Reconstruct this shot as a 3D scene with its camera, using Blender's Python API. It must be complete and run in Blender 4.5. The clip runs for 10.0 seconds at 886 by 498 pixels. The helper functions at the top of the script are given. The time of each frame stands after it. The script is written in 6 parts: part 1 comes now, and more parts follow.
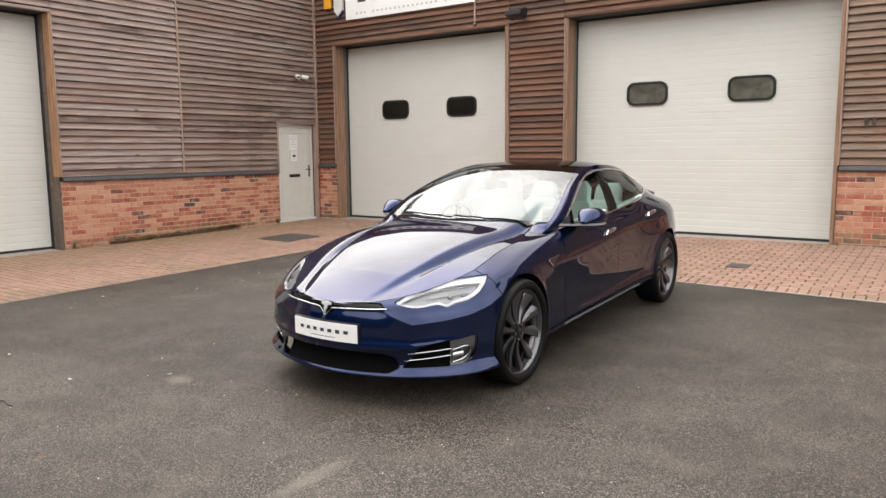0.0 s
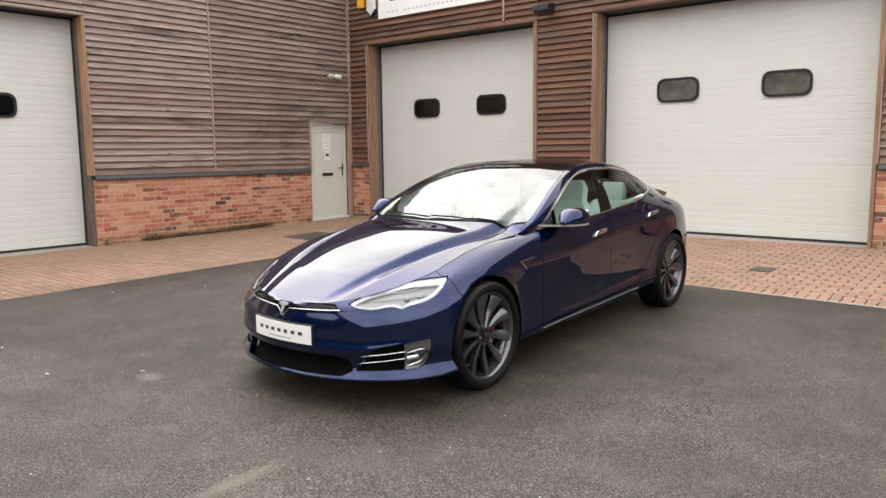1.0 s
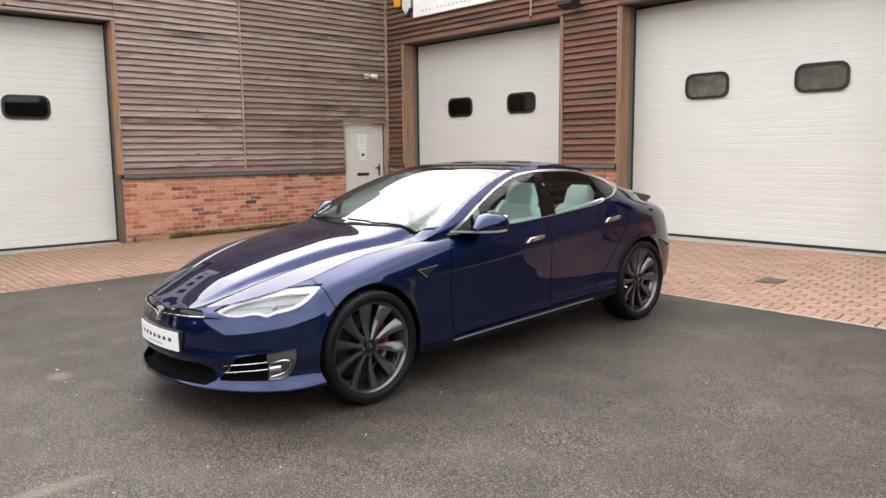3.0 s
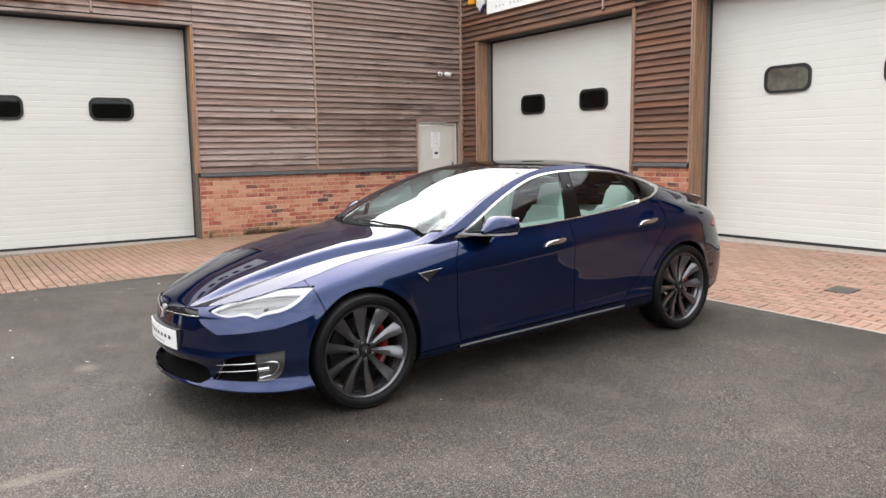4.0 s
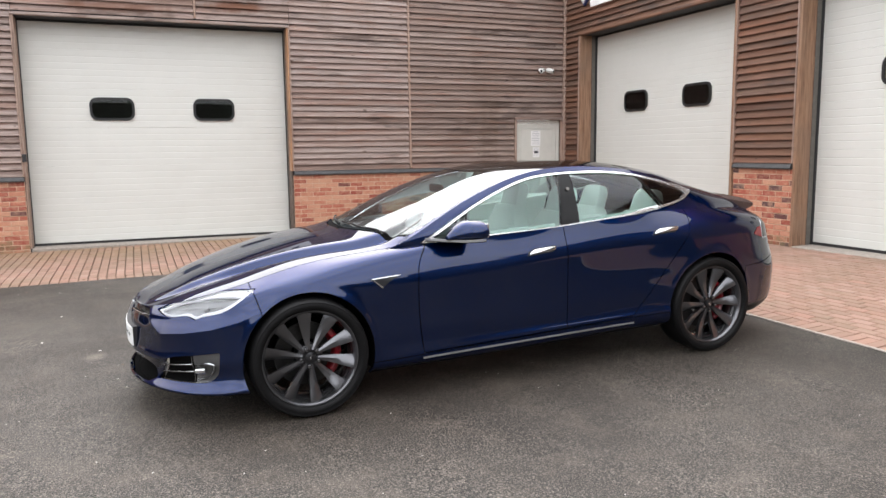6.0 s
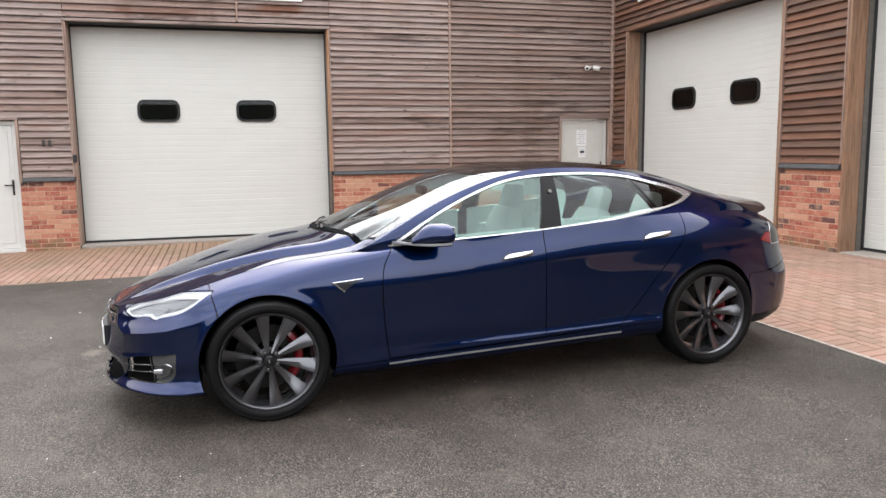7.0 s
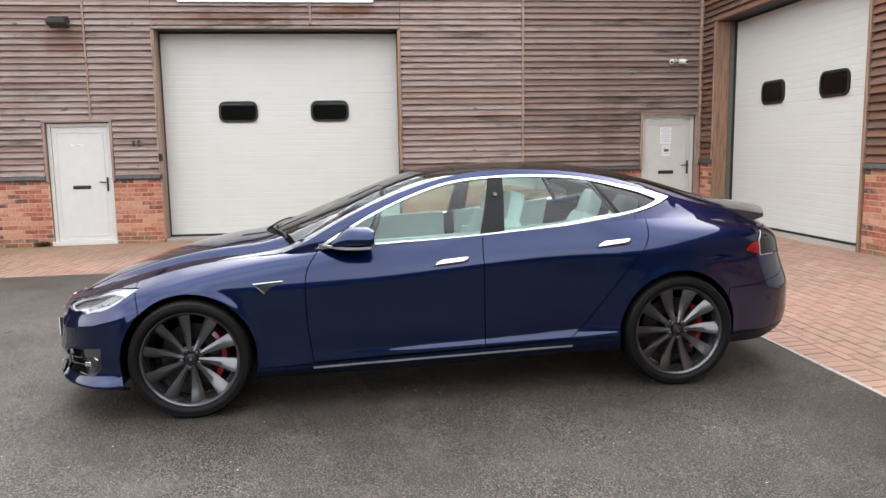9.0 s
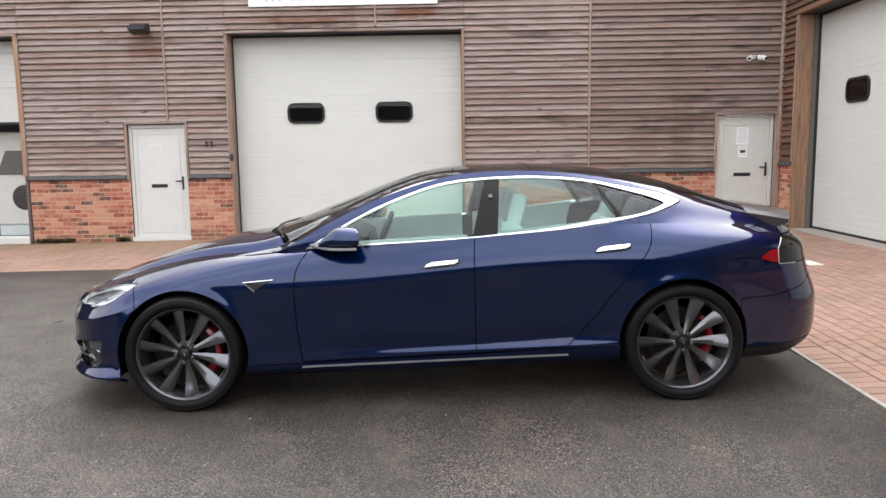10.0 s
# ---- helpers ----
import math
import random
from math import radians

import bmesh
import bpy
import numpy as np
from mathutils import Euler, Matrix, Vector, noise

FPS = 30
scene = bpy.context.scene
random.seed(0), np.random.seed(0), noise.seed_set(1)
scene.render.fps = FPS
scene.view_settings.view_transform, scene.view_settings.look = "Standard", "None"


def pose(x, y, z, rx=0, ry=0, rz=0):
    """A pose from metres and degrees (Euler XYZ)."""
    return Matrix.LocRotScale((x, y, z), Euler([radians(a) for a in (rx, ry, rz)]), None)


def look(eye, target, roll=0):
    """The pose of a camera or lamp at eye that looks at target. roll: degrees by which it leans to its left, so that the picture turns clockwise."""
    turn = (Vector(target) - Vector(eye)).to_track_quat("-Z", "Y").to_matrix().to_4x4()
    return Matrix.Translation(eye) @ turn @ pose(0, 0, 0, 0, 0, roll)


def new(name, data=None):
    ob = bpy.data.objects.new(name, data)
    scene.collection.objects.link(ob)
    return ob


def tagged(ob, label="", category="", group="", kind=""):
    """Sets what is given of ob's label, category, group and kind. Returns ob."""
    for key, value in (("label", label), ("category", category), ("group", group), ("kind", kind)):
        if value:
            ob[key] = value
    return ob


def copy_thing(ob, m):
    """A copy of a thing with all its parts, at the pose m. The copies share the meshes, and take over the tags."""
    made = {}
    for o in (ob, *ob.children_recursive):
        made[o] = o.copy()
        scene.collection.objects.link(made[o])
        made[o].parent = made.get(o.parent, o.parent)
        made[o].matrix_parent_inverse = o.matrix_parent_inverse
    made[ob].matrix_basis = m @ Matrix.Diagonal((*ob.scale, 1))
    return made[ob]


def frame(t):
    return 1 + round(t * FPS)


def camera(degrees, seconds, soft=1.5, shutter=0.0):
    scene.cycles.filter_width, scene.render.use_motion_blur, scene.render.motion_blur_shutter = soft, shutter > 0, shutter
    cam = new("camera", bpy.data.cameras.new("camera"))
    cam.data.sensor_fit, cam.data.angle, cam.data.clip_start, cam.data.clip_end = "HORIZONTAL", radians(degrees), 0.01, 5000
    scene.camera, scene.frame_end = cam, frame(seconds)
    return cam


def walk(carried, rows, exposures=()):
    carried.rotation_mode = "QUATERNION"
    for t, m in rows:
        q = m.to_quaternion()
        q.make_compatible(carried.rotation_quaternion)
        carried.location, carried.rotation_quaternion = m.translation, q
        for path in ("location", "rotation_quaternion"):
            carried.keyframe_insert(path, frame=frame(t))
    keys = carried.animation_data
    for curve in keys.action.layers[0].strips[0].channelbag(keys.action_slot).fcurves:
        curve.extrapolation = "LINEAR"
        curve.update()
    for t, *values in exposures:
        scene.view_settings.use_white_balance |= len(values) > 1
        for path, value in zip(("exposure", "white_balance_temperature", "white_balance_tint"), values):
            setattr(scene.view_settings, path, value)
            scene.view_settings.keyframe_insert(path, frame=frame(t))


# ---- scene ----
# A dark blue electric saloon stands on tarmac in front of an L-shaped
# industrial unit with timber cladding, brick plinths and sectional doors.
cam = camera(61.3, 10.0)
PATH = [
    (0, (0.318, -0.026, 1.527), (-0.834, 1.589, 1.268), -0.5),
    (0.5, (0.515, 0.212, 1.519), (-0.7, 1.779, 1.257), -0.5),
    (1, (0.741, 0.459, 1.516), (-0.542, 1.971, 1.256), -0.6),
    (1.5, (0.972, 0.716, 1.526), (-0.378, 2.168, 1.265), -0.7),
    (2, (1.16, 0.994, 1.516), (-0.227, 2.411, 1.254), -0.6),
    (3.5, (1.645, 1.847, 1.519), (0.098, 3.088, 1.259), -0.7),
    (4, (1.772, 2.138, 1.526), (0.132, 3.252, 1.263), -0.8),
    (4.5, (1.859, 2.421, 1.515), (0.15, 3.426, 1.251), -0.8),
    (5, (1.927, 2.719, 1.516), (0.172, 3.642, 1.254), -0.7),
    (5.5, (2.023, 3.007, 1.522), (0.225, 3.842, 1.259), -0.7),
    (7, (2.187, 3.968, 1.523), (0.285, 4.529, 1.262), -0.8),
    (7.5, (2.232, 4.287, 1.53), (0.3, 4.734, 1.269), -0.9),
    (8, (2.229, 4.587, 1.524), (0.278, 4.946, 1.272), -0.7),
    (8.5, (2.238, 4.919, 1.533), (0.272, 5.182, 1.272), -0.9),
    (9, (2.274, 5.225, 1.526), (0.301, 5.424, 1.264), -0.9),
    (9.5, (2.242, 5.526, 1.524), (0.262, 5.631, 1.267), -0.7),
    (10, (2.214, 5.857, 1.515), (0.231, 5.798, 1.259), -0.8),
]
walk(cam, [(t, look(eye, target, roll)) for t, eye, target, roll in PATH],
     exposures=[(0, -0.10, 6950, 10), (2.0, -0.07, 6850, 10), (3.5, 0.07, 6700, 10), (4.5, 0.09, 6600, 10), (7.0, 0.12, 6500, 10), (10.0, 0.10, 6450, 10)])

# ---- sky, sun, exposure ----
SUN_EL, SUN_AZ = radians(53), radians(-72)
world = bpy.data.worlds.new("overcast_sky")
scene.world = world
world.use_nodes = True
wt = world.node_tree
wt.nodes.clear()


def wnode(kind, **kw):
    n = wt.nodes.new(kind)
    for k, v in kw.items():
        if k == "operation":
            n.operation = v
        elif k == "blend_type":
            n.blend_type = v
        elif k == "data_type":
            n.data_type = v
    return n


w_out, w_bg = wnode("ShaderNodeOutputWorld"), wnode("ShaderNodeBackground")
w_sky = wnode("ShaderNodeTexSky")
w_sky.sky_type, w_sky.sun_disc = "NISHITA", False
w_sky.sun_elevation, w_sky.sun_rotation = SUN_EL, SUN_AZ
w_sky.dust_density, w_sky.air_density = 4.0, 1.0
# cloud cover: an overcast dome, brighter overhead, with soft cloud shapes
w_geo, w_sep = wnode("ShaderNodeTexCoord"), wnode("ShaderNodeSeparateXYZ")
w_ramp = wnode("ShaderNodeValToRGB")
w_stops = [(0.0, 9.0), (0.3, 14.0), (0.65, 15.0), (1.0, 16.0)]
while len(w_ramp.color_ramp.elements) < len(w_stops):
    w_ramp.color_ramp.elements.new(0.5)
for el, (p, c) in zip(w_ramp.color_ramp.elements, w_stops):
    el.position, el.color = p, (c, c * 1.005, c * 1.045, 1)
w_noise = wnode("ShaderNodeTexNoise")
w_noise.inputs["Scale"].default_value, w_noise.inputs["Detail"].default_value = 2.6, 5
w_cr = wnode("ShaderNodeMapRange")
for i, v in ((1, 0.3), (2, 0.7), (3, 0.68), (4, 1.26)):
    w_cr.inputs[i].default_value = v
w_mul = wnode("ShaderNodeMix", data_type="RGBA", blend_type="MULTIPLY")
w_mul.inputs[0].default_value = 1
w_mix = wnode("ShaderNodeMix", data_type="RGBA")
w_mix.inputs[0].default_value = 0.88
# the cloud is brightest round the hidden sun
w_dot, w_glow, w_pow, w_add = wnode("ShaderNodeVectorMath", operation="DOT_PRODUCT"), wnode("ShaderNodeMapRange"), wnode("ShaderNodeMath", operation="POWER"), wnode("ShaderNodeMix", data_type="RGBA", blend_type="ADD")
w_dot.inputs[1].default_value = (math.sin(SUN_AZ) * math.cos(SUN_EL), math.cos(SUN_AZ) * math.cos(SUN_EL), math.sin(SUN_EL))
for i, v in ((1, 0.62), (2, 1.0), (3, 0.0), (4, 1.0)):
    w_glow.inputs[i].default_value = v
w_pow.inputs[1].default_value = 1.6
w_add.inputs[7].default_value = (26.0, 26.3, 26.9, 1)
wl = wt.links.new
wl(w_geo.outputs["Generated"], w_dot.inputs[0])
wl(w_dot.outputs["Value"], w_glow.inputs[0])
wl(w_glow.outputs[0], w_pow.inputs[0])
wl(w_pow.outputs[0], w_add.inputs[0])
wl(w_geo.outputs["Generated"], w_sep.inputs[0])
wl(w_geo.outputs["Generated"], w_noise.inputs["Vector"])
wl(w_sep.outputs[2], w_ramp.inputs[0])
wl(w_noise.outputs[0], w_cr.inputs[0])
wl(w_ramp.outputs[0], w_add.inputs[6])
wl(w_add.outputs[2], w_mul.inputs[6])
wl(w_cr.outputs[0], w_mul.inputs[7])
wl(w_sky.outputs[0], w_mix.inputs[6])
wl(w_mul.outputs[2], w_mix.inputs[7])
wl(w_mix.outputs[2], w_bg.inputs[0])
w_bg.inputs[1].default_value = 0.198
wl(w_bg.outputs[0], w_out.inputs[0])

sun = new("sun", bpy.data.lights.new("sun", "SUN"))
sun.data.energy, sun.data.angle, sun.data.color = 0.6, radians(70), (1.0, 0.97, 0.93)
sun_dir = Vector((math.sin(SUN_AZ) * math.cos(SUN_EL), math.cos(SUN_AZ) * math.cos(SUN_EL), math.sin(SUN_EL)))
sun.matrix_world = look(sun_dir * 30, (0, 0, 0))

# ---- materials ----


class Mat:
    """A small wrapper round a node material."""

    def __init__(self, name, color=(0.5, 0.5, 0.5), rough=0.6, metal=0.0, coat=0.0, spec=0.5):
        self.m = bpy.data.materials.new(name)
        self.m.use_nodes = True
        self.t = self.m.node_tree
        self.b = self.t.nodes["Principled BSDF"]
        self.set("Base Color", (*color, 1))
        self.set("Roughness", rough)
        self.set("Metallic", metal)
        self.set("Coat Weight", coat)
        self.set("Coat Roughness", 0.03)
        self.set("Specular IOR Level", spec)

    def set(self, key, value):
        self.b.inputs[key].default_value = value

    def node(self, kind):
        return self.t.nodes.new(kind)

    def link(self, a, b):
        self.t.links.new(a, b)

    def coords(self, scale=(1, 1, 1), kind="Object", shift=False):
        tc, mp = self.node("ShaderNodeTexCoord"), self.node("ShaderNodeMapping")
        mp.inputs["Scale"].default_value = scale
        self.link(tc.outputs[kind], mp.inputs[0])
        if shift:
            oi, ml = self.node("ShaderNodeObjectInfo"), self.node("ShaderNodeMath")
            ml.operation = "MULTIPLY"
            ml.inputs[1].default_value = 37.0
            self.link(oi.outputs["Random"], ml.inputs[0])
            self.link(ml.outputs[0], mp.inputs["Location"])
        return mp.outputs[0]

    def noise(self, vec, scale, detail=4, rough=0.55):
        n = self.node("ShaderNodeTexNoise")
        n.inputs["Scale"].default_value = scale
        n.inputs["Detail"].default_value = detail
        n.inputs["Roughness"].default_value = rough
        if vec is not None:
            self.link(vec, n.inputs["Vector"])
        return n.outputs[0]

    def ramp(self, fac, stops):
        r = self.node("ShaderNodeValToRGB")
        e = r.color_ramp.elements
        while len(e) < len(stops):
            e.new(0.5)
        for el, (p, c) in zip(e, stops):
            el.position, el.color = p, (*c, 1) if len(c) == 3 else c
        self.link(fac, r.inputs[0])
        return r.outputs[0]

    def mix(self, fac, a, b, blend="MIX"):
        n = self.node("ShaderNodeMix")
        n.data_type, n.blend_type = "RGBA", blend
        for i, v in ((0, fac), (6, a), (7, b)):
            if isinstance(v, (int, float)):
                n.inputs[i].default_value = v if i == 0 else (v, v, v, 1)
            elif isinstance(v, tuple):
                n.inputs[i].default_value = (*v, 1)
            else:
                self.link(v, n.inputs[i])
        return n.outputs[2]

    def span(self, fac, a, b, lo, hi):
        n = self.node("ShaderNodeMapRange")
        for i, v in ((1, a), (2, b), (3, lo), (4, hi)):
            n.inputs[i].default_value = v
        self.link(fac, n.inputs[0])
        return n.outputs[0]

    def rand(self):
        return self.node("ShaderNodeObjectInfo").outputs["Random"]

    def island(self):
        return self.node("ShaderNodeNewGeometry").outputs["Random Per Island"]

    def color(self, out):
        self.link(out, self.b.inputs["Base Color"])

    def rough(self, out):
        self.link(out, self.b.inputs["Roughness"])

    def bump(self, height, strength=0.3, dist=0.01):
        n = self.node("ShaderNodeBump")
        n.inputs["Strength"].default_value = strength
        n.inputs["Distance"].default_value = dist
        self.link(height, n.inputs["Height"])
        self.link(n.outputs[0], self.b.inputs["Normal"])


def make_timber(name, axis, tones, worn, stain=0.5, rust=(), grain_=0.6):
    """Sawn cedar: each board its own tone, streaked along its length, with red and grey patches and knots."""
    m = Mat(name, rough=0.78, spec=0.22)

    def along(long, across):
        sc = [across] * 3
        sc[axis] = long
        return m.coords(tuple(sc), shift=True)

    grain = m.noise(along(1.6, 60.0), 1.0, 6, 0.65)
    streak = m.noise(along(0.55, 16.0), 1.0, 4, 0.6)
    patch = m.noise(along(1.1, 4.0), 1.0, 4, 0.6)
    red = m.noise(along(0.8, 5.0), 1.3, 4, 0.65)
    knot = m.noise(along(5.0, 15.0), 1.0, 2, 0.5)
    tone = m.ramp(m.rand(), [(k / (len(tones) - 1), c) for k, c in enumerate(tones)])
    c = m.mix(m.span(streak, 0.42, 0.62, 0.0, 0.7), tone, worn)
    c = m.mix(m.span(red, 0.54, 0.70, 0.0, 0.6), c, (0.255, 0.128, 0.088))
    c = m.mix(m.span(patch, 0.43, 0.30, 0.0, stain), c, (0.070, 0.050, 0.042))
    c = m.mix(m.span(grain, 0.44, 0.68, 0.0, grain_), c, (0.085, 0.055, 0.042))
    c = m.mix(m.span(knot, 0.70, 0.77, 0.0, 0.75), c, (0.055, 0.032, 0.022))
    mp = m.node("ShaderNodeMapping")
    mp.inputs["Scale"].default_value = (2.6, 2.6, 0.30)
    m.link(m.node("ShaderNodeNewGeometry").outputs["Position"], mp.inputs[0])
    c = m.mix(m.span(m.noise(mp.outputs[0], 1.0, 5, 0.62), 0.56, 0.74, 0.0, 0.4), c, (0.13, 0.082, 0.054))
    for place, size, amount in rust:
        near_, ln = m.node("ShaderNodeMapping"), m.node("ShaderNodeVectorMath")
        near_.inputs["Location"].default_value = tuple(-p / q for p, q in zip(place, size))
        near_.inputs["Scale"].default_value = tuple(1 / q for q in size)
        ln.operation = "LENGTH"
        m.link(m.node("ShaderNodeNewGeometry").outputs["Position"], near_.inputs[0])
        m.link(near_.outputs[0], ln.inputs[0])
        uneven = m.mix(0.45, ln.outputs["Value"], m.noise(mp.outputs[0], 2.2, 4, 0.6))
        c = m.mix(m.span(uneven, 0.62, 0.40, 0.0, amount), c, (0.150, 0.062, 0.034))
    m.color(c)
    m.bump(grain, 0.4, 0.004)
    return m.m


def make_brick(name="red_brick", moss=0.0):
    """Soft red bricks smeared with mortar, some burnt dark; the lowest courses stained green."""
    m = Mat(name, rough=0.85, spec=0.2)
    v = m.coords((1, 1, 1), shift=True)
    tone = m.ramp(m.rand(), [(0.0, (0.075, 0.050, 0.052)), (0.08, (0.13, 0.055, 0.050)), (0.12, (0.26, 0.068, 0.050)), (0.30, (0.35, 0.095, 0.062)), (0.44, (0.41, 0.145, 0.095)), (0.54, (0.47, 0.215, 0.140)), (0.66, (0.54, 0.295, 0.195)), (0.84, (0.45, 0.185, 0.120)), (0.90, (0.38, 0.115, 0.076)), (1.0, (0.56, 0.31, 0.205))])
    n = m.noise(v, 13, 5, 0.7)
    c = m.mix(m.span(n, 0.44, 0.64, 0, 0.42), tone, (0.62, 0.39, 0.265))
    n2 = m.noise(v, 110, 3)
    c = m.mix(m.span(n2, 0.5, 0.75, 0, 0.4), c, (0.20, 0.085, 0.06))
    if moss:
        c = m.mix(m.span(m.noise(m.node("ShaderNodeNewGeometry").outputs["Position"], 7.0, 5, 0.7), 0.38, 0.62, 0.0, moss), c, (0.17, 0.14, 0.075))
    m.color(c)
    m.bump(n2, 0.5, 0.003)
    return m.m


def make_mortar():
    m = Mat("mortar", rough=0.95, spec=0.1)
    n = m.noise(m.coords(), 18, 5)
    m.color(m.ramp(n, [(0.3, (0.48, 0.32, 0.225)), (0.7, (0.63, 0.455, 0.34))]))
    m.bump(m.noise(m.coords(), 160, 3), 0.5, 0.003)
    return m.m


def make_paver(name, per_island):
    m = Mat(name, rough=0.8, spec=0.3)
    r = m.island() if per_island else m.rand()
    tone = m.ramp(r, [(0.0, (0.235, 0.145, 0.108)), (0.3, (0.285, 0.174, 0.131)), (0.6, (0.31, 0.196, 0.150)), (0.85, (0.295, 0.164, 0.120)), (1.0, (0.325, 0.218, 0.172))])
    v = m.coords(kind="Object") if per_island else m.coords(shift=True)
    n = m.noise(v, 1.1, 5)
    c = m.mix(m.span(n, 0.42, 0.72, 0, 0.7), tone, (0.17, 0.13, 0.085))
    g = m.noise(v, 90, 4)
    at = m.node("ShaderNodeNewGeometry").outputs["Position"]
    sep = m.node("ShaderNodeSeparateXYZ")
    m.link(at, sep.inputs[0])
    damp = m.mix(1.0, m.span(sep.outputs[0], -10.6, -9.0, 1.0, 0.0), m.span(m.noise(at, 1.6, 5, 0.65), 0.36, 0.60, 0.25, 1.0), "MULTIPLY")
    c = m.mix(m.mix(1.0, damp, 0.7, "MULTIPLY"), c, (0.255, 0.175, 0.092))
    m.color(m.mix(m.span(g, 0.45, 0.75, 0, 0.4), c, (0.20, 0.12, 0.09)))
    m.bump(g, 0.4, 0.003)
    return m.m


def make_asphalt():
    m = Mat("tarmac", rough=0.6, spec=0.28)
    v = m.coords()
    grit = m.noise(v, 115, 3, 0.75)
    fine_ = m.noise(v, 310, 2, 0.6)
    vor = m.node("ShaderNodeTexVoronoi")
    vor.inputs["Scale"].default_value = 130
    m.link(v, vor.inputs["Vector"])
    base = m.ramp(grit, [(0.40, (0.002, 0.0018, 0.0016)), (0.48, (0.020, 0.0180, 0.0155)), (0.54, (0.060, 0.0545, 0.0485)), (0.62, (0.225, 0.207, 0.186))])
    base = m.mix(m.span(fine_, 0.44, 0.60, 0.0, 0.6), base, (0.008, 0.0074, 0.0066))
    chips = m.ramp(vor.outputs["Color"], [(0.76, (0, 0, 0)), (0.86, (1, 1, 1))])
    c = m.mix(m.mix(0.5, 0.0, chips), base, (0.26, 0.24, 0.215))
    big = m.noise(v, 0.5, 5, 0.6)
    mid = m.noise(v, 3.2, 5, 0.62)
    c = m.mix(m.span(big, 0.42, 0.62, 0.0, 0.45), c, (0.018, 0.0155, 0.0135))
    c = m.mix(m.span(mid, 0.50, 0.68, 0.0, 0.24), c, (0.13, 0.115, 0.098))
    c = m.mix(m.span(m.noise(v, 1.5, 4, 0.6), 0.48, 0.66, 0.0, 0.26), c, (0.028, 0.024, 0.020))
    for place, size, amount in (((-2.19, 2.39), (0.09, 0.42), 0.45), ((-4.03, 2.95), (0.16, 0.12), 0.5)):
        near_, ln = m.node("ShaderNodeMapping"), m.node("ShaderNodeVectorMath")
        near_.inputs["Location"].default_value = (-place[0] / size[0], -place[1] / size[1], 0)
        near_.inputs["Scale"].default_value = (1 / size[0], 1 / size[1], 0)
        ln.operation = "LENGTH"
        m.link(v, near_.inputs[0])
        m.link(near_.outputs[0], ln.inputs[0])
        uneven = m.mix(0.4, ln.outputs["Value"], m.noise(v, 22, 4, 0.7))
        c = m.mix(m.span(uneven, 0.70, 0.35, 0.0, amount), c, (0.17, 0.155, 0.135))
    m.color(m.mix(1.0, c, (1.03, 0.955, 0.89), "MULTIPLY"))
    m.rough(m.span(big, 0.3, 0.7, 0.5, 0.7))
    h = m.mix(0.5, grit, vor.outputs["Distance"])
    m.bump(h, 1.0, 0.005)
    return m.m


def make_door_panel():
    m = Mat("door_panel_paint", (0.66, 0.655, 0.60), 0.45, spec=0.4)
    n = m.noise(m.coords(), 1.2, 5)
    f = m.noise(m.coords((1, 1, 6)), 9, 4)
    c = m.mix(m.span(n, 0.4, 0.7, 0, 0.35), (0.635, 0.640, 0.598), (0.56, 0.558, 0.512))
    m.color(m.mix(m.span(f, 0.55, 0.8, 0, 0.2), c, (0.5, 0.49, 0.44)))
    m.bump(m.noise(m.coords(), 220, 2), 0.12, 0.002)
    return m.m


def make_paint():
    m = Mat("blue_metallic_paint", (0.002, 0.006, 0.05), 0.28, 0.82, 1.0, 0.0)
    fl = m.node("ShaderNodeTexVoronoi")
    fl.inputs["Scale"].default_value = 900
    m.link(m.coords(), fl.inputs["Vector"])
    m.color(m.mix(m.span(fl.outputs["Distance"], 0.0, 0.6, 0, 1), (0.0007, 0.0178, 0.100), (0.0003, 0.0090, 0.050)))
    m.set("Coat Roughness", 0.010)
    m.set("Coat IOR", 1.50)
    m.set("Specular Tint", (0.004, 0.03, 0.16, 1))
    return m.m


def make_glass(name, tint, ior=1.5, rough=0.0):
    m = bpy.data.materials.new(name)
    m.use_nodes = True
    t = m.node_tree
    t.nodes.clear()
    o, mx = t.nodes.new("ShaderNodeOutputMaterial"), t.nodes.new("ShaderNodeMixShader")
    tr, gl, fr = t.nodes.new("ShaderNodeBsdfTransparent"), t.nodes.new("ShaderNodeBsdfGlossy"), t.nodes.new("ShaderNodeFresnel")
    tr.inputs[0].default_value = (*tint, 1)
    gl.inputs["Roughness"].default_value = rough
    fr.inputs[0].default_value = ior
    t.links.new(fr.outputs[0], mx.inputs[0])
    t.links.new(tr.outputs[0], mx.inputs[1])
    t.links.new(gl.outputs[0], mx.inputs[2])
    t.links.new(mx.outputs[0], o.inputs[0])
    return m


def plain(name, color, rough=0.5, metal=0.0, coat=0.0, spec=0.5, speck=0.0, scale=40):
    m = Mat(name, color, rough, metal, coat, spec)
    if speck:
        n = m.noise(m.coords(), scale, 4)
        lo = tuple(c * (1 - speck) for c in color)
        hi = tuple(min(1, c * (1 + speck)) for c in color)
        m.color(m.mix(m.span(n, 0.3, 0.7, 0, 1), lo, hi))
        m.bump(n, 0.15, 0.002)
    return m.m


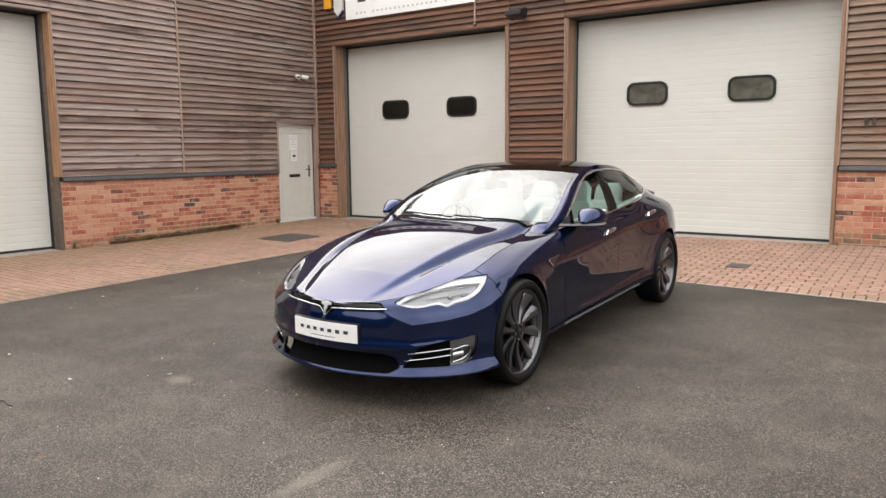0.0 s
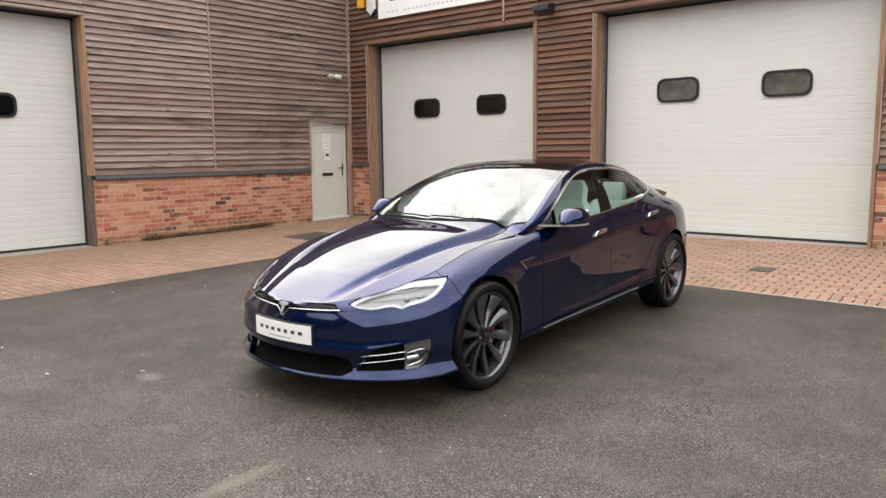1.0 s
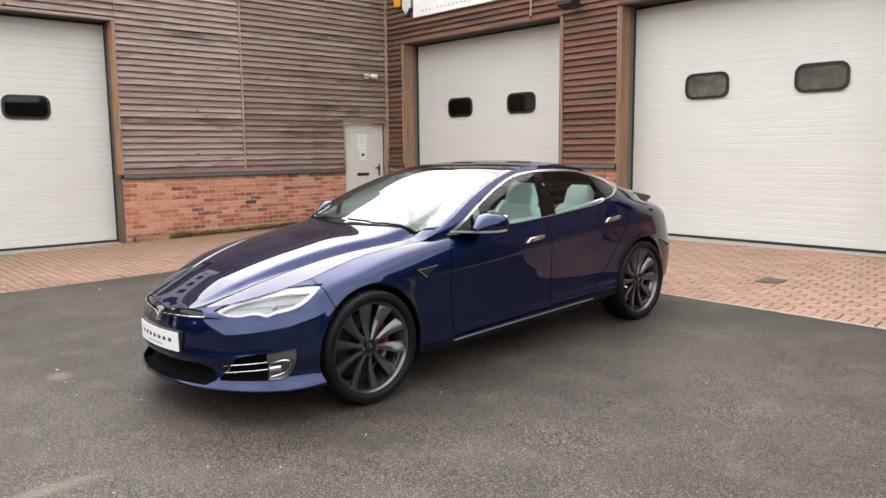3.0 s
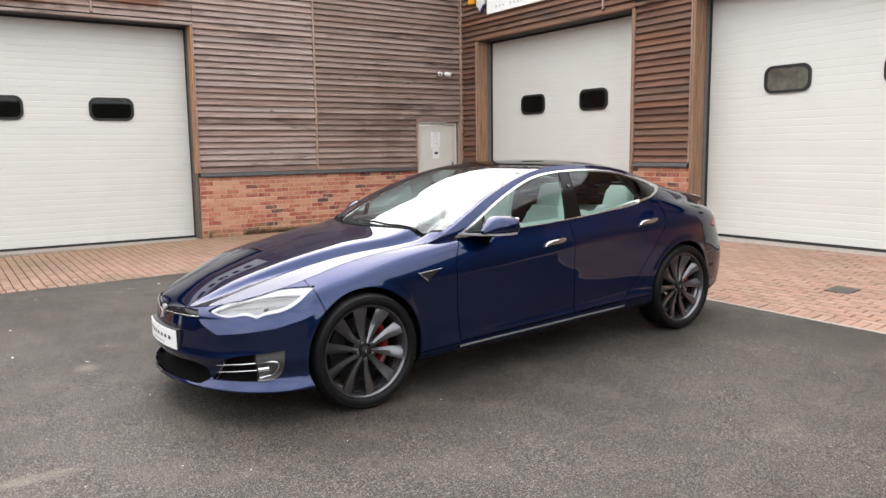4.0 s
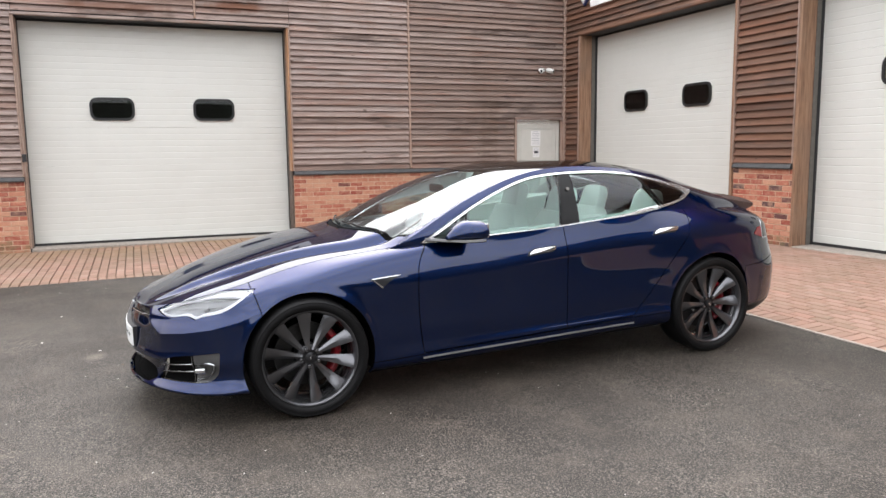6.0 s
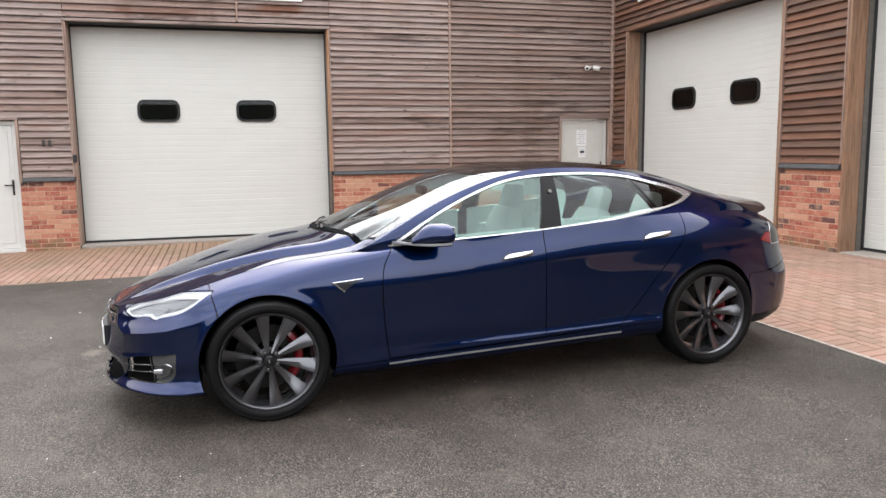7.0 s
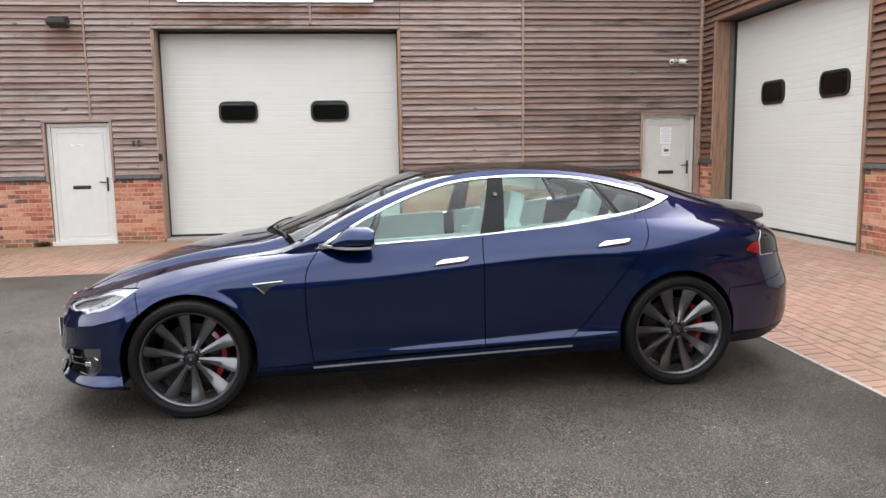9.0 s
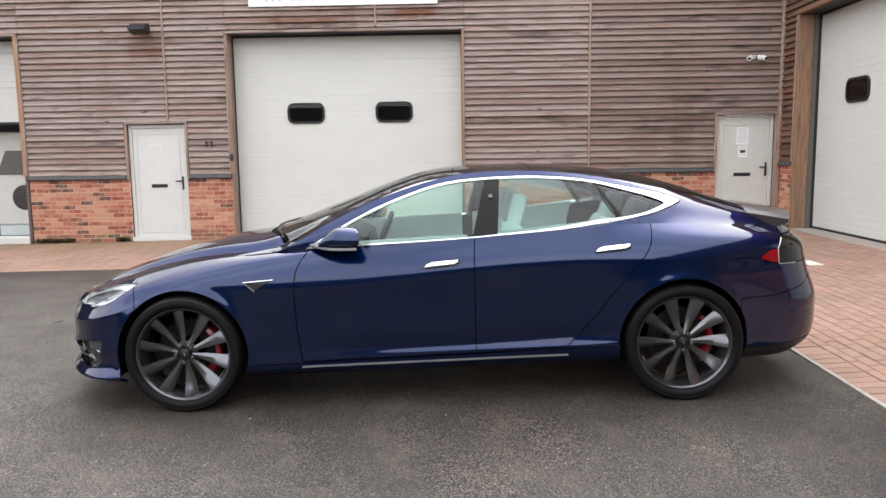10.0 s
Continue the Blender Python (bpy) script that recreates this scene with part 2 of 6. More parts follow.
TIMBER_Y = make_timber("cedar_board_west", 1, [(0.20, 0.140, 0.115), (0.35, 0.265, 0.230), (0.29, 0.236, 0.214), (0.39, 0.305, 0.268), (0.25, 0.165, 0.132), (0.33, 0.262, 0.238)], (0.38, 0.308, 0.276), 0.75,
                       [((-10.96, 0.33, 3.42), (2.0, 0.60, 0.42), 0.5), ((-10.96, 5.05, 3.90), (2.0, 0.75, 0.16), 0.8), ((-10.96, 3.2, 3.80), (2.0, 1.6, 0.13), 0.6)])
TIMBER_Y_BROWN = make_timber("cedar_board_corner", 1, [(0.17, 0.112, 0.088), (0.29, 0.212, 0.178), (0.225, 0.176, 0.155), (0.33, 0.250, 0.212), (0.16, 0.108, 0.088), (0.27, 0.205, 0.178)], (0.28, 0.218, 0.190), 0.85)
TIMBER_X = make_timber("cedar_board_north", 0, [(0.075, 0.036, 0.024), (0.190, 0.084, 0.049), (0.125, 0.083, 0.066), (0.215, 0.102, 0.060), (0.100, 0.053, 0.037), (0.205, 0.134, 0.100)], (0.150, 0.086, 0.060), 0.85, grain_=0.6)
TIMBER_X_PALE = make_timber("cedar_board_pier", 0, [(0.17, 0.108, 0.076), (0.28, 0.190, 0.135), (0.225, 0.172, 0.138), (0.31, 0.215, 0.152), (0.20, 0.132, 0.096), (0.27, 0.205, 0.165)], (0.25, 0.182, 0.138), 0.7, grain_=0.65)
TIMBER_Z = make_timber("cedar_strip", 2, [(0.34, 0.23, 0.175), (0.42, 0.31, 0.25)], (0.40, 0.30, 0.255), 0.4)


def make_post(name, tones, grey):
    m = Mat(name, rough=0.6, spec=0.3)
    grain = m.noise(m.coords((9, 9, 0.5), shift=True), 5.0, 6, 0.65)
    c = m.ramp(grain, [(p, c) for p, c in zip((0.3, 0.5, 0.75), tones)])
    big = m.noise(m.coords(), 1.5, 4)
    m.color(m.mix(m.span(big, 0.45, 0.7, 0, grey), c, (0.22, 0.15, 0.108)))
    m.bump(grain, 0.3, 0.003)
    return m.m


POST = make_post("fresh_cedar_post", [(0.19, 0.090, 0.045), (0.40, 0.215, 0.115), (0.52, 0.315, 0.180)], 0.35)
POST_NORTH = make_post("weathered_cedar_post", [(0.13, 0.07, 0.042), (0.27, 0.155, 0.095), (0.38, 0.24, 0.155)], 0.6)
BRICK, MORTAR = make_brick(), make_mortar()
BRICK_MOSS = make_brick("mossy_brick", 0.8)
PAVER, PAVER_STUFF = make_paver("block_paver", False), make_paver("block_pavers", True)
SAND = plain("joint_sand", (0.095, 0.068, 0.050), 0.95, speck=0.4, scale=60)
ASPHALT = make_asphalt()
DOOR_PANEL = make_door_panel()
LEAD = plain("grey_flashing", (0.055, 0.055, 0.056), 0.6, 0.0, speck=0.25, scale=12)
WINDOW_FRAME = plain("black_window_frame", (0.014, 0.014, 0.0145), 0.4, spec=0.4)
EDGING = plain("pale_edging", (0.31, 0.275, 0.24), 0.9, speck=0.2, scale=30)
CONCRETE = plain("concrete", (0.30, 0.265, 0.23), 0.9, speck=0.25, scale=30)
UPVC = plain("white_door_plastic", (0.63, 0.63, 0.60), 0.35, speck=0.03, scale=6)
UPVC_GREY = plain("grey_door_plastic", (0.60, 0.595, 0.545), 0.4, speck=0.04, scale=6)
BLACK = plain("black_plastic", (0.012, 0.012, 0.013), 0.45)
GLOSS_BLACK = plain("gloss_black", (0.005, 0.005, 0.005), 0.12, spec=0.22)
MATT_BLACK = plain("matt_black_mesh", (0.004, 0.004, 0.004), 0.9, spec=0.05)
RUBBER = plain("tyre_rubber", (0.0060, 0.0060, 0.0063), 0.55, spec=0.16, speck=0.3, scale=90)
SEAL = plain("black_rubber_seal", (0.014, 0.014, 0.015), 0.6)
GREY_STEEL = plain("grey_guide_rail", (0.135, 0.125, 0.112), 0.5, 0.3, speck=0.15, scale=20)
TRIM_CHROME = plain("bright_window_trim", (0.80, 0.80, 0.81), 0.27, 1.0)
CHROME = plain("bright_chrome", (0.74, 0.74, 0.75), 0.09, 1.0)
SATIN = plain("satin_chrome", (0.62, 0.63, 0.65), 0.22, 1.0)
SILVER = plain("brushed_silver_trim", (0.42, 0.425, 0.44), 0.3, 0.5)
PAINT = make_paint()
ALLOY = plain("grey_alloy", (0.135, 0.137, 0.146), 0.30, 0.9, 0.4)
HUB_GREY = plain("dark_hub_grey", (0.045, 0.046, 0.049), 0.35, 0.8)
BARREL = plain("dark_wheel_barrel", (0.15, 0.15, 0.156), 0.25, 0.9)
DISC = plain("brake_disc_steel", (0.035, 0.034, 0.033), 0.4, 0.8, speck=0.2, scale=50)
RED = plain("red_caliper", (0.19, 0.006, 0.011), 0.35, 0.0, 0.6)
WHITE_SIGN = plain("sign_white", (0.82, 0.82, 0.81), 0.4, speck=0.03, scale=4)
PRINT_GREY = plain("print_grey", (0.33, 0.34, 0.36), 0.6)
PRINT_DARK = plain("print_dark", (0.035, 0.04, 0.05), 0.5)
YELLOW = plain("yellow_plastic", (0.75, 0.36, 0.02), 0.45)
NAVY = plain("navy_plastic", (0.02, 0.035, 0.12), 0.4)
CREAM = plain("pale_leather", (0.80, 0.86, 0.84), 0.5, speck=0.05, scale=14)
TRIM_GREY = plain("pale_grey_trim", (0.60, 0.65, 0.635), 0.65, speck=0.06, scale=20)
DASH = plain("dark_dash_trim", (0.03, 0.031, 0.033), 0.55, speck=0.2, scale=60)
WALL_PLAIN = plain("far_wall_cladding", (0.055, 0.05, 0.042), 0.85, speck=0.3, scale=2)
WALL_EAST = plain("smooth_dark_wall", (0.050, 0.047, 0.044), 0.9, spec=0.1)
GLASS = make_glass("side_glass", (0.74, 0.93, 0.865), 1.62)
GLASS_WS = make_glass("windscreen_glass", (0.62, 0.72, 0.74), 1.9)
GLASS_DARK = make_glass("tinted_glass", (0.20, 0.22, 0.21), 1.55)
GLASS_ROOF = make_glass("roof_glass", (0.10, 0.10, 0.10))
GLASS_LAMP = make_glass("lamp_lens", (0.93, 0.94, 0.95), 1.45)
GLASS_CLEAR = make_glass("clear_door_pane", (0.9, 0.9, 0.88), 1.5)
GLASS_PANE = make_glass("door_pane", (0.55, 0.58, 0.55), 1.5)
LAMP_SILVER = plain("lamp_reflector", (0.72, 0.73, 0.75), 0.18, 0.9)
LAMP_WHITE = plain("lamp_light_guide", (0.85, 0.86, 0.88), 0.3)
RED_LENS = plain("red_lens", (0.20, 0.003, 0.006), 0.2, 0.0, 0.15, 0.25)
CARBON = plain("dark_spoiler", (0.035, 0.03, 0.03), 0.3, 0.0, 0.8)
LEAF = plain("fallen_leaf", (0.13, 0.075, 0.035), 0.8, speck=0.4, scale=80)
PALE_CHIP = plain("pale_chip", (0.55, 0.53, 0.50), 0.8, speck=0.2, scale=60)
IRON = plain("cast_iron", (0.06, 0.052, 0.047), 0.7, 0.3, speck=0.4, scale=30)
MOSS = plain("damp_moss", (0.145, 0.135, 0.055), 0.95, speck=0.5, scale=60)

# ---- building helpers ----


def link_bm(name, bm, material, smooth=False):
    me = bpy.data.meshes.new(name)
    bmesh.ops.recalc_face_normals(bm, faces=bm.faces)
    bm.to_mesh(me)
    bm.free()
    if smooth:
        me.polygons.foreach_set("use_smooth", [True] * len(me.polygons))
        me.set_sharp_from_angle(angle=radians(38))
    for mt in material if isinstance(material, (list, tuple)) else [material]:
        me.materials.append(mt)
    return new(name, me)


def part(name, bm, material, parent, label="", smooth=False):
    ob = link_bm(name, bm, material, smooth)
    ob.parent = parent
    return tagged(ob, label)


def thing(name, label, category, m=None, group="", kind=""):
    e = new(name)
    e.empty_display_size = 0.2
    if m is not None:
        e.matrix_basis = m
    return tagged(e, label, category, group, kind)


def box(lo, hi, bevel=0.0, seg=1, bm=None):
    bm = bm or bmesh.new()
    c = [(a + b) / 2 for a, b in zip(lo, hi)]
    d = [abs(b - a) for a, b in zip(lo, hi)]
    r = bmesh.ops.create_cube(bm, size=1, matrix=Matrix.Translation(c) @ Matrix.Diagonal((*d, 1)))
    if bevel:
        es = list({e for v in r["verts"] for e in v.link_edges})
        bmesh.ops.bevel(bm, geom=es, offset=min(bevel, min(d) * 0.45), segments=seg, affect="EDGES", profile=0.5)
    return bm


def prism(outline, axis, a, b, bevel=0.0, bm=None):
    """A closed outline of (p, q) pairs pushed along an axis from a to b. Axis x: (y, z); y: (x, z); z: (x, y)."""
    bm = bm or bmesh.new()

    def at(p, q, d):
        return {"x": (d, p, q), "y": (p, d, q), "z": (p, q, d)}[axis]

    lo = [bm.verts.new(at(p, q, a)) for p, q in outline]
    hi = [bm.verts.new(at(p, q, b)) for p, q in outline]
    n = len(outline)
    fs = [bm.faces.new(lo), bm.faces.new(hi)]
    for i in range(n):
        fs.append(bm.faces.new((lo[i], lo[(i + 1) % n], hi[(i + 1) % n], hi[i])))
    if bevel:
        es = list({e for f in fs[:2] for e in f.edges})
        bmesh.ops.bevel(bm, geom=es, offset=bevel, segments=2, affect="EDGES", profile=0.5)
    return bm


def rounded(w, h, r, n=5):
    """Outline of a rounded rectangle round the origin."""
    out = []
    for cx, cy, a0 in ((w / 2 - r, h / 2 - r, 0), (-w / 2 + r, h / 2 - r, 90), (-w / 2 + r, -h / 2 + r, 180), (w / 2 - r, -h / 2 + r, 270)):
        for i in range(n + 1):
            a = radians(a0 + 90 * i / n)
            out.append((cx + r * math.cos(a), cy + r * math.sin(a)))
    return out


def lathe(profile, n=64, axis="x", bm=None, closed=False):
    """A profile of (distance along the axis, radius) turned round the axis."""
    bm = bm or bmesh.new()
    rings = []
    for d, r in profile:
        ring = []
        for i in range(n):
            a = 2 * math.pi * i / n
            c, s = r * math.cos(a), r * math.sin(a)
            ring.append(bm.verts.new({"x": (d, c, s), "y": (c, d, s), "z": (c, s, d)}[axis]))
        rings.append(ring)
    pairs = list(zip(rings, rings[1:])) + ([(rings[-1], rings[0])] if closed else [])
    for p, q in pairs:
        for i in range(n):
            bm.faces.new((p[i], p[(i + 1) % n], q[(i + 1) % n], q[i]))
    return bm


def tube(points, r, n=8, bm=None):
    """A round bar along a line of points."""
    bm = bm or bmesh.new()
    pts = [Vector(p) for p in points]
    rings = []
    for i, p in enumerate(pts):
        d = (pts[min(i + 1, len(pts) - 1)] - pts[max(i - 1, 0)]).normalized()
        a = d.orthogonal().normalized() if abs(d.z) > 0.95 else d.cross(Vector((0, 0, 1))).normalized()
        b = d.cross(a)
        rings.append([bm.verts.new(p + r * (math.cos(2 * math.pi * k / n) * a + math.sin(2 * math.pi * k / n) * b)) for k in range(n)])
    for p, q in zip(rings, rings[1:]):
        for k in range(n):
            bm.faces.new((p[k], p[(k + 1) % n], q[(k + 1) % n], q[k]))
    bm.faces.new(rings[0])
    bm.faces.new(rings[-1])
    return bm


# ---- the lie of the ground ----
WX, NY = -10.96, 11.30        # faces of the west and north walls
EDGE_X, EDGE_Y = -7.68, 8.215  # where tarmac meets block paving


def ground_z(x, y):
    rise = max(0.0, min(0.2, 0.014 * (x + 11.3))) * max(0.0, min(1.0, (y - 8.3) / 3.0))
    return 0.0125 * (min(y, 11.5) - 4.19) - 0.0075 * (x + 2.16) + rise


def far_z(x, y):
    """Ground height, levelling out far from the yard."""
    cx, cy = max(-13.0, min(12.0, x)), max(-12.0, min(13.0, y))
    return ground_z(cx, cy)


def ground_sheet(name, xs, ys, drop, material):
    bm = bmesh.new()
    grid = [[bm.verts.new((x, y, far_z(x, y) - drop)) for x in xs] for y in ys]
    for a, b in zip(grid, grid[1:]):
        for i in range(len(xs) - 1):
            bm.faces.new((a[i], a[i + 1], b[i + 1], b[i]))
    ob = link_bm(name, bm, material, True)
    if ob.data.polygons[0].normal.z < 0:
        ob.data.flip_normals()
    return ob


def steps(a, b, d):
    n = max(1, round(abs(b - a) / d))
    return [a + (b - a) * i / n for i in range(n + 1)]


gx = [-400, -120, -40] + steps(-16, 14, 0.75) + [40, 120, 400]
gy = [-400, -120, -40] + steps(-16, 14, 0.75) + [40, 120, 400]
ground = tagged(ground_sheet("ground", gx, gy, 0.075, SAND), "sandy bedding under the yard", "ground", kind="structure")
road = tagged(ground_sheet("road", [EDGE_X, -6.5, -5, -3.5, -2, -0.5, 1, 3, 6, 9, 12, 30], [-30, -12, -8, -5, -2.5, 0, 2, 4, 6, 7.2, EDGE_Y], 0.0, ASPHALT),
              "worn dark grey tarmac with pale stone grit", "tarmac yard", kind="structure")
road_east = tagged(ground_sheet("road_east", [2.99, 4, 6, 9, 14.5], [EDGE_Y + 0.001, 9.5, 10.5, 11.4], 0.0, ASPHALT), "worn dark grey tarmac beside the paving", "tarmac yard", kind="structure")
sol = road.modifiers.new("thick", "SOLIDIFY")
sol.thickness, sol.offset = 0.07, -1

# ---- the building: two wings that meet in a corner ----
TOP = 5.0                      # top of the boards that can be told apart
EAVES = 5.5
DEPTH = 0.34                   # how far the big doors stand back
# openings: along the wall from, to, sill, head
WEST_OPEN = [(-5.95, -1.98, 0.0, 3.62), (-0.08, 0.95, 0.0, 2.08), (1.77, 5.83, 0.0, 3.60), (10.22, 11.20, 0.0, 2.10)]
NORTH_OPEN = [(-10.36, -6.40, 0.0, 3.64), (-5.225, -1.27, 0.0, 3.64)]


def wall_core(name, runs, openings, axis, face, back, z0, label):
    """A wall with its openings cut through, made of blocks between them."""
    bm = bmesh.new()
    a, b = runs

    def blk(p, q, lo, hi):
        if axis == "y":
            box((min(face, back), p, lo), (max(face, back), q, hi), bm=bm)
        else:
            box((p, min(face, back), lo), (q, max(face, back), hi), bm=bm)

    at = a
    for p, q, lo, hi in sorted(openings):
        blk(at, p, z0, EAVES)
        blk(p, q, hi, EAVES)
        at = q
    blk(at, b, z0, EAVES)
    return tagged(link_bm(name, bm, SEAL), label, "wall", kind="structure")


wall_west = wall_core("wall_west", (-9.0, NY + 0.4), WEST_OPEN, "y", WX - 0.03, WX - 0.42, -0.3, "dark backing wall behind weathered cedar cladding")
wall_north = wall_core("wall_north", (WX - 0.03, 3.0), NORTH_OPEN, "x", NY + 0.03, NY + 0.42, -0.3, "dark backing wall behind red-brown cedar cladding")
# plain walls added out of view: they close the yard and darken reflections
for nm, lo, hi in (("unseen_wall_south", (-11.4, -14.4, -0.4), (14.4, -14.0, 5.6)), ("unseen_wall_east", (14.0, -14.4, -0.4), (14.4, 11.8, 3.9)), ("unseen_wall_north", (3.0, 11.31, -0.4), (14.4, 11.7, 5.2)), ("unseen_wall_west", (-11.4, -14.4, -0.4), (-10.99, -9.0, 5.6))):
    tagged(link_bm(nm, box(lo, hi), WALL_EAST if nm == "unseen_wall_east" else WALL_PLAIN), "plain dark wall added out of view, closing the yard and darkening reflections", "wall", kind="structure")

# the upper storey of cladding
tagged(link_bm("upper_wall_west", box((WX - 0.028, -9.0, TOP + 0.06), (WX + 0.005, NY, EAVES)), TIMBER_Y), "weathered cedar cladding under the eaves", "wall", kind="structure")
tagged(link_bm("upper_wall_north", box((WX + 0.006, NY - 0.005, TOP + 0.06), (3.0, NY + 0.028, EAVES)), TIMBER_X), "weathered cedar cladding under the eaves", "wall", kind="structure")
# dark rooms behind the big doors
for nm, lo, hi in (("room_west", (-16.0, -9.0, -0.2), (-15.8, 12, EAVES - 0.02)), ("room_north", (-11.4, 16.0, -0.2), (9, 16.2, EAVES - 0.02))):
    tagged(link_bm(nm, box(lo, hi), WALL_PLAIN), "plain inner wall of the unit", "wall", kind="structure")
tagged(link_bm("ceiling_west", box((-16, -9, EAVES - 0.02), (-11.0, 16.2, EAVES + 0.12)), WALL_PLAIN), "plain roof over the west wing", "roof", kind="structure")
tagged(link_bm("ceiling_north", box((-10.99, 11.34, EAVES - 0.02), (9, 16.2, EAVES + 0.12)), WALL_PLAIN), "plain roof over the north wing", "roof", kind="structure")


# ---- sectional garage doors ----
# sheets behind the panes: the rooms' dimness and brightness painted into the colour
PANE_BACK = plain("painted_dim_interior", (0.012, 0.013, 0.012), 0.6, speck=0.8, scale=7)

PANE_LIT = plain("painted_lit_interior", (0.36, 0.34, 0.30), 0.6, speck=0.6, scale=5)


def ring_prism(outer, inner, a, b):
    """A frame between two outlines, pushed along y."""
    bm = bmesh.new()
    lay = [[bm.verts.new((p, d, q)) for p, q in line] for d in (a, b) for line in (outer, inner)]
    n = len(outer)
    for i in range(n):
        j = (i + 1) % n
        for p, q in ((0, 1), (1, 3), (3, 2), (2, 0)):
            bm.faces.new((lay[p][i], lay[p][j], lay[q][j], lay[q][i]))
    return bm


def section_mesh(width, height, ribs):
    """One door section: shallow horizontal ribs, a rounded lip at top and bottom."""
    prof = []
    lip = 0.006
    prof += [(0.0, -0.045), (0.0, -0.0025), (lip * 0.4, 0.0)]
    pitch = (height - 2 * lip) / ribs
    for i in range(ribs):
        z = lip + i * pitch
        prof += [(z + 0.006, 0.0), (z + pitch - 0.010, 0.0)]
        if i < ribs - 1:
            prof += [(z + pitch - 0.005, -0.0028), (z + pitch, -0.0028)]
    prof += [(height - lip * 0.5, 0.0), (height - 0.0004, -0.0025), (height - 0.0004, -0.045)]
    return prism([(-d, z) for z, d in prof], "x", -width / 2, width / 2)


def sectional_door(name, label, m, width, bottom, head, windows, win_z, back=None):
    """A door in its own frame: x along the wall, y into the building, z up."""
    e = thing(name, label, "garage door", m, "sectional garage doors")
    heights = [0.61] * 5 + [0.55]
    z = bottom + 0.035
    seal = part("bottom_seal", box((-width / 2, 0.002, bottom - 0.02), (width / 2, 0.05, bottom + 0.036), 0.006), SEAL, e, "black rubber bottom seal")
    me = {}
    while z < head + 0.05:
        h = heights[0]
        if h not in me:
            me[h] = link_bm("section", section_mesh(width - 0.02, h - 0.001, 6), DOOR_PANEL)
            ob = me[h]
        else:
            ob = new("section", me[h].data)
        ob.location = (0, 0, z)
        ob.parent = e
        z += h
    for i, (c, w) in enumerate(windows):
        fr = part("window", ring_prism(rounded(w, 0.365, 0.12), rounded(w - 0.075, 0.29, 0.09), -0.024, 0.01), WINDOW_FRAME, e, "rounded black window frame")
        fr.location = (c, 0, win_z)
        part("pane", prism(rounded(w - 0.075, 0.29, 0.09), "y", -0.012, -0.009), GLASS_CLEAR if back else GLASS_PANE, fr)
        part("pane_backing", prism(rounded(w - 0.06, 0.30, 0.09), "y", -0.006, -0.003), back or PANE_BACK, fr, "opaque sheet painted as the view into the unit")
    for s in (-1, 1):
        part("guide_rail", box((s * (width / 2) - 0.012, -0.03, bottom - 0.02), (s * (width / 2) + 0.012, 0.10, head + 0.02), 0.003), SEAL, e, "black guide rail seal")
    return e


def west_door(name, y0, y1, base, head, wins, win_z):
    return sectional_door(name, "off-white ribbed sectional garage door with two black-framed windows", pose(WX - DEPTH, (y0 + y1) / 2, 0, 0, 0, 90), y1 - y0, base, head, [(c - (y0 + y1) / 2, w) for c, w in wins], win_z)


def north_door(name, x0, x1, base, head, wins, win_z, back=None):
    return sectional_door(name, "off-white ribbed sectional garage door with two black-framed windows", pose((x0 + x1) / 2, NY + DEPTH, 0), x1 - x0, base, head, [(c - (x0 + x1) / 2, w) for c, w in wins], win_z, back)


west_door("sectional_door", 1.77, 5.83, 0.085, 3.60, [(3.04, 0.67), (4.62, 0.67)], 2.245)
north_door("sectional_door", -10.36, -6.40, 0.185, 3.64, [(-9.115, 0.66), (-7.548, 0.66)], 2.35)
north_door("sectional_door", -5.225, -1.27, 0.215, 3.64, [(-4.017, 0.66), (-2.45, 0.67)], 2.40, PANE_LIT)

# the half-raised door of the next unit, with pale goods standing inside
e = thing("raised_door", "off-white sectional door standing half open", "garage door", pose(WX - DEPTH, -3.965, 0, 0, 0, 90))
for i, z in enumerate((2.17, 2.78, 3.39)):
    ob = link_bm("section", section_mesh(3.95, 0.606, 6), DOOR_PANEL)
    ob.location, ob.parent = (0, 0, z), e
part("bottom_seal", box((-1.97, 0.0, 2.12), (1.97, 0.05, 2.17), 0.006), SEAL, e)
for s in (-1, 1):
    part("guide_rail", box((s * 1.96 - 0.04, -0.03, 0.0), (s * 1.96 + 0.04, 0.1, 3.64), 0.004), GREY_STEEL, e, "grey steel guide rail")
e = thing("appliance", "pale cabinet with a round dark porthole, standing inside the open bay", "machine", pose(WX - 0.75, -2.55, 0.06, 0, 0, 90))
part("body", box((-0.45, 0.0, 0.20), (0.45, 0.6, 1.95), 0.03, 2), UPVC_GREY, e)
part("plinth", box((-0.45, 0.02, 0.0), (0.45, 0.6, 0.20), 0.01), TRIM_GREY, e, "grey plinth")
part("porthole", lathe([(-0.02, 0.001), (-0.02, 0.19), (-0.01, 0.235), (0.01, 0.235)], 40, "y"), IRON, e, "dark round porthole", True).location = (0.1, 0, 0.72)
part("panel", prism([(-0.4, 1.15), (0.42, 1.15), (0.28, 1.6), (-0.2, 1.6)], "y", -0.012, 0.0), GREY_STEEL, e, "slanted grey panel")
tagged(link_bm("threshold", box((WX - 0.3, -5.95, -0.05), (WX + 0.02, -1.98, 0.105), 0.008), UPVC), "white threshold of the open bay", "threshold", kind="structure")

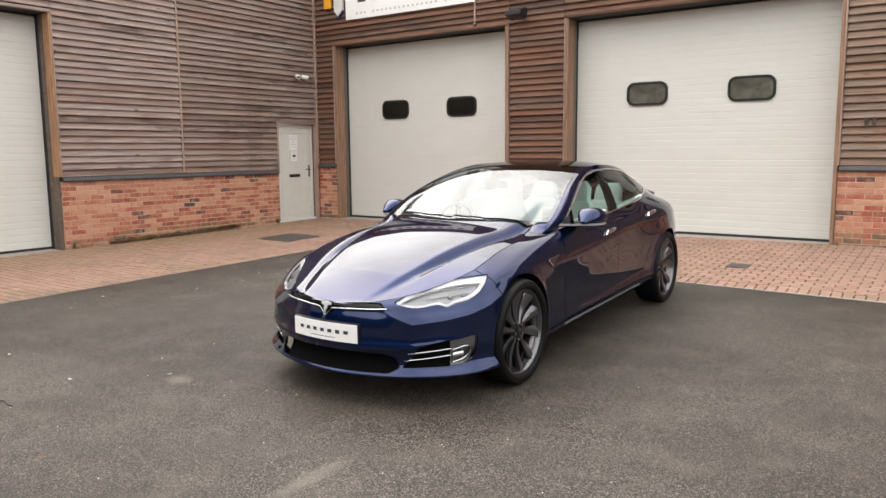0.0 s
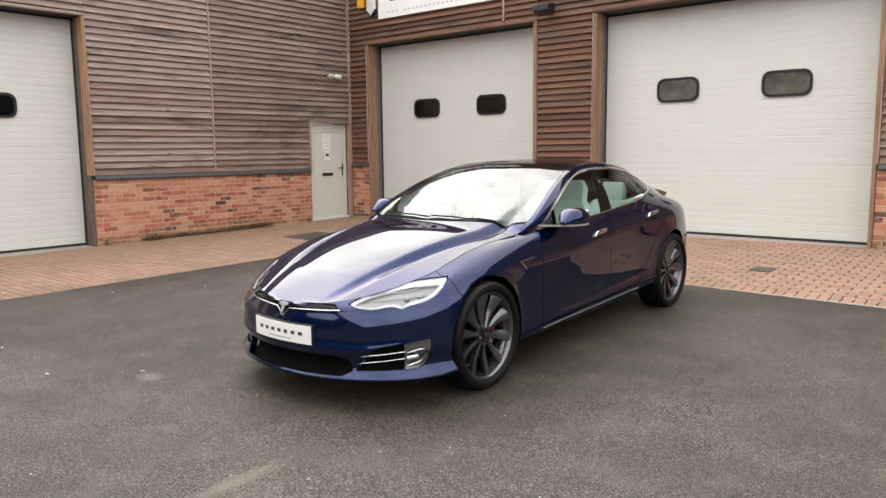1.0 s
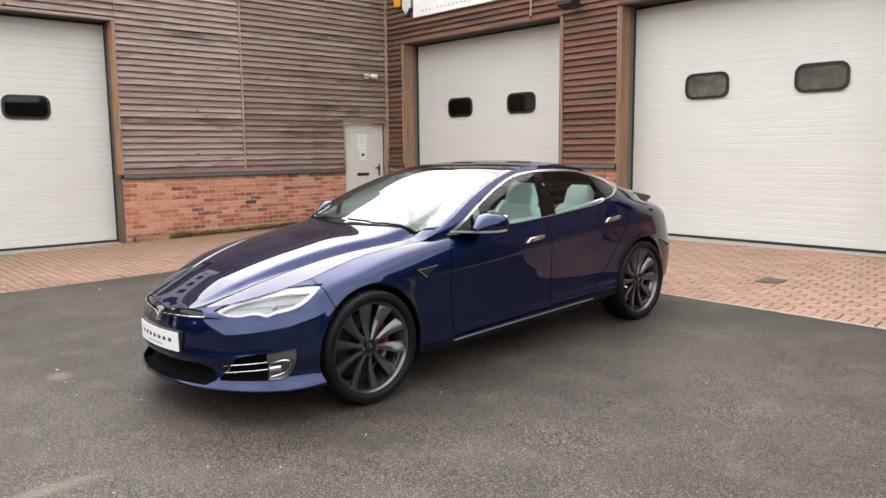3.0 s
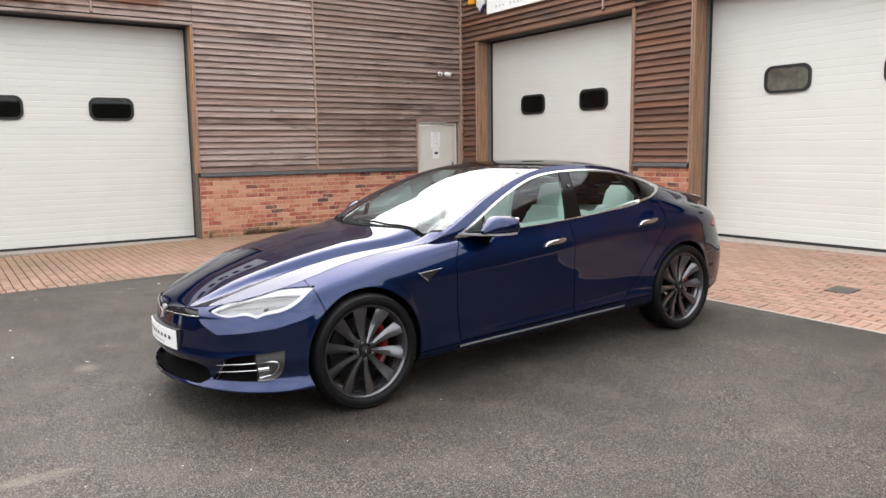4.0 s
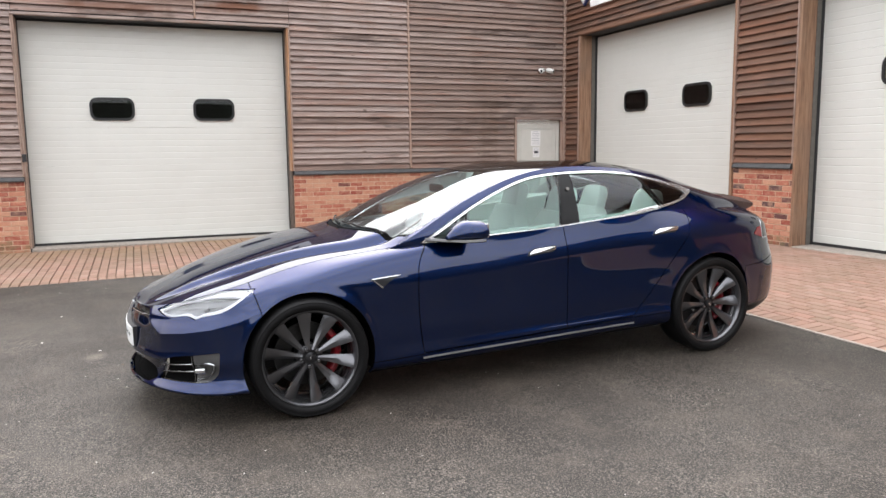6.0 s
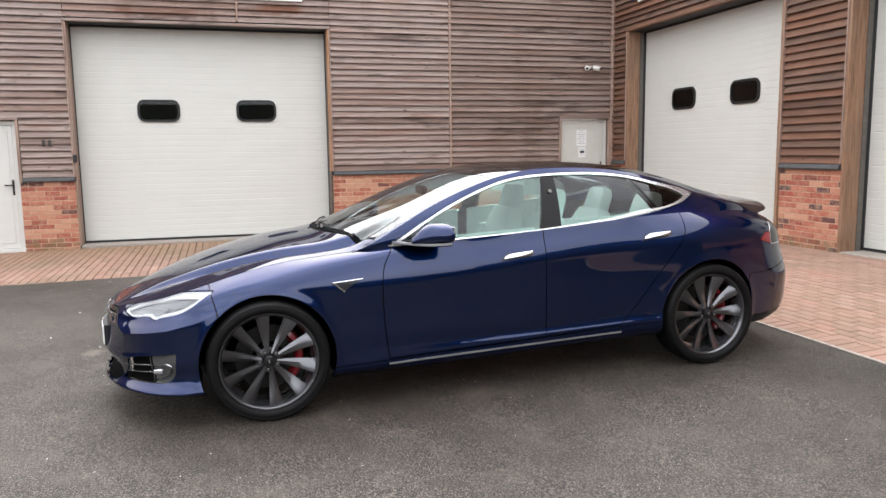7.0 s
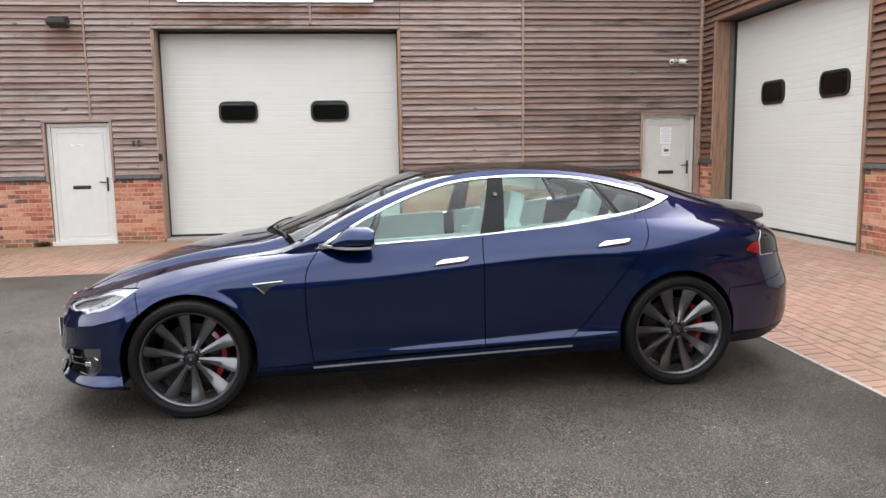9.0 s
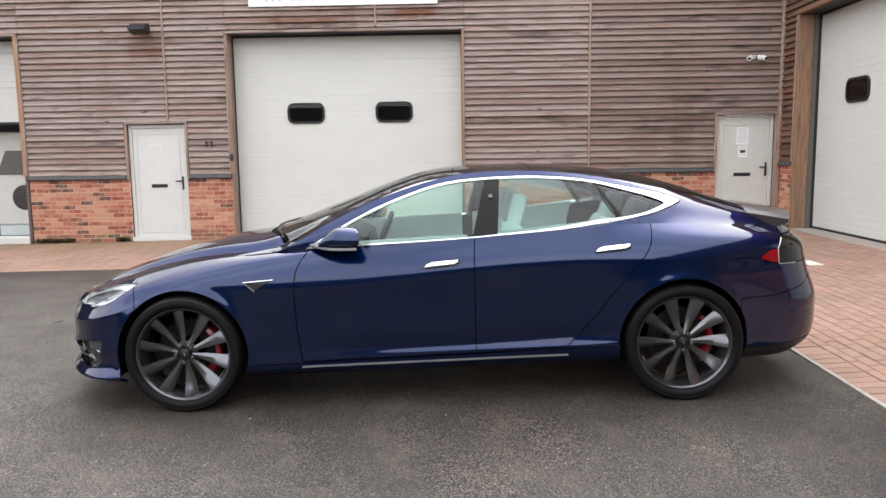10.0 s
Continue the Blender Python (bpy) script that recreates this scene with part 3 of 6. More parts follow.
# concrete thresholds in front of the big doors
for nm, lo, hi in (("threshold", (WX - 0.36, 1.77, -0.1), (WX + 0.03, 5.83, 0.082)),):
    tagged(link_bm(nm, box(lo, hi, 0.01), CONCRETE), "worn concrete threshold under the door", "threshold", kind="structure")
for x0, x1, z in ((-10.36, -6.4, 0.182), (-5.225, -1.27, 0.212)):
    tagged(link_bm("threshold", box((x0, NY - 0.03, -0.1), (x1, NY + 0.38, z), 0.01), CONCRETE), "worn concrete threshold under the door", "threshold", kind="structure")

# ---- timber trim ----
LINING = plain("dark_stained_lining", (0.13, 0.095, 0.075), 0.7, speck=0.3, scale=14)


def trim(name, lo, hi, mat, label, bevel=0.006):
    return tagged(link_bm(name, box(lo, hi, bevel), mat), label, "trim", kind="structure")


for y0, y1, hd, z0, zs, thick, face_l in ((-5.95, -1.98, 3.62, 0.0, 1.19, 0.050, POST), (1.77, 5.83, 3.60, 0.08, 1.19, 0.022, TIMBER_Z)):
    for y, s in ((y0, -1), (y1, 1)):
        lo, hi = sorted((y - s * 0.003, y + s * thick))
        trim("trim", (WX - 0.15, lo, zs), (WX + 0.030, hi, hd), face_l if s < 0 else POST, "orange cedar board lining the door opening")
        lo2, hi2 = sorted((y + s * (thick + 0.0005), y + s * (thick + (0.035 if thick > 0.03 else 0.022))))
        trim("trim", (WX - 0.02, lo2, zs), (WX + 0.042, hi2, hd), TIMBER_Z, "pale cedar edge beside the door opening")
        trim("trim", (WX - 0.15, lo, z0), (WX - 0.012, hi, zs - 0.001), TIMBER_Z if s < 0 else LINING, "brown lining of the door opening")
        trim("trim", (WX - 0.27, lo, z0), (WX - 0.1505, hi, hd), TIMBER_Z if s < 0 else LINING, "brown lining of the door opening")
        trim("trim", (WX - 0.36, lo, z0), (WX - 0.2705, hi, hd), BLACK, "black rubber lining of the door opening")
    trim("trim", (WX - 0.33, y0 - thick - 0.022, hd + 0.001), (WX + 0.045, y1 + thick + 0.022, hd + 0.045), TIMBER_Y, "cedar board over the door opening")
    # black strip under the lintel: seal and painted-in shadow band
    trim("trim", (WX - DEPTH + 0.004, y0 + 0.005, hd - 0.03), (WX - DEPTH + 0.03, y1 - 0.005, hd), BLACK, "black seal strip painting in the shade over the door")
for x0, x1, hd, z0 in ((-10.36, -6.40, 3.64, 0.17), (-5.225, -1.27, 3.64, 0.2)):
    for x, s in ((x0, -1), (x1, 1)):
        lo, hi = sorted((x - s * 0.003, x + s * 0.045))
        trim("trim", (lo, NY - 0.030, z0), (hi, NY + 0.22, hd), POST_NORTH, "brown cedar board lining the door opening")
        lo2, hi2 = sorted((x + s * 0.0455, x + s * 0.068))
        trim("trim", (lo2, NY - 0.040, 1.29), (hi2, NY + 0.02, hd), TIMBER_Z, "pale cedar edge beside the door opening")
        trim("trim", (lo, NY + 0.2205, z0), (hi, NY + 0.30, hd), GREY_STEEL, "dark grey lining of the door opening")
        trim("trim", (lo, NY + 0.3005, z0), (hi, NY + 0.36, hd), BLACK, "black rubber lining of the door opening")
    trim("trim", (x0 - 0.075, NY - 0.045, hd + 0.001), (x1 + 0.07, NY + 0.33, hd + 0.045), TIMBER_X, "cedar board over the door opening")
    # seal strip kept black so that it also draws the shade at the head
    trim("trim", (x0 + 0.005, NY + DEPTH - 0.03, hd - 0.03), (x1 - 0.005, NY + DEPTH - 0.004, hd), BLACK, "black seal strip painting in the shade over the door")
trim("trim", (WX - 0.02, NY - 0.055, 1.2), (WX + 0.05, NY + 0.02, TOP), TIMBER_Z, "cedar batten in the wall corner")
trim("trim", (WX - 0.02, 8.0, 1.2), (WX + 0.030, 8.04, TOP), TIMBER_Z, "narrow cedar cover strip between boards")
trim("trim", (WX - 0.02, 0.645, 2.14), (WX + 0.030, 0.68, TOP), TIMBER_Z, "narrow cedar cover strip between boards")
trim("trim", (WX - 0.02, 4.34, 3.68), (WX + 0.030, 4.375, TOP), TIMBER_Z, "narrow cedar cover strip between boards")
trim("trim", (-7.04, NY - 0.030, 3.72), (-7.0, NY + 0.02, TOP), TIMBER_Z, "narrow cedar cover strip between boards")

# ---- lead-grey sills over the brickwork ----
for y0, y1 in ((-1.90, -0.13), (1.0, 1.744), (5.876, 10.17)):
    bm = prism([(WX - 0.05, 1.125), (WX + 0.045, 1.118), (WX + 0.05, 1.135), (WX + 0.03, 1.185), (WX - 0.05, 1.215)], "y", y0, y1)
    tagged(link_bm("sill", bm, LEAD), "grey metal flashing between cladding and brick", "sill", kind="structure")
for x0, x1 in ((-10.95, -10.429), (-6.331, -5.294), (-1.201, 2.98)):
    bm = prism([(NY + 0.05, 1.225), (NY - 0.045, 1.218), (NY - 0.05, 1.235), (NY - 0.03, 1.285), (NY + 0.05, 1.31)], "x", x0, x1)
    tagged(link_bm("sill", bm, LEAD), "grey metal flashing between cladding and brick", "sill", kind="structure")


# ---- the two personnel doors ----
def personnel_door(name, m, mat, label, z0, height, width, papers, slot=0.915):
    """A framed plastic door: x along the wall, y into the building, z up."""
    e = thing(name, label, "door", m)
    f = 0.06
    frame_bm = bmesh.new()
    for lo, hi in (((-width / 2, 0, z0), (-width / 2 + f, 0.09, z0 + height)), ((width / 2 - f, 0, z0), (width / 2, 0.09, z0 + height)), ((-width / 2 + f, 0.002, z0 + height - f), (width / 2 - f, 0.088, z0 + height))):
        box(lo, hi, 0.005, bm=frame_bm)
    part("door_frame", frame_bm, mat, e)
    part("threshold", box((-width / 2 - 0.03, -0.05, z0 - 0.06), (width / 2 + 0.03, 0.09, z0 + 0.03), 0.006), UPVC, e, "white raised threshold")
    leaf = part("leaf", box((-width / 2 + f + 0.004, 0.018, z0 + 0.032), (width / 2 - f - 0.004, 0.07, z0 + height - f - 0.004), 0.006), mat, e)
    bead = bmesh.new()
    x0, x1, za, zb = -width / 2 + f + 0.07, width / 2 - f - 0.07, z0 + 0.11, z0 + height - f - 0.09
    for lo, hi in (((x0, 0.010, za), (x0 + 0.018, 0.02, zb)), ((x1 - 0.018, 0.010, za), (x1, 0.02, zb)), ((x0, 0.0095, zb - 0.018), (x1, 0.0195, zb)), ((x0, 0.0095, za), (x1, 0.0195, za + 0.018))):
        box(lo, hi, 0.004, bm=bead)
    part("beading", bead, mat, leaf)
    part("letter_slot", box((-0.16, 0.006, z0 + slot), (0.13, 0.022, z0 + slot + 0.06), 0.01, 2), BLACK, leaf, "black letter slot")
    hx = width / 2 - f - 0.045
    part("handle_plate", box((hx - 0.016, 0.004, z0 + 0.87), (hx + 0.016, 0.02, z0 + 1.11), 0.008, 2), BLACK, leaf, "black handle plate")
    part("handle_lever", box((hx - 0.12, -0.035, z0 + 1.015), (hx + 0.012, -0.012, z0 + 1.038), 0.008, 2), BLACK, leaf, "black lever handle")
    for k, (px, pz, pw, ph) in enumerate(papers):
        pp = part("notice", box((px - pw / 2, 0.0135, pz - ph / 2), (px + pw / 2, 0.0165, pz + ph / 2)), WHITE_SIGN, leaf, "white paper notice")
        rows_bm = bmesh.new()
        n = max(2, int(ph / 0.035))
        for i in range(n):
            zz = pz + ph / 2 - 0.02 - (ph - 0.03) * i / n
            wdt = pw * (0.8 if i % 3 else 0.55)
            box((px - wdt / 2, 0.0125, zz - 0.004), (px + wdt / 2, 0.0136, zz + 0.004), bm=rows_bm)
        part("writing_bars", rows_bm, PRINT_GREY, pp)
    return e


d1 = personnel_door("door", pose(WX - 0.05, 10.71, 0, 0, 0, 90), UPVC_GREY, "pale grey plastic door with paper notices and letter slot", 0.16, 1.92, 0.98, [(-0.03, 1.73, 0.21, 0.30), (-0.02, 1.46, 0.15, 0.20)], 0.875)
pic = box((-0.06, 0.0118, 1.44), (0.03, 0.0126, 1.485))
part("printed_patch", pic, PRINT_DARK, d1)
personnel_door("door", pose(WX - 0.05, 0.435, 0, 0, 0, 90), UPVC, "white plastic door with letter slot and black handle", 0.05, 2.02, 1.03, [(-0.05, 1.70, 0.19, 0.035)])
trim("trim", (WX - 0.05, 10.17, 2.082), (WX + 0.035, 11.24, 2.135), TIMBER_Y, "cedar board over the grey door")
trim("trim", (WX - 0.05, 10.175, 1.12), (WX + 0.030, 10.218, 2.081), TIMBER_Z, "cedar edge beside the grey door")
trim("trim", (WX - 0.05, 11.202, 0.16), (WX + 0.030, 11.298, 2.081), TIMBER_Z, "cedar edge beside the grey door")
trim("trim", (WX - 0.05, -0.125, 2.082), (WX + 0.035, 1.0, 2.135), TIMBER_Y, "cedar board over the white door")
trim("trim", (WX - 0.05, -0.124, 1.1), (WX + 0.030, -0.082, 2.081), TIMBER_Z, "cedar edge beside the white door")
trim("trim", (WX - 0.05, 0.953, 1.1), (WX + 0.030, 0.995, 2.081), TIMBER_Z, "cedar edge beside the white door")


# ---- signs and fittings on the walls ----
PRINT_PALE = plain("print_pale_grey", (0.52, 0.52, 0.53), 0.6)

def name_sign(m, width, height, label):
    e = thing("sign_board", label, "sign", m)
    part("board", box((-width / 2, -0.05, 0), (width / 2, -0.022, height), 0.004), WHITE_SIGN, e)
    n = 24
    for i in range(n):
        if i in (3, 19):
            continue
        x = -width * 0.42 + (i + 0.5) * width * 0.84 / n
        part("writing_bar", box((x - 0.024, -0.0525, 0.085), (x + 0.024, -0.0505, 0.125)), PRINT_PALE, e, "small pale grey bar in place of a letter")
    for i in range(7):
        x = -width * 0.36 + i * width * 0.12
        part("letter_bar", box((x - 0.10, -0.0525, 0.305), (x + 0.10, -0.0505, 0.58)), PRINT_DARK, e, "dark block in place of a letter")
    return e


name_sign(pose(-8.52, NY, 4.10), 3.02, 0.75, "white company sign board with grey lettering bars")
name_sign(pose(WX, 3.81, 4.03, 0, 0, 90), 3.24, 0.75, "white company sign board with grey lettering bars")


def flood_lamp(m):
    e = thing("flood_lamp", "black floodlight on a short bracket on the cladding", "floodlight", m, "floodlights")
    part("bracket", box((-0.03, -0.14, -0.02), (0.03, 0.03, 0.02), 0.005), BLACK, e)
    h = part("housing", prism([(-0.34, -0.05), (-0.14, -0.11), (-0.10, 0.02), (-0.16, 0.075), (-0.34, 0.01)], "x", -0.15, 0.15, 0.008), BLACK, e)
    part("lens", prism([(-0.335, -0.054), (-0.145, -0.113), (-0.145, -0.107), (-0.335, -0.047)], "x", -0.13, 0.13), IRON, h, "dull glass face of the lamp")
    return e


flood_lamp(pose(-6.08, NY, 3.80))
flood_lamp(pose(WX, 0.34, 3.70, 0, 0, 90))

e = thing("security_camera", "pair of small white security cameras on the cladding", "camera", pose(WX, 10.80, 3.05, 0, 0, 90))
part("base", lathe([(-0.03, 0.001), (-0.03, 0.028), (0.02, 0.03)], 24, "y"), TRIM_GREY, e, "", True)
for s in (-1, 1):
    b = lathe([(-0.20, 0.001), (-0.20, 0.028), (-0.185, 0.045), (-0.06, 0.047), (-0.045, 0.035), (-0.045, 0.001)], 24, "y")
    c = part("housing", b, UPVC, e, "white rounded camera housing", True)
    c.matrix_basis = pose(s * 0.045, 0.0, 0.0, 12, 0, s * 28)
    part("lens", lathe([(-0.204, 0.001), (-0.204, 0.02), (-0.198, 0.022)], 20, "y"), GLOSS_BLACK, c, "dark lens", True)

e = thing("alarm_box", "white and navy alarm box on the cladding", "alarm", pose(-10.20, NY, 4.28))
part("cover", prism([(-0.11, 0.02), (0.0, -0.10), (0.11, 0.02), (0.11, 0.30), (-0.11, 0.30)], "y", -0.10, -0.02, 0.02), UPVC, e)
part("base", prism([(-0.12, 0.0), (0.0, -0.13), (0.12, 0.0), (0.10, 0.06), (-0.10, 0.06)], "y", -0.085, -0.022, 0.015), NAVY, e, "navy lower edge")
e = thing("beacon_box", "yellow warning box on the cladding", "warning box", pose(-10.50, NY, 4.38))
part("cover", box((-0.09, -0.09, -0.02), (0.09, -0.02, 0.24), 0.02, 2), YELLOW, e)

# bars in place of the unit numbers
for m in (pose(-0.87, NY - 0.028, 1.87), pose(WX + 0.028, 1.38, 1.725, 0, 0, 90)):
    e = thing("metal_bars", "small dark metal bars on the cladding", "metal bars", m)
    for x in (-0.045, 0.045):
        part("bar", box((x - 0.022, -0.008, -0.05), (x + 0.022, 0.006, 0.05), 0.003), IRON, e)
e = thing("key_switch", "small black switch box beside the garage door", "switch", pose(WX + 0.02, 1.772, 1.48, 0, 0, 90))
part("box", box((-0.03, -0.05, -0.06), (0.03, 0.0, 0.06), 0.008, 2), BLACK, e)

# ---- edging strip, covers, litter ----
bm = bmesh.new()
for a, b in zip(steps(EDGE_X, 2.98, 0.915)[:-1], steps(EDGE_X, 2.98, 0.915)[1:]):
    z0, z1 = ground_z(a, EDGE_Y), ground_z(b, EDGE_Y)
    vs = [bm.verts.new(p) for p in ((a + 0.004, EDGE_Y + 0.002, z0 + 0.006), (b - 0.004, EDGE_Y + 0.002, z1 + 0.006), (b - 0.004, EDGE_Y + 0.030, z1 + 0.008), (a + 0.004, EDGE_Y + 0.030, z0 + 0.008))]
    lw = [bm.verts.new(v.co - Vector((0, 0, 0.1))) for v in vs]
    bm.faces.new(vs)
    for i in range(4):
        bm.faces.new((vs[i], vs[(i + 1) % 4], lw[(i + 1) % 4], lw[i]))
tagged(link_bm("edging_strip", bm, EDGING), "pale concrete edging between tarmac and paving", "kerb", kind="structure")


def slab(name, x, y, w, d, mat, label, cat, lift=0.006, round_=False):
    bm = bmesh.new()
    out = [(x + w / 2 * math.cos(a * math.pi / 12), y + d / 2 * math.sin(a * math.pi / 12)) for a in range(24)] if round_ else [(x - w / 2, y - d / 2), (x + w / 2, y - d / 2), (x + w / 2, y + d / 2), (x - w / 2, y + d / 2)]
    top = [bm.verts.new((p, q, ground_z(p, q) + lift)) for p, q in out]
    low = [bm.verts.new((p, q, ground_z(p, q) - 0.05)) for p, q in out]
    bm.faces.new(top)
    for i in range(len(out)):
        bm.faces.new((top[i], top[(i + 1) % len(out)], low[(i + 1) % len(out)], low[i]))
    return tagged(link_bm(name, bm, mat), label, cat)


slab("drain_cover", -1.98, 9.40, 0.24, 0.24, IRON, "small dark iron drain cover in the paving", "drain cover")
slab("manhole_cover", -9.05, 8.65, 0.75, 0.75, IRON, "dark square manhole cover in the paving", "manhole cover")
slab("concrete_patch", -6.75, 9.98, 0.36, 0.16, PALE_CHIP, "pale concrete cover in the paving", "cover")

# ---- the car ----
# Own axes: x to its left side, y from the front axle backwards, z up from the ground.
CAR = Matrix(((0.9997, -0.0230, 0.0073, -2.9343), (0.0230, 0.9997, -0.0125, 4.1674), (-0.0073, 0.0126, 0.9999, 0.0054), (0, 0, 0, 1)))
loc = CAR.to_translation()
rot = CAR.to_3x3().to_quaternion()
car = thing("saloon_car", "dark blue metallic electric saloon parked on tarmac", "car", Matrix.LocRotScale(loc, rot, None))
BASE = 2.96                    # wheelbase
HUB = 0.349
ARCH = 0.385
SLIM = 0.925                   # the lines below are given for a wider body


def spline(xk, yk):
    """A natural cubic through the knots."""
    x, y = np.array(xk, float), np.array(yk, float)
    n, h = len(x), np.diff(x)
    a, b = np.eye(n), np.zeros(n)
    for i in range(1, n - 1):
        a[i, i - 1:i + 2] = h[i - 1], 2 * (h[i - 1] + h[i]), h[i]
        b[i] = 6 * ((y[i + 1] - y[i]) / h[i] - (y[i] - y[i - 1]) / h[i - 1])
    m = np.linalg.solve(a, b)

    def f(t):
        t = np.clip(np.asarray(t, float), x[0], x[-1])
        i = np.clip(np.searchsorted(x, t) - 1, 0, n - 2)
        d, e, hh = t - x[i], x[i + 1] - t, h[i]
        return m[i] * e ** 3 / (6 * hh) + m[i + 1] * d ** 3 / (6 * hh) + (y[i] / hh - m[i] * hh / 6) * e + (y[i + 1] / hh - m[i + 1] * hh / 6) * d
    return f


STN = [-0.95, -0.6, -0.3, 0.0, 0.45, 1.0, 1.7, 2.4, 2.96, 3.4, 3.75, 4.06]
# Each line runs round the body from the nose to the tail:
# nose end, tail end, half-widths and heights at the stations.
LINES = []


def body_line(nose, tail, half_widths, heights):
    """One feature line of the body, from the nose to the tail."""
    LINES.append((nose, tail, half_widths, heights))


body_line(-0.86, 3.86, [.860, .930, .940, .910, .890, .885, .885, .890, .900, .844, .808, .760], [.175, .18, .19, .195, .20, .205, .22, .235, .24, .22, .20, .20])
body_line(-0.958, 3.945, [.930, .985, .985, .950, .935, .925, .925, .935, .950, .883, .847, .800], [.20, .21, .225, .235, .24, .25, .265, .285, .29, .28, .27, .27])
body_line(-0.918, 3.98, [.900, .950, .965, .955, .942, .938, .944, .952, .962, .892, .862, .820], [.265, .27, .285, .295, .30, .31, .33, .345, .355, .36, .36, .36])
body_line(-0.935, 3.98, [.900, .950, .965, .960, .942, .934, .938, .943, .962, .907, .877, .835], [.36, .36, .37, .38, .365, .355, .360, .385, .435, .47, .48, .48])
body_line(-0.935, 3.98, [.900, .950, .965, .960, .944, .938, .940, .945, .970, .912, .880, .835], [.41, .41, .43, .44, .43, .430, .445, .475, .510, .53, .54, .54])
body_line(-0.93, 3.955, [.900, .945, .960, .960, .946, .940, .940, .945, .972, .917, .880, .830], [.48, .49, .53, .56, .545, .555, .575, .595, .605, .62, .63, .63])
body_line(-0.922, 3.915, [.890, .930, .950, .958, .950, .942, .941, .948, .975, .917, .877, .820], [.535, .555, .61, .655, .625, .625, .665, .70, .72, .73, .74, .74])
body_line(-0.91, 3.90, [.870, .890, .920, .938, .950, .948, .945, .945, .960, .897, .852, .780], [.575, .605, .68, .742, .728, .740, .798, .835, .845, .85, .85, .85])
body_line(-0.905, 3.825, [.880, .840, .875, .880, .893, .902, .901, .898, .895, .839, .798, .730], [.60, .645, .74, .815, .873, .90, .925, .955, .965, .955, .94, .94])
body_line(-0.895, 3.77, [.800, .700, .760, .765, .785, .873, .870, .850, .790, .718, .670, .620], [.612, .695, .79, .866, .918, .960, .990, 1.035, 1.04, 1.005, .985, .98])
# upper edge: windscreen pillars, cant rails, sides of the rear hatch
RAIL_U = [0.50, 0.65, 0.80, 1.0, 1.3, 1.5, 1.7, 2.0, 2.3, 2.55, 2.8, 3.05, 3.4, 3.62, 3.77]
RAIL_V = spline(RAIL_U, [.80, .815, .815, .775, .705, .663, .636, .623, .615, .605, .585, .56, .52, .455, .36])
RAIL_W = spline(RAIL_U, [.918, .975, 1.055, 1.157, 1.272, 1.328, 1.362, 1.372, 1.353, 1.315, 1.253, 1.175, 1.085, 1.04, 1.0])
# centre line over bonnet, windscreen, roof and hatch
MID = spline([-0.885, -0.78, -0.6, -0.38, -0.17, 0.0, 0.22, 0.40, 0.55, 0.7, 1.0, 1.3, 1.47, 1.62, 1.9, 2.2, 2.5, 2.8, 3.1, 3.4, 3.62, 3.77],
             [.612, .665, .745, .822, .882, .922, .962, .990, 1.047, 1.110, 1.229, 1.336, 1.377, 1.394, 1.404, 1.402, 1.378, 1.325, 1.245, 1.145, 1.075, 1.0])


def nose_tail(u, uf, ur, lf=0.63, nf=2.0, lr=0.84, nr=3.0):
    """How the plan narrows to a rounded nose and tail."""
    a = np.clip((u - uf) / lf, 0, 1)
    b = np.clip((ur - u) / lr, 0, 1)
    return (1 - (1 - a) ** nf) ** (1 / nf) * (1 - (1 - b) ** nr) ** (1 / nr)


NS, NB, NT, NW = 460, 170, 90, 90
s = np.linspace(0, 1, NS)
g = 0.45 * s + 0.55 * (1 - np.cos(np.pi * s)) / 2
# the shoulder crease is kept tight by a line just below it
a_, b_ = LINES[6], LINES[7]
LINES.insert(7, (a_[0] + 0.86 * (b_[0] - a_[0]), a_[1] + 0.86 * (b_[1] - a_[1]), [p + 0.86 * (q - p) for p, q in zip(a_[2], b_[2])], [p + 0.86 * (q - p) for p, q in zip(a_[3], b_[3])]))
rows = []
for uf, ur, vv, ww in LINES:
    u = uf + (ur - uf) * g
    rows.append(np.stack([spline(STN, vv)(u) * nose_tail(u, uf, ur), u, spline(STN, ww)(u)], -1))
rows = np.array(rows)
knots = np.concatenate([[0], np.cumsum(np.linalg.norm(np.diff(rows, axis=0), axis=2).mean(1))])
fine = np.linspace(0, knots[-1], NB)
op = np.stack([spline(knots, np.eye(len(LINES))[i])(fine) for i in range(len(LINES))], 1)
low = np.einsum("br,rsc->bsc", op, rows)


def flare(p):
    """A slight swelling round the wheel arches."""
    for cu in (0.0, BASE):
        r = np.hypot(p[..., 1] - cu, p[..., 2] - HUB)
        p[..., 0] += (0.010 if cu == 0.0 else 0.006) * np.exp(-((r - ARCH) / 0.030) ** 2) * np.clip(p[..., 0] / 0.9, 0, 1)
    return p


def crease(p, line, height, above, below, fade, end=0.3, widths=1.0):
    """A folded edge along a line of length (plus width on the nose) against height."""
    q = p[..., 0] * SLIM * widths + p[..., 1]
    d = p[..., 2] - np.interp(q, [k for k, _ in line], [w for _, w in line])
    n = np.cross(np.gradient(p, axis=1), np.gradient(p, axis=0))
    n /= np.maximum(np.linalg.norm(n, axis=2, keepdims=True), 1e-9)
    n *= np.sign(n[p.shape[0] // 2, p.shape[1] // 2, 0])
    amount = height * np.exp(-np.abs(d) / np.where(d > 0, above, below)) * np.interp(q, [k for k, _ in fade], [k for _, k in fade]) * (p[..., 1] < end)
    return p + n * amount[..., None]


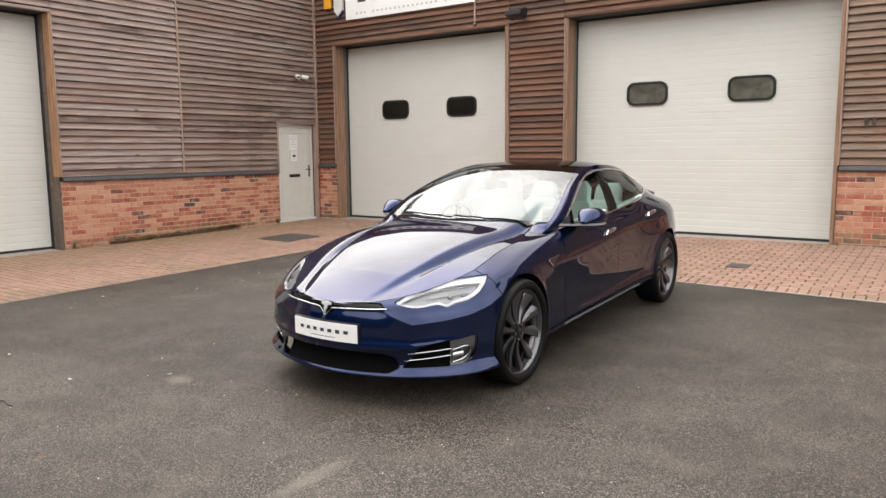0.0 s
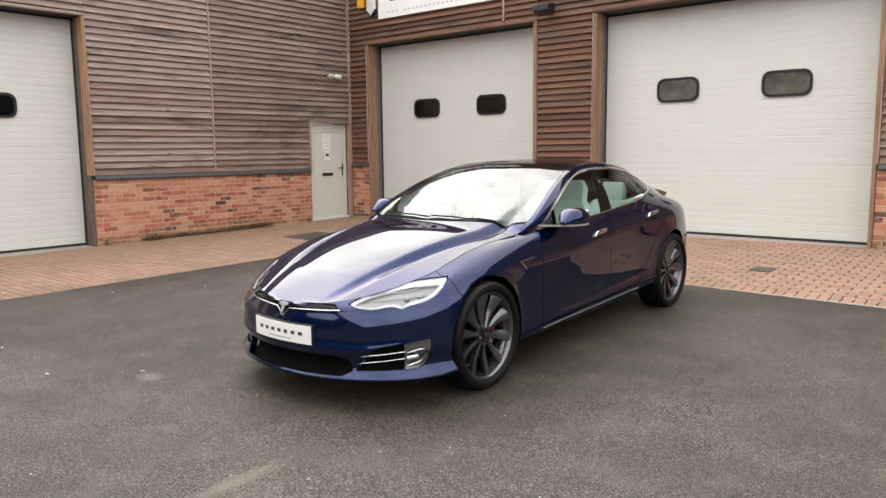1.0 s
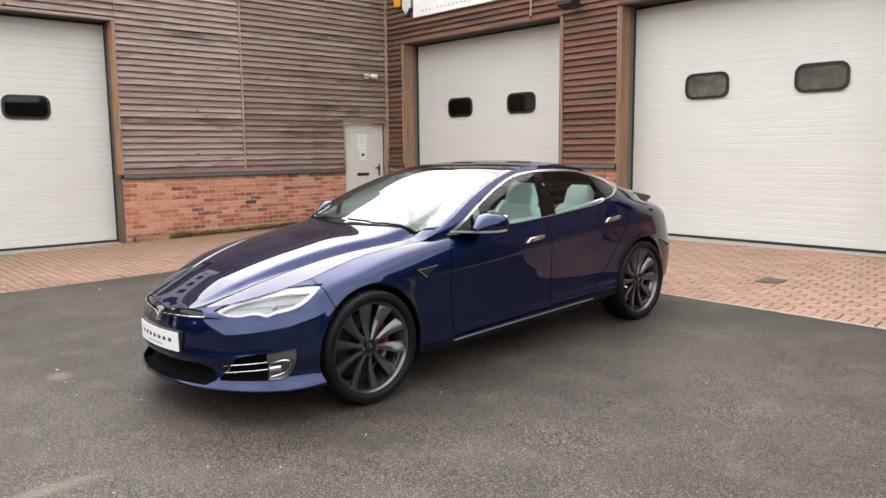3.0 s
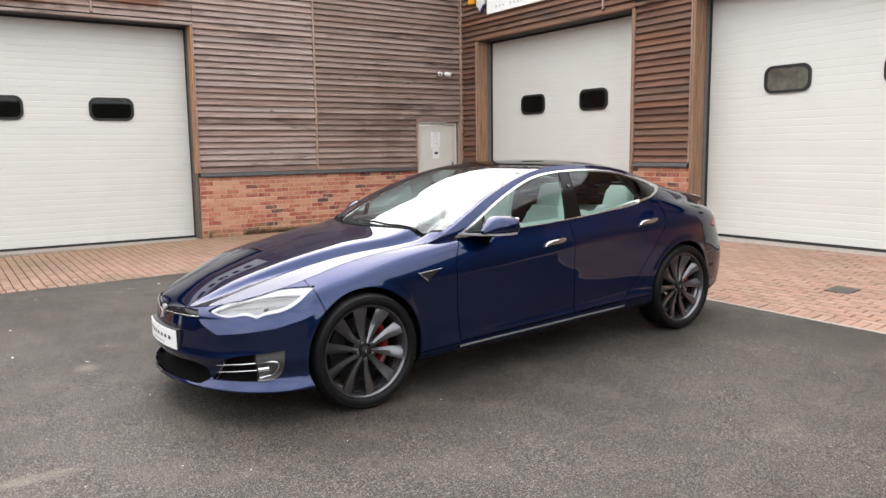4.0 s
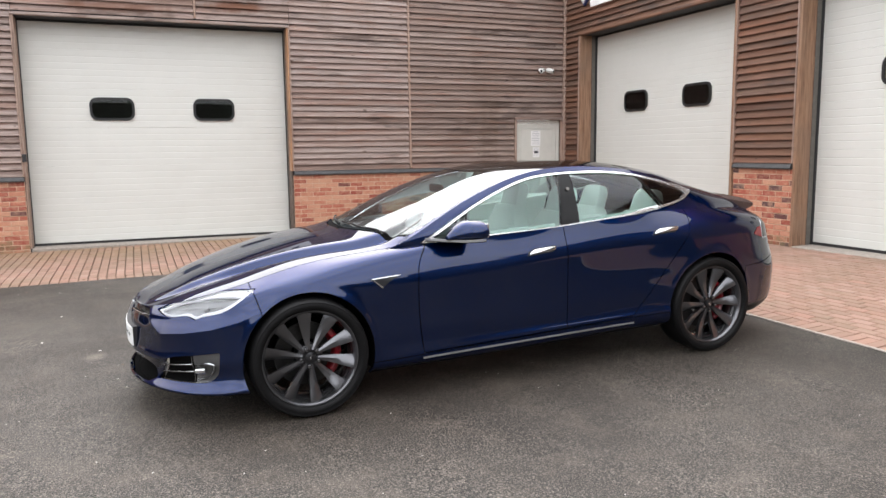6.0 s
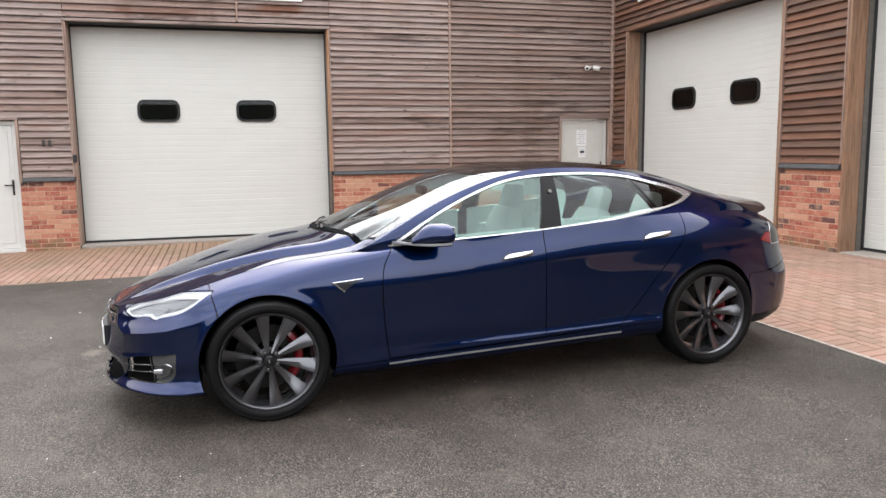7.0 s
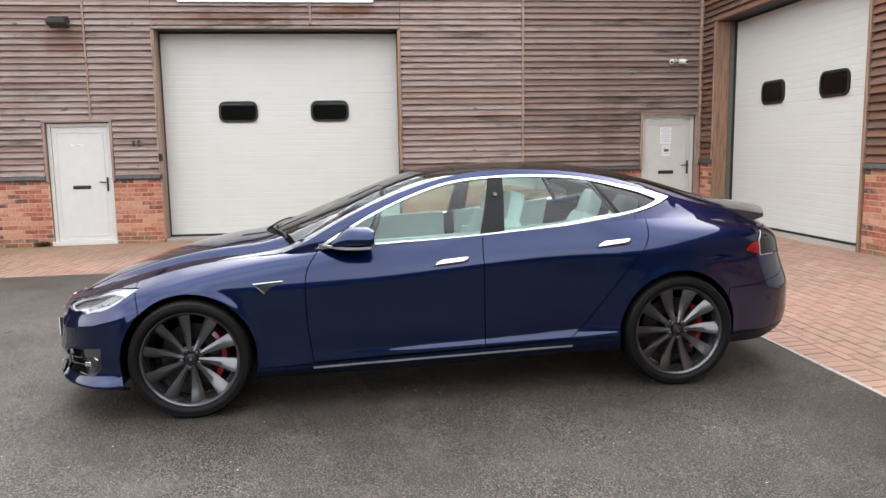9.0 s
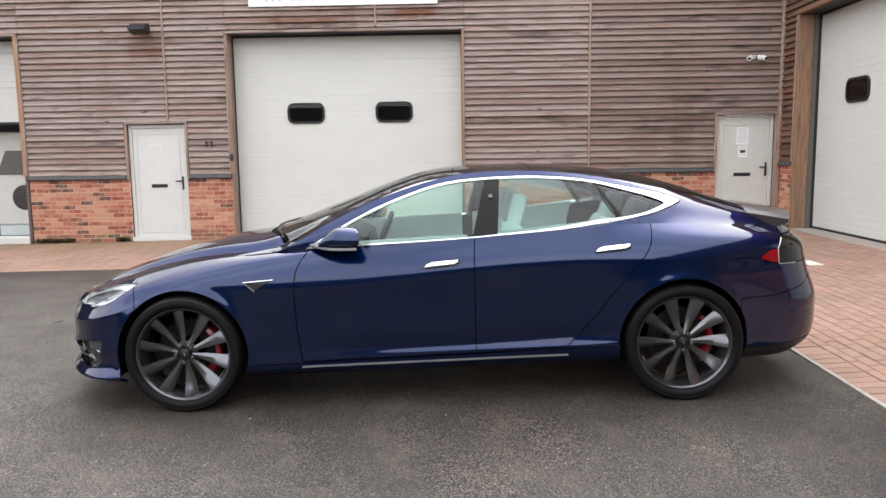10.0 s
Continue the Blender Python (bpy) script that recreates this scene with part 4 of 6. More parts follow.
low = flare(low)
low = crease(low, [(-0.479, .603), (-0.36, .555), (-0.218, .513), (0.05, .535), (0.28, .56), (0.476, .60), (0.60, .64), (0.70, .70)], 0.016, 0.045, 0.055,
             [(-0.50, 0), (-0.38, 0.7), (-0.2, 1), (0.5, 1), (0.72, 0)])
low = crease(low, [(-0.95, .365), (-0.3, .372), (0.1, .42), (0.36, .445)], 0.012, 0.045, 0.025, [(-0.95, 0.4), (-0.7, 1), (0.0, 1), (0.3, 0)])
low = crease(low, [(1.1, .345), (1.74, .368), (2.33, .398), (2.6, .42)], -0.010, 0.10, 0.028, [(0.9, 0), (1.4, 0.8), (2.3, 1), (2.55, 0)], 2.6, 0.0)
# greenhouse: from the belt line to the rail
edge = low[-1]
uu = edge[:, 1]
span_u = np.clip((uu - 0.52) / 0.10, 0, 1)
rail_at = np.stack([RAIL_V(uu), uu, RAIL_W(uu)], -1)
tail_mix = np.clip((3.77 - uu) / 0.15, 0, 1)
rail_at = edge + (rail_at - edge) * (span_u * tail_mix)[:, None]
tt = np.linspace(0, 1, NT)[:, None, None]
chord = rail_at - edge
out_t = (low[-1] - low[-3]) / max(fine[-1] - fine[-3], 1e-6)
k = np.clip((uu - 2.55) / 0.5, 0, 1)[:, None]
length = np.linalg.norm(chord, axis=1, keepdims=True)
t0 = chord * (1 - k) + k * out_t * length * 0.9 + np.array([0.07, 0, 0.03]) * (1 - k) * np.clip(length / 0.3, 0, 1)
t1 = chord + np.array([-0.12, 0, -0.02]) * np.clip(length / 0.3, 0, 1)
h00, h10, h01, h11 = 2 * tt ** 3 - 3 * tt ** 2 + 1, tt ** 3 - 2 * tt ** 2 + tt, -2 * tt ** 3 + 3 * tt ** 2, tt ** 3 - tt ** 2
high = h00 * edge + h10 * t0 + h01 * rail_at + h11 * t1
# top: bonnet, windscreen, roof, hatch, between the two upper edges
tw = np.linspace(-1, 1, 2 * NW + 1)
tw = np.sign(tw) * (1 - (1 - np.abs(tw)) ** 1.25)
ve, we = rail_at[:, 0], rail_at[:, 2]
wc = MID(uu)
cab = np.clip((uu - 0.5) / 0.4, 0, 1)
power = 2.3 + 0.3 * cab
top_v = ve[:, None] * tw[None, :]
top_w = wc[:, None] - (wc - we)[:, None] * np.abs(tw)[None, :] ** power[:, None]
ridge = spline([-0.9, -0.6, -0.2, 0.2, 0.6], [0.24, 0.36, 0.47, 0.56, 0.62])(uu)
hood_w = np.clip((uu + 0.88) / 0.3, 0, 1) * (1 - cab)
step_ = 1 / (1 + np.exp(-(ridge[:, None] - np.abs(top_v)) / 0.010))
dish = -0.034 * np.exp(-((np.abs(top_v) - ridge[:, None] - 0.042) / 0.038) ** 2) * np.clip((uu + 0.62) / 0.4, 0.25, 1)[:, None]
top_w = top_w + hood_w[:, None] * (0.017 * step_ + dish)
top = np.stack([top_v, np.broadcast_to(uu[:, None], top_v.shape), top_w], -1)
for grid in (low, high, top):
    grid[..., 0] *= SLIM
ve_s = ve * SLIM


def sheet(p, flip=False):
    """Points, normals and triangles of a grid of points."""
    du, dv = np.gradient(p, axis=1), np.gradient(p, axis=0)
    n = np.cross(du, dv)
    ln = np.linalg.norm(n, axis=2, keepdims=True)
    n = np.where(ln > 1e-9, n / np.maximum(ln, 1e-9), 0)
    if flip:
        n = -n
    r, c = p.shape[:2]
    i = np.arange(r * c).reshape(r, c)
    a, b, cc, d = i[:-1, :-1].ravel(), i[:-1, 1:].ravel(), i[1:, 1:].ravel(), i[1:, :-1].ravel()
    t = np.concatenate([np.stack([a, b, cc], 1), np.stack([a, cc, d], 1)])
    if flip:
        t = t[:, ::-1]
    v = p.reshape(-1, 3)
    area = np.linalg.norm(np.cross(v[t[:, 1]] - v[t[:, 0]], v[t[:, 2]] - v[t[:, 0]]), axis=1)
    return v, n.reshape(-1, 3), t[area > 1e-9]


def clip_mesh(m, f):
    """The part of a sheet where f is negative, cut along f = 0."""
    v, n, t = m
    ins = f < 0
    cnt = ins[t].sum(1)
    out = [t[cnt == 3]]
    ev, en, base = [], [], len(v)
    for want, odd in ((1, True), (2, False)):
        q = t[cnt == want]
        if not len(q):
            continue
        first = np.argmax(ins[q] == odd, axis=1)
        k = np.arange(len(q))
        a, b, c = q[k, first], q[k, (first + 1) % 3], q[k, (first + 2) % 3]
        ids = []
        for p, r in ((a, b), (a, c)):
            w = (f[p] / (f[p] - f[r]))[:, None]
            ev.append(v[p] + (v[r] - v[p]) * w)
            en.append(n[p] + (n[r] - n[p]) * w)
            ids.append(np.arange(base, base + len(p)))
            base += len(p)
        if odd:
            out.append(np.stack([a, ids[0], ids[1]], 1))
        else:
            out += [np.stack([ids[0], b, c], 1), np.stack([ids[0], c, ids[1]], 1)]
    vv, nn, t2 = np.concatenate([v] + ev), np.concatenate([n] + en), np.concatenate(out)
    # weld the doubled cut points and drop what is unused
    used, inv = np.unique(t2, return_inverse=True)
    key, first, inv2 = np.unique(np.round(vv[used], 5), axis=0, return_index=True, return_inverse=True)
    t3 = inv2.reshape(-1)[inv.reshape(-1)].reshape(-1, 3)
    t3 = t3[(t3[:, 0] != t3[:, 1]) & (t3[:, 1] != t3[:, 2]) & (t3[:, 0] != t3[:, 2])]
    return vv[used][first], nn[used][first], t3


def inside(poly):
    """Signed distance to a closed outline, negative within."""
    a = np.array(poly, float)
    b = np.roll(a, -1, 0)

    def f(p, q):
        x = np.stack([p, q], -1)
        best, sign = np.full(len(p), 1e9), np.ones(len(p))
        for s0, s1 in zip(a, b):
            e, w = s1 - s0, x - s0
            h = np.clip((w @ e) / max(e @ e, 1e-12), 0, 1)
            best = np.minimum(best, np.linalg.norm(w - h[:, None] * e, axis=1))
            up, dn = (s0[1] <= x[:, 1]) & (s1[1] > x[:, 1]), (s0[1] > x[:, 1]) & (s1[1] <= x[:, 1])
            cr = e[0] * w[:, 1] - e[1] * w[:, 0]
            sign = np.where((up & (cr > 0)) | (dn & (cr < 0)), -sign, sign)
        return sign * best
    return f


def curve(pts, n=8):
    """A smooth line through points."""
    p = np.array(pts, float)
    d = np.concatenate([[0], np.cumsum(np.linalg.norm(np.diff(p, axis=0), axis=1))])
    t = np.linspace(0, d[-1], n * (len(p) - 1) + 1)
    return [tuple(q) for q in np.stack([spline(d, p[:, 0])(t), spline(d, p[:, 1])(t)], 1)]


def panel_mesh(name, meshes, mat, depth=0.012):
    """One mesh out of sheets, with their edges folded inwards and the true normals kept."""
    vs, ns, ts, base = [], [], [], 0
    fv, ff = [], []
    for v, n, t in meshes:
        vs.append(v)
        ns.append(n)
        ts.append(t + base)
        base += len(v)
    v, n, t = np.concatenate(vs), np.concatenate(ns), np.concatenate(ts)
    ln = np.linalg.norm(n, axis=1, keepdims=True)
    n = n / np.maximum(ln, 1e-9)
    faces = t
    normals = n
    if depth:
        e = np.concatenate([t[:, [0, 1]], t[:, [1, 2]], t[:, [2, 0]]])
        code, rev = e[:, 0] * len(v) + e[:, 1], e[:, 1] * len(v) + e[:, 0]
        rim = e[~np.isin(code, rev)]
        a, b = v[rim[:, 0]], v[rim[:, 1]]
        a2, b2 = a - n[rim[:, 0]] * depth, b - n[rim[:, 1]] * depth
        m, k = len(rim), len(v)
        extra = np.concatenate([a, b, b2, a2])
        i = np.arange(m) + k
        q = np.concatenate([np.stack([i + m, i, i + 2 * m], 1), np.stack([i, i + 3 * m, i + 2 * m], 1)])
        side_n = np.cross(b - a, n[rim[:, 0]])
        side_n /= np.maximum(np.linalg.norm(side_n, axis=1, keepdims=True), 1e-9)
        v = np.concatenate([v, extra])
        normals = np.concatenate([n, side_n, side_n, side_n, side_n])
        faces = np.concatenate([t, q])
    me = bpy.data.meshes.new(name)
    me.from_pydata(v.tolist(), [], faces.tolist())
    me.materials.append(mat)
    me.polygons.foreach_set("use_smooth", [True] * len(me.polygons))
    me.update()
    me.normals_split_custom_set_from_vertices(normals.tolist())
    return me


def flipped(m):
    v, n, t = m
    k = np.array([-1, 1, 1])
    return v * k, n * k, t[:, ::-1]


def shifted(m, d):
    v, n, t = m
    return v + n * d, n, t


def car_part(name, mesh, label="", parent=None):
    ob = new(name, mesh)
    ob.parent = parent or car
    return tagged(ob, label)


def both_sides(name, m, mat, label="", depth=0.012):
    return [car_part(name, panel_mesh(name, [q], mat, depth), label) for q in (m, flipped(m))]


def whole(name, m, mat, label="", depth=0.012):
    return car_part(name, panel_mesh(name, [m, flipped(m)], mat, depth), label)


low_m = sheet(low)
high_m = sheet(high)
if low_m[1][np.argmax(low_m[0][:, 0]), 0] < 0:
    low_m, high_m = sheet(low, True), sheet(high, True)
top_m = sheet(np.swapaxes(top, 0, 1))
if top_m[1][:, 2].mean() < 0:
    top_m = sheet(np.swapaxes(top, 0, 1), True)
# wheel openings
for cu in (0.0, BASE):
    low_m = clip_mesh(low_m, ARCH - np.hypot(low_m[0][:, 1] - cu, low_m[0][:, 2] - HUB))
shell = low_m
GAP = 0.0029


def take(m, fn):
    """Cut a panel out of a sheet: the panel, and what is left past a narrow gap."""
    f = fn(m[0])
    return clip_mesh(m, f + GAP), clip_mesh(m, -f + GAP)


# outlines on the flank, in length and height
f_door = inside(curve([(0.775, 1.02), (0.765, 0.965), (0.70, 0.86), (0.675, 0.72), (0.68, 0.5), (0.705, 0.285)]) + [(1.735, 0.315), (1.735, 0.9), (1.745, 1.05), (1.745, 1.2)])
r_door = inside([(1.735, 0.9), (1.735, 0.315), (2.27, 0.340)] + curve([(2.335, 0.40), (2.47, 0.56), (2.58, 0.70), (2.70, 0.84), (2.765, 0.94), (2.785, 1.04), (2.79, 1.1)]) + [(2.7, 1.2), (1.745, 1.2), (1.745, 1.05)])
side = low_m
front_doors, side = take(side, lambda p: f_door(p[:, 1], p[:, 2]))
rear_doors, side = take(side, lambda p: r_door(p[:, 1], p[:, 2]))
# headlights run round the corner: outline in length plus width, and height
lamp_out = inside(curve([(-0.348, 0.636), (-0.20, 0.678), (0.0, 0.716), (0.2, 0.745), (0.40, 0.760), (0.505, 0.765)]) + curve([(0.505, 0.765), (0.455, 0.720), (0.40, 0.683), (0.32, 0.652), (0.22, 0.635)]) + curve([(0.22, 0.635), (0.14, 0.622), (0.097, 0.611), (0.045, 0.622), (-0.10, 0.616), (-0.25, 0.618), (-0.348, 0.636)]))


def lamp_f(p):
    f = lamp_out(p[:, 1] + p[:, 0], p[:, 2])
    return np.where(p[:, 1] < 0.2, f, 1.0)


headlights, side = take(side, lamp_f)


def mouth_low(v):
    """Lower edge of the nose panel across the car."""
    return 0.602 - 0.016 * max(0.0, 1 - abs(v) / 0.40) ** 0.8 - 0.050 * max(0.0, 1 - abs(v) / 0.05) ** 0.9


mouth = inside([(-0.5, 0.64), (0.0, 0.64), (0.36, 0.630), (0.40, 0.603)] + [(v, mouth_low(v)) for v in np.linspace(0.395, 0.0, 60)] + [(-0.5, 0.53)])
mouths, side = take(side, lambda p: np.where(p[:, 1] < -0.5, mouth(p[:, 0], p[:, 2]), 1.0))
intake = inside([(-0.5, 0.216), (0.44, 0.222), (0.485, 0.250), (0.46, 0.31), (0.39, 0.332), (-0.5, 0.336)])
intakes, side = take(side, lambda p: np.where(p[:, 1] < -0.5, intake(p[:, 0], p[:, 2]), 1.0))
fog_q = inside([(-0.30, 0.252), (-0.1, 0.256), (0.15, 0.262)] + curve([(0.22, 0.266), (0.30, 0.30), (0.335, 0.36), (0.342, 0.43)]) + curve([(0.335, 0.436), (0.1, 0.414), (-0.10, 0.392), (-0.17, 0.372)]) + [(-0.20, 0.33)])
fogs, side = take(side, lambda p: np.where((p[:, 1] < -0.2) & (p[:, 0] > 0.2), fog_q(p[:, 1] + p[:, 0], p[:, 2]), 1.0))
bumpers, side = take(side, lambda p: np.maximum(p[:, 1] - np.interp(p[:, 2], [0.3, 0.6, 0.66, 0.775], [-0.26, -0.26, -0.27, -0.30]), p[:, 1] + 0.2))
tail_l = inside([(3.425, 0.822), (3.44, 0.842), (3.49, 0.872), (3.545, 0.876), (3.57, 0.915), (3.62, 0.945), (4.1, 0.945), (4.1, 0.775), (3.56, 0.785)])
tails, side = take(side, lambda p: tail_l(p[:, 1], p[:, 2]))
rear_b = inside([(3.26, 0.1), (3.30, 0.60), (3.5, 0.605), (3.72, 0.64), (3.80, 0.68), (4.2, 0.69), (4.2, 0.1)])
rear_bumpers, side = take(side, lambda p: rear_b(p[:, 1], p[:, 2]))
valance, rear_bumpers = take(rear_bumpers, lambda p: p[:, 2] - np.interp(p[:, 1], [3.25, 3.5, 3.8], [0.30, 0.285, 0.31]))
sills, side = take(side, lambda p: np.maximum(p[:, 2] - np.interp(p[:, 1], [0.5, 2.5], [0.270, 0.335]), np.maximum(0.30 - p[:, 1], p[:, 1] - 2.65)))
fenders, quarters = take(side, lambda p: p[:, 1] - 1.7)

both_sides("front_door", front_doors, PAINT, "dark blue front door skin")
both_sides("rear_door", rear_doors, PAINT, "dark blue rear door skin")
both_sides("front_wing", fenders, PAINT)
both_sides("sill_panel", sills, PAINT)
whole("front_bumper", bumpers, PAINT, "dark blue front bumper")
whole("rear_bumper", rear_bumpers, PAINT)
whole("rear_valance", valance, BLACK, "black lower edge of the rear bumper")
QUARTERS = quarters
# dark structure seen through the gaps
inner = clip_mesh(shell, np.maximum(-(shell[0][:, 1] + 0.93), -1.0 + 0 * shell[0][:, 1]))
for cut in (lamp_f, lambda p: np.where(p[:, 1] < -0.5, intake(p[:, 0], p[:, 2]), 1.0), lambda p: np.where((p[:, 1] < -0.2) & (p[:, 0] > 0.2), fog_q(p[:, 1] + p[:, 0], p[:, 2]), 1.0)):
    inner = clip_mesh(inner, -cut(inner[0]))
whole("inner_structure", shifted(inner, -0.016), MATT_BLACK, "black inner structure", 0)

FOG_GREY = plain("fog_lamp_grey", (0.22, 0.22, 0.22), 0.35, 0.5)
LAMP_GREY = plain("lamp_grey_inner", (0.32, 0.325, 0.335), 0.35, 0.4, speck=0.35, scale=28)
LAMP_RIB = plain("lamp_rib_grey", (0.40, 0.41, 0.42), 0.3, 0.3)
# lower grille, mouth and fog lamp pockets are set back
whole("lower_grille", shifted(intakes, -0.05), MATT_BLACK, "black lower grille", 0)
mouth_part = whole("nose_panel", shifted(mouths, -0.006), GLOSS_BLACK, "gloss black nose panel", 0.01)
fog_parts = both_sides("fog_lamp_pocket", shifted(fogs, -0.03), MATT_BLACK, "black fog lamp pocket", 0)


def weighted(d, v, n, k=6):
    i = np.argsort(d)[:k]
    w = 1 / (d[i] + 1e-7) ** 1.0
    w /= w.sum()
    p, nn = (v[i] * w[:, None]).sum(0), (n[i] * w[:, None]).sum(0)
    return p, nn / max(np.linalg.norm(nn), 1e-9)


def on_low(u_plus_v, w, lift=0.0):
    """The place on the front corner with that length plus width, and height."""
    v, n, _ = CORNER
    p, nn = weighted((v[:, 1] + v[:, 0] - u_plus_v) ** 2 + (v[:, 2] - w) ** 2, v, n)
    off = (u_plus_v - p[1] - p[0]) / 2
    p = np.array([p[0] + off, p[1] + off, w])
    return Vector(p + nn * lift)


cm = sheet(low) if low_m[1][np.argmax(low_m[0][:, 0]), 0] * sheet(low)[1][np.argmax(sheet(low)[0][:, 0]), 0] > 0 else sheet(low, True)
keep = (cm[0][:, 1] < 0.3)
CORNER = (cm[0][keep], cm[1][keep], None)


def on_flank(u, w, lift=0.0):
    """The place on the flank at that length and height."""
    src = FLANK_HI if w > 1.02 or (w > 0.99 and u < 2.3) else FLANK_LO
    v, n = src
    d = (v[:, 1] - u) ** 2 + (v[:, 2] - w) ** 2
    i = np.argsort(d)[:4]
    wt_ = 1 / (d[i] + 1e-7)
    wt_ /= wt_.sum()
    p, nn = (v[i] * wt_[:, None]).sum(0), (n[i] * wt_[:, None]).sum(0)
    nn /= max(np.linalg.norm(nn), 1e-9)
    p = np.array([p[0], u, w])
    return Vector(p + nn * lift), Vector(nn)


mask = (cm[0][:, 1] > -0.4) & (cm[0][:, 1] < 3.7)
FLANK_LO = (cm[0][mask], cm[1][mask])
mask = (high_m[0][:, 1] > 0.6) & (high_m[0][:, 1] < 3.6)
FLANK_HI = (high_m[0][mask], high_m[1][mask])


def mirrored(bm):
    c = bm.copy()
    bmesh.ops.scale(c, vec=(-1, 1, 1), verts=c.verts)
    bmesh.ops.reverse_faces(c, faces=c.faces)
    return c


def pair(name, bm, mat, parents=None, label="", smooth=False):
    """A part for each side of the car."""
    m = mirrored(bm)
    ps = parents or (car, car)
    return part(name, bm, mat, ps[0], label, smooth), part(name, m, mat, ps[1], label, smooth)


for q0, z0, z1 in ((-0.255, 0.336, 0.366), (-0.285, 0.290, 0.322)):
    pts = [on_low(q, z0 + (z1 - z0) * (q - q0) / (0.105 - q0), -0.004) for q in np.linspace(q0, 0.105, 12)]
    pair("fog_bar", tube(pts, 0.0042), SATIN, fog_parts, "thin chrome bar")
pts = [on_low(q, z, -0.012) for q, z in curve([(-0.245, 0.29), (-0.215, 0.325), (-0.19, 0.36), (-0.20, 0.372)])]
pair("fog_bracket", tube(pts, 0.0035, 6), LAMP_GREY, fog_parts, "grey bracket behind the bars")
fog_glass = clip_mesh(fogs, 0.105 - (fogs[0][:, 1] + fogs[0][:, 0]))
both_sides("fog_housing", shifted(fog_glass, -0.022), FOG_GREY, "grey fog lamp housing", 0.0)
pts = [on_low(q, z, -0.012) for q, z in curve([(0.125, 0.352), (0.19, 0.366), (0.255, 0.372), (0.29, 0.358), (0.265, 0.318), (0.19, 0.288), (0.125, 0.278)])]
pair("fog_light_ring", tube(pts, 0.007, 8), LAMP_SILVER, fog_parts, "silver rim of the fog light", True)
pts = [on_low(q, 0.320 + 0.10 * (q - 0.13), -0.014) for q in np.linspace(0.125, 0.215, 6)]
pair("fog_light", tube(pts, 0.021, 10), LAMP_SILVER, fog_parts, "silver fog light", True)
both_sides("fog_lens", shifted(fog_glass, -0.003), GLASS_LAMP, "clear fog lamp lens", 0.004)

# headlights: dark pocket, silver reflectors, bright light guide, clear lens
both_sides("headlight_lens", shifted(headlights, -0.001), GLASS_LAMP, "clear headlight lens", 0.006)
pocket = both_sides("headlight_pocket", shifted(headlights, -0.035), LAMP_GREY, "grey headlight pocket", 0)
hl_q = headlights[0][:, 1] + headlights[0][:, 0]
hl_d = lamp_out(hl_q, headlights[0][:, 2])
band = clip_mesh(headlights, -(hl_d + 0.010 + 0.022 * np.clip((hl_q + 0.35) / 0.85, 0, 1) ** 1.5))
both_sides("light_guide", shifted(band, -0.012), LAMP_WHITE, "white light guide round the lamp", 0.012)
for z0, z1, r_ in ((0.662, 0.690, 0.004), (0.690, 0.722, 0.004)):
    band_pts = [on_low(q, z0 + (z1 - z0) * (q + 0.16) / 0.46, -0.028) for q in np.linspace(-0.16, 0.30, 9)]
    pair("lamp_rib", tube(band_pts, r_, 6), LAMP_RIB, pocket, "grey lamp reflector rib", True)
for q in (0.12, 0.24):
    band_pts = [on_low(q + 0.03 * k, 0.650 + 0.055 * (q + 0.2) + 0.01 * k, -0.030) for k in (0, 1)]
    pair("lamp_projector", tube(band_pts, 0.014, 12), FOG_GREY, pocket, "dark lamp projector", True)

# tail lights
tail_red = clip_mesh(tails, tails[0][:, 1] - 3.55)
tail_dark = clip_mesh(tails, 3.55 - tails[0][:, 1])
tl = both_sides("tail_light", tail_red, RED_LENS, "red tail light lens")
for p, q in zip(tl, (tail_dark, flipped(tail_dark))):
    car_part("dark_lens", panel_mesh("dark_lens", [q], GLOSS_BLACK), "smoked tail light lens", p)
rim = []
for a, b in zip(*[iter([(3.55, 0.788), (3.55, 0.874), (3.55, 0.786), (3.68, 0.782), (3.55, 0.876), (3.60, 0.93)])] * 2):
    rim.append([on_flank(a[0] + (b[0] - a[0]) * t, a[1] + (b[1] - a[1]) * t, 0.001)[0] for t in np.linspace(0, 1, 6)])
for r in rim:
    pair("lens_edge", tube(r, 0.0026, 6), SILVER, tl)

# ---- side windows with their bright surround ----
out_line = curve([(0.735, 0.952), (0.90, 1.048), (1.11, 1.158), (1.35, 1.253), (1.55, 1.310), (1.82, 1.338), (2.29, 1.328), (2.5, 1.297), (2.7, 1.252), (2.86, 1.216), (2.95, 1.190), (3.015, 1.166)])
bottom_line = curve([(3.012, 1.158), (2.93, 1.132), (2.80, 1.098), (2.56, 1.062), (2.20, 1.018), (1.87, 0.990), (1.73, 0.980), (1.1, 0.958), (0.735, 0.945)])
dlo = inside(out_line + bottom_line)
in_line = curve([(0.80, 0.968), (0.915, 1.040), (1.117, 1.147), (1.355, 1.241), (1.555, 1.297), (1.82, 1.324), (2.285, 1.314), (2.495, 1.283), (2.68, 1.234), (2.80, 1.200), (2.905, 1.158)])
in_bottom = curve([(2.900, 1.148), (2.77, 1.109), (2.56, 1.080), (2.20, 1.036), (1.87, 1.008), (1.73, 0.998), (1.1, 0.975), (0.80, 0.964)])
glass_in = inside(in_line + in_bottom)
windows, rest = take(high_m, lambda p: dlo(p[:, 1], p[:, 2]))
openings = clip_mesh(windows, glass_in(windows[0][:, 1], windows[0][:, 2]))
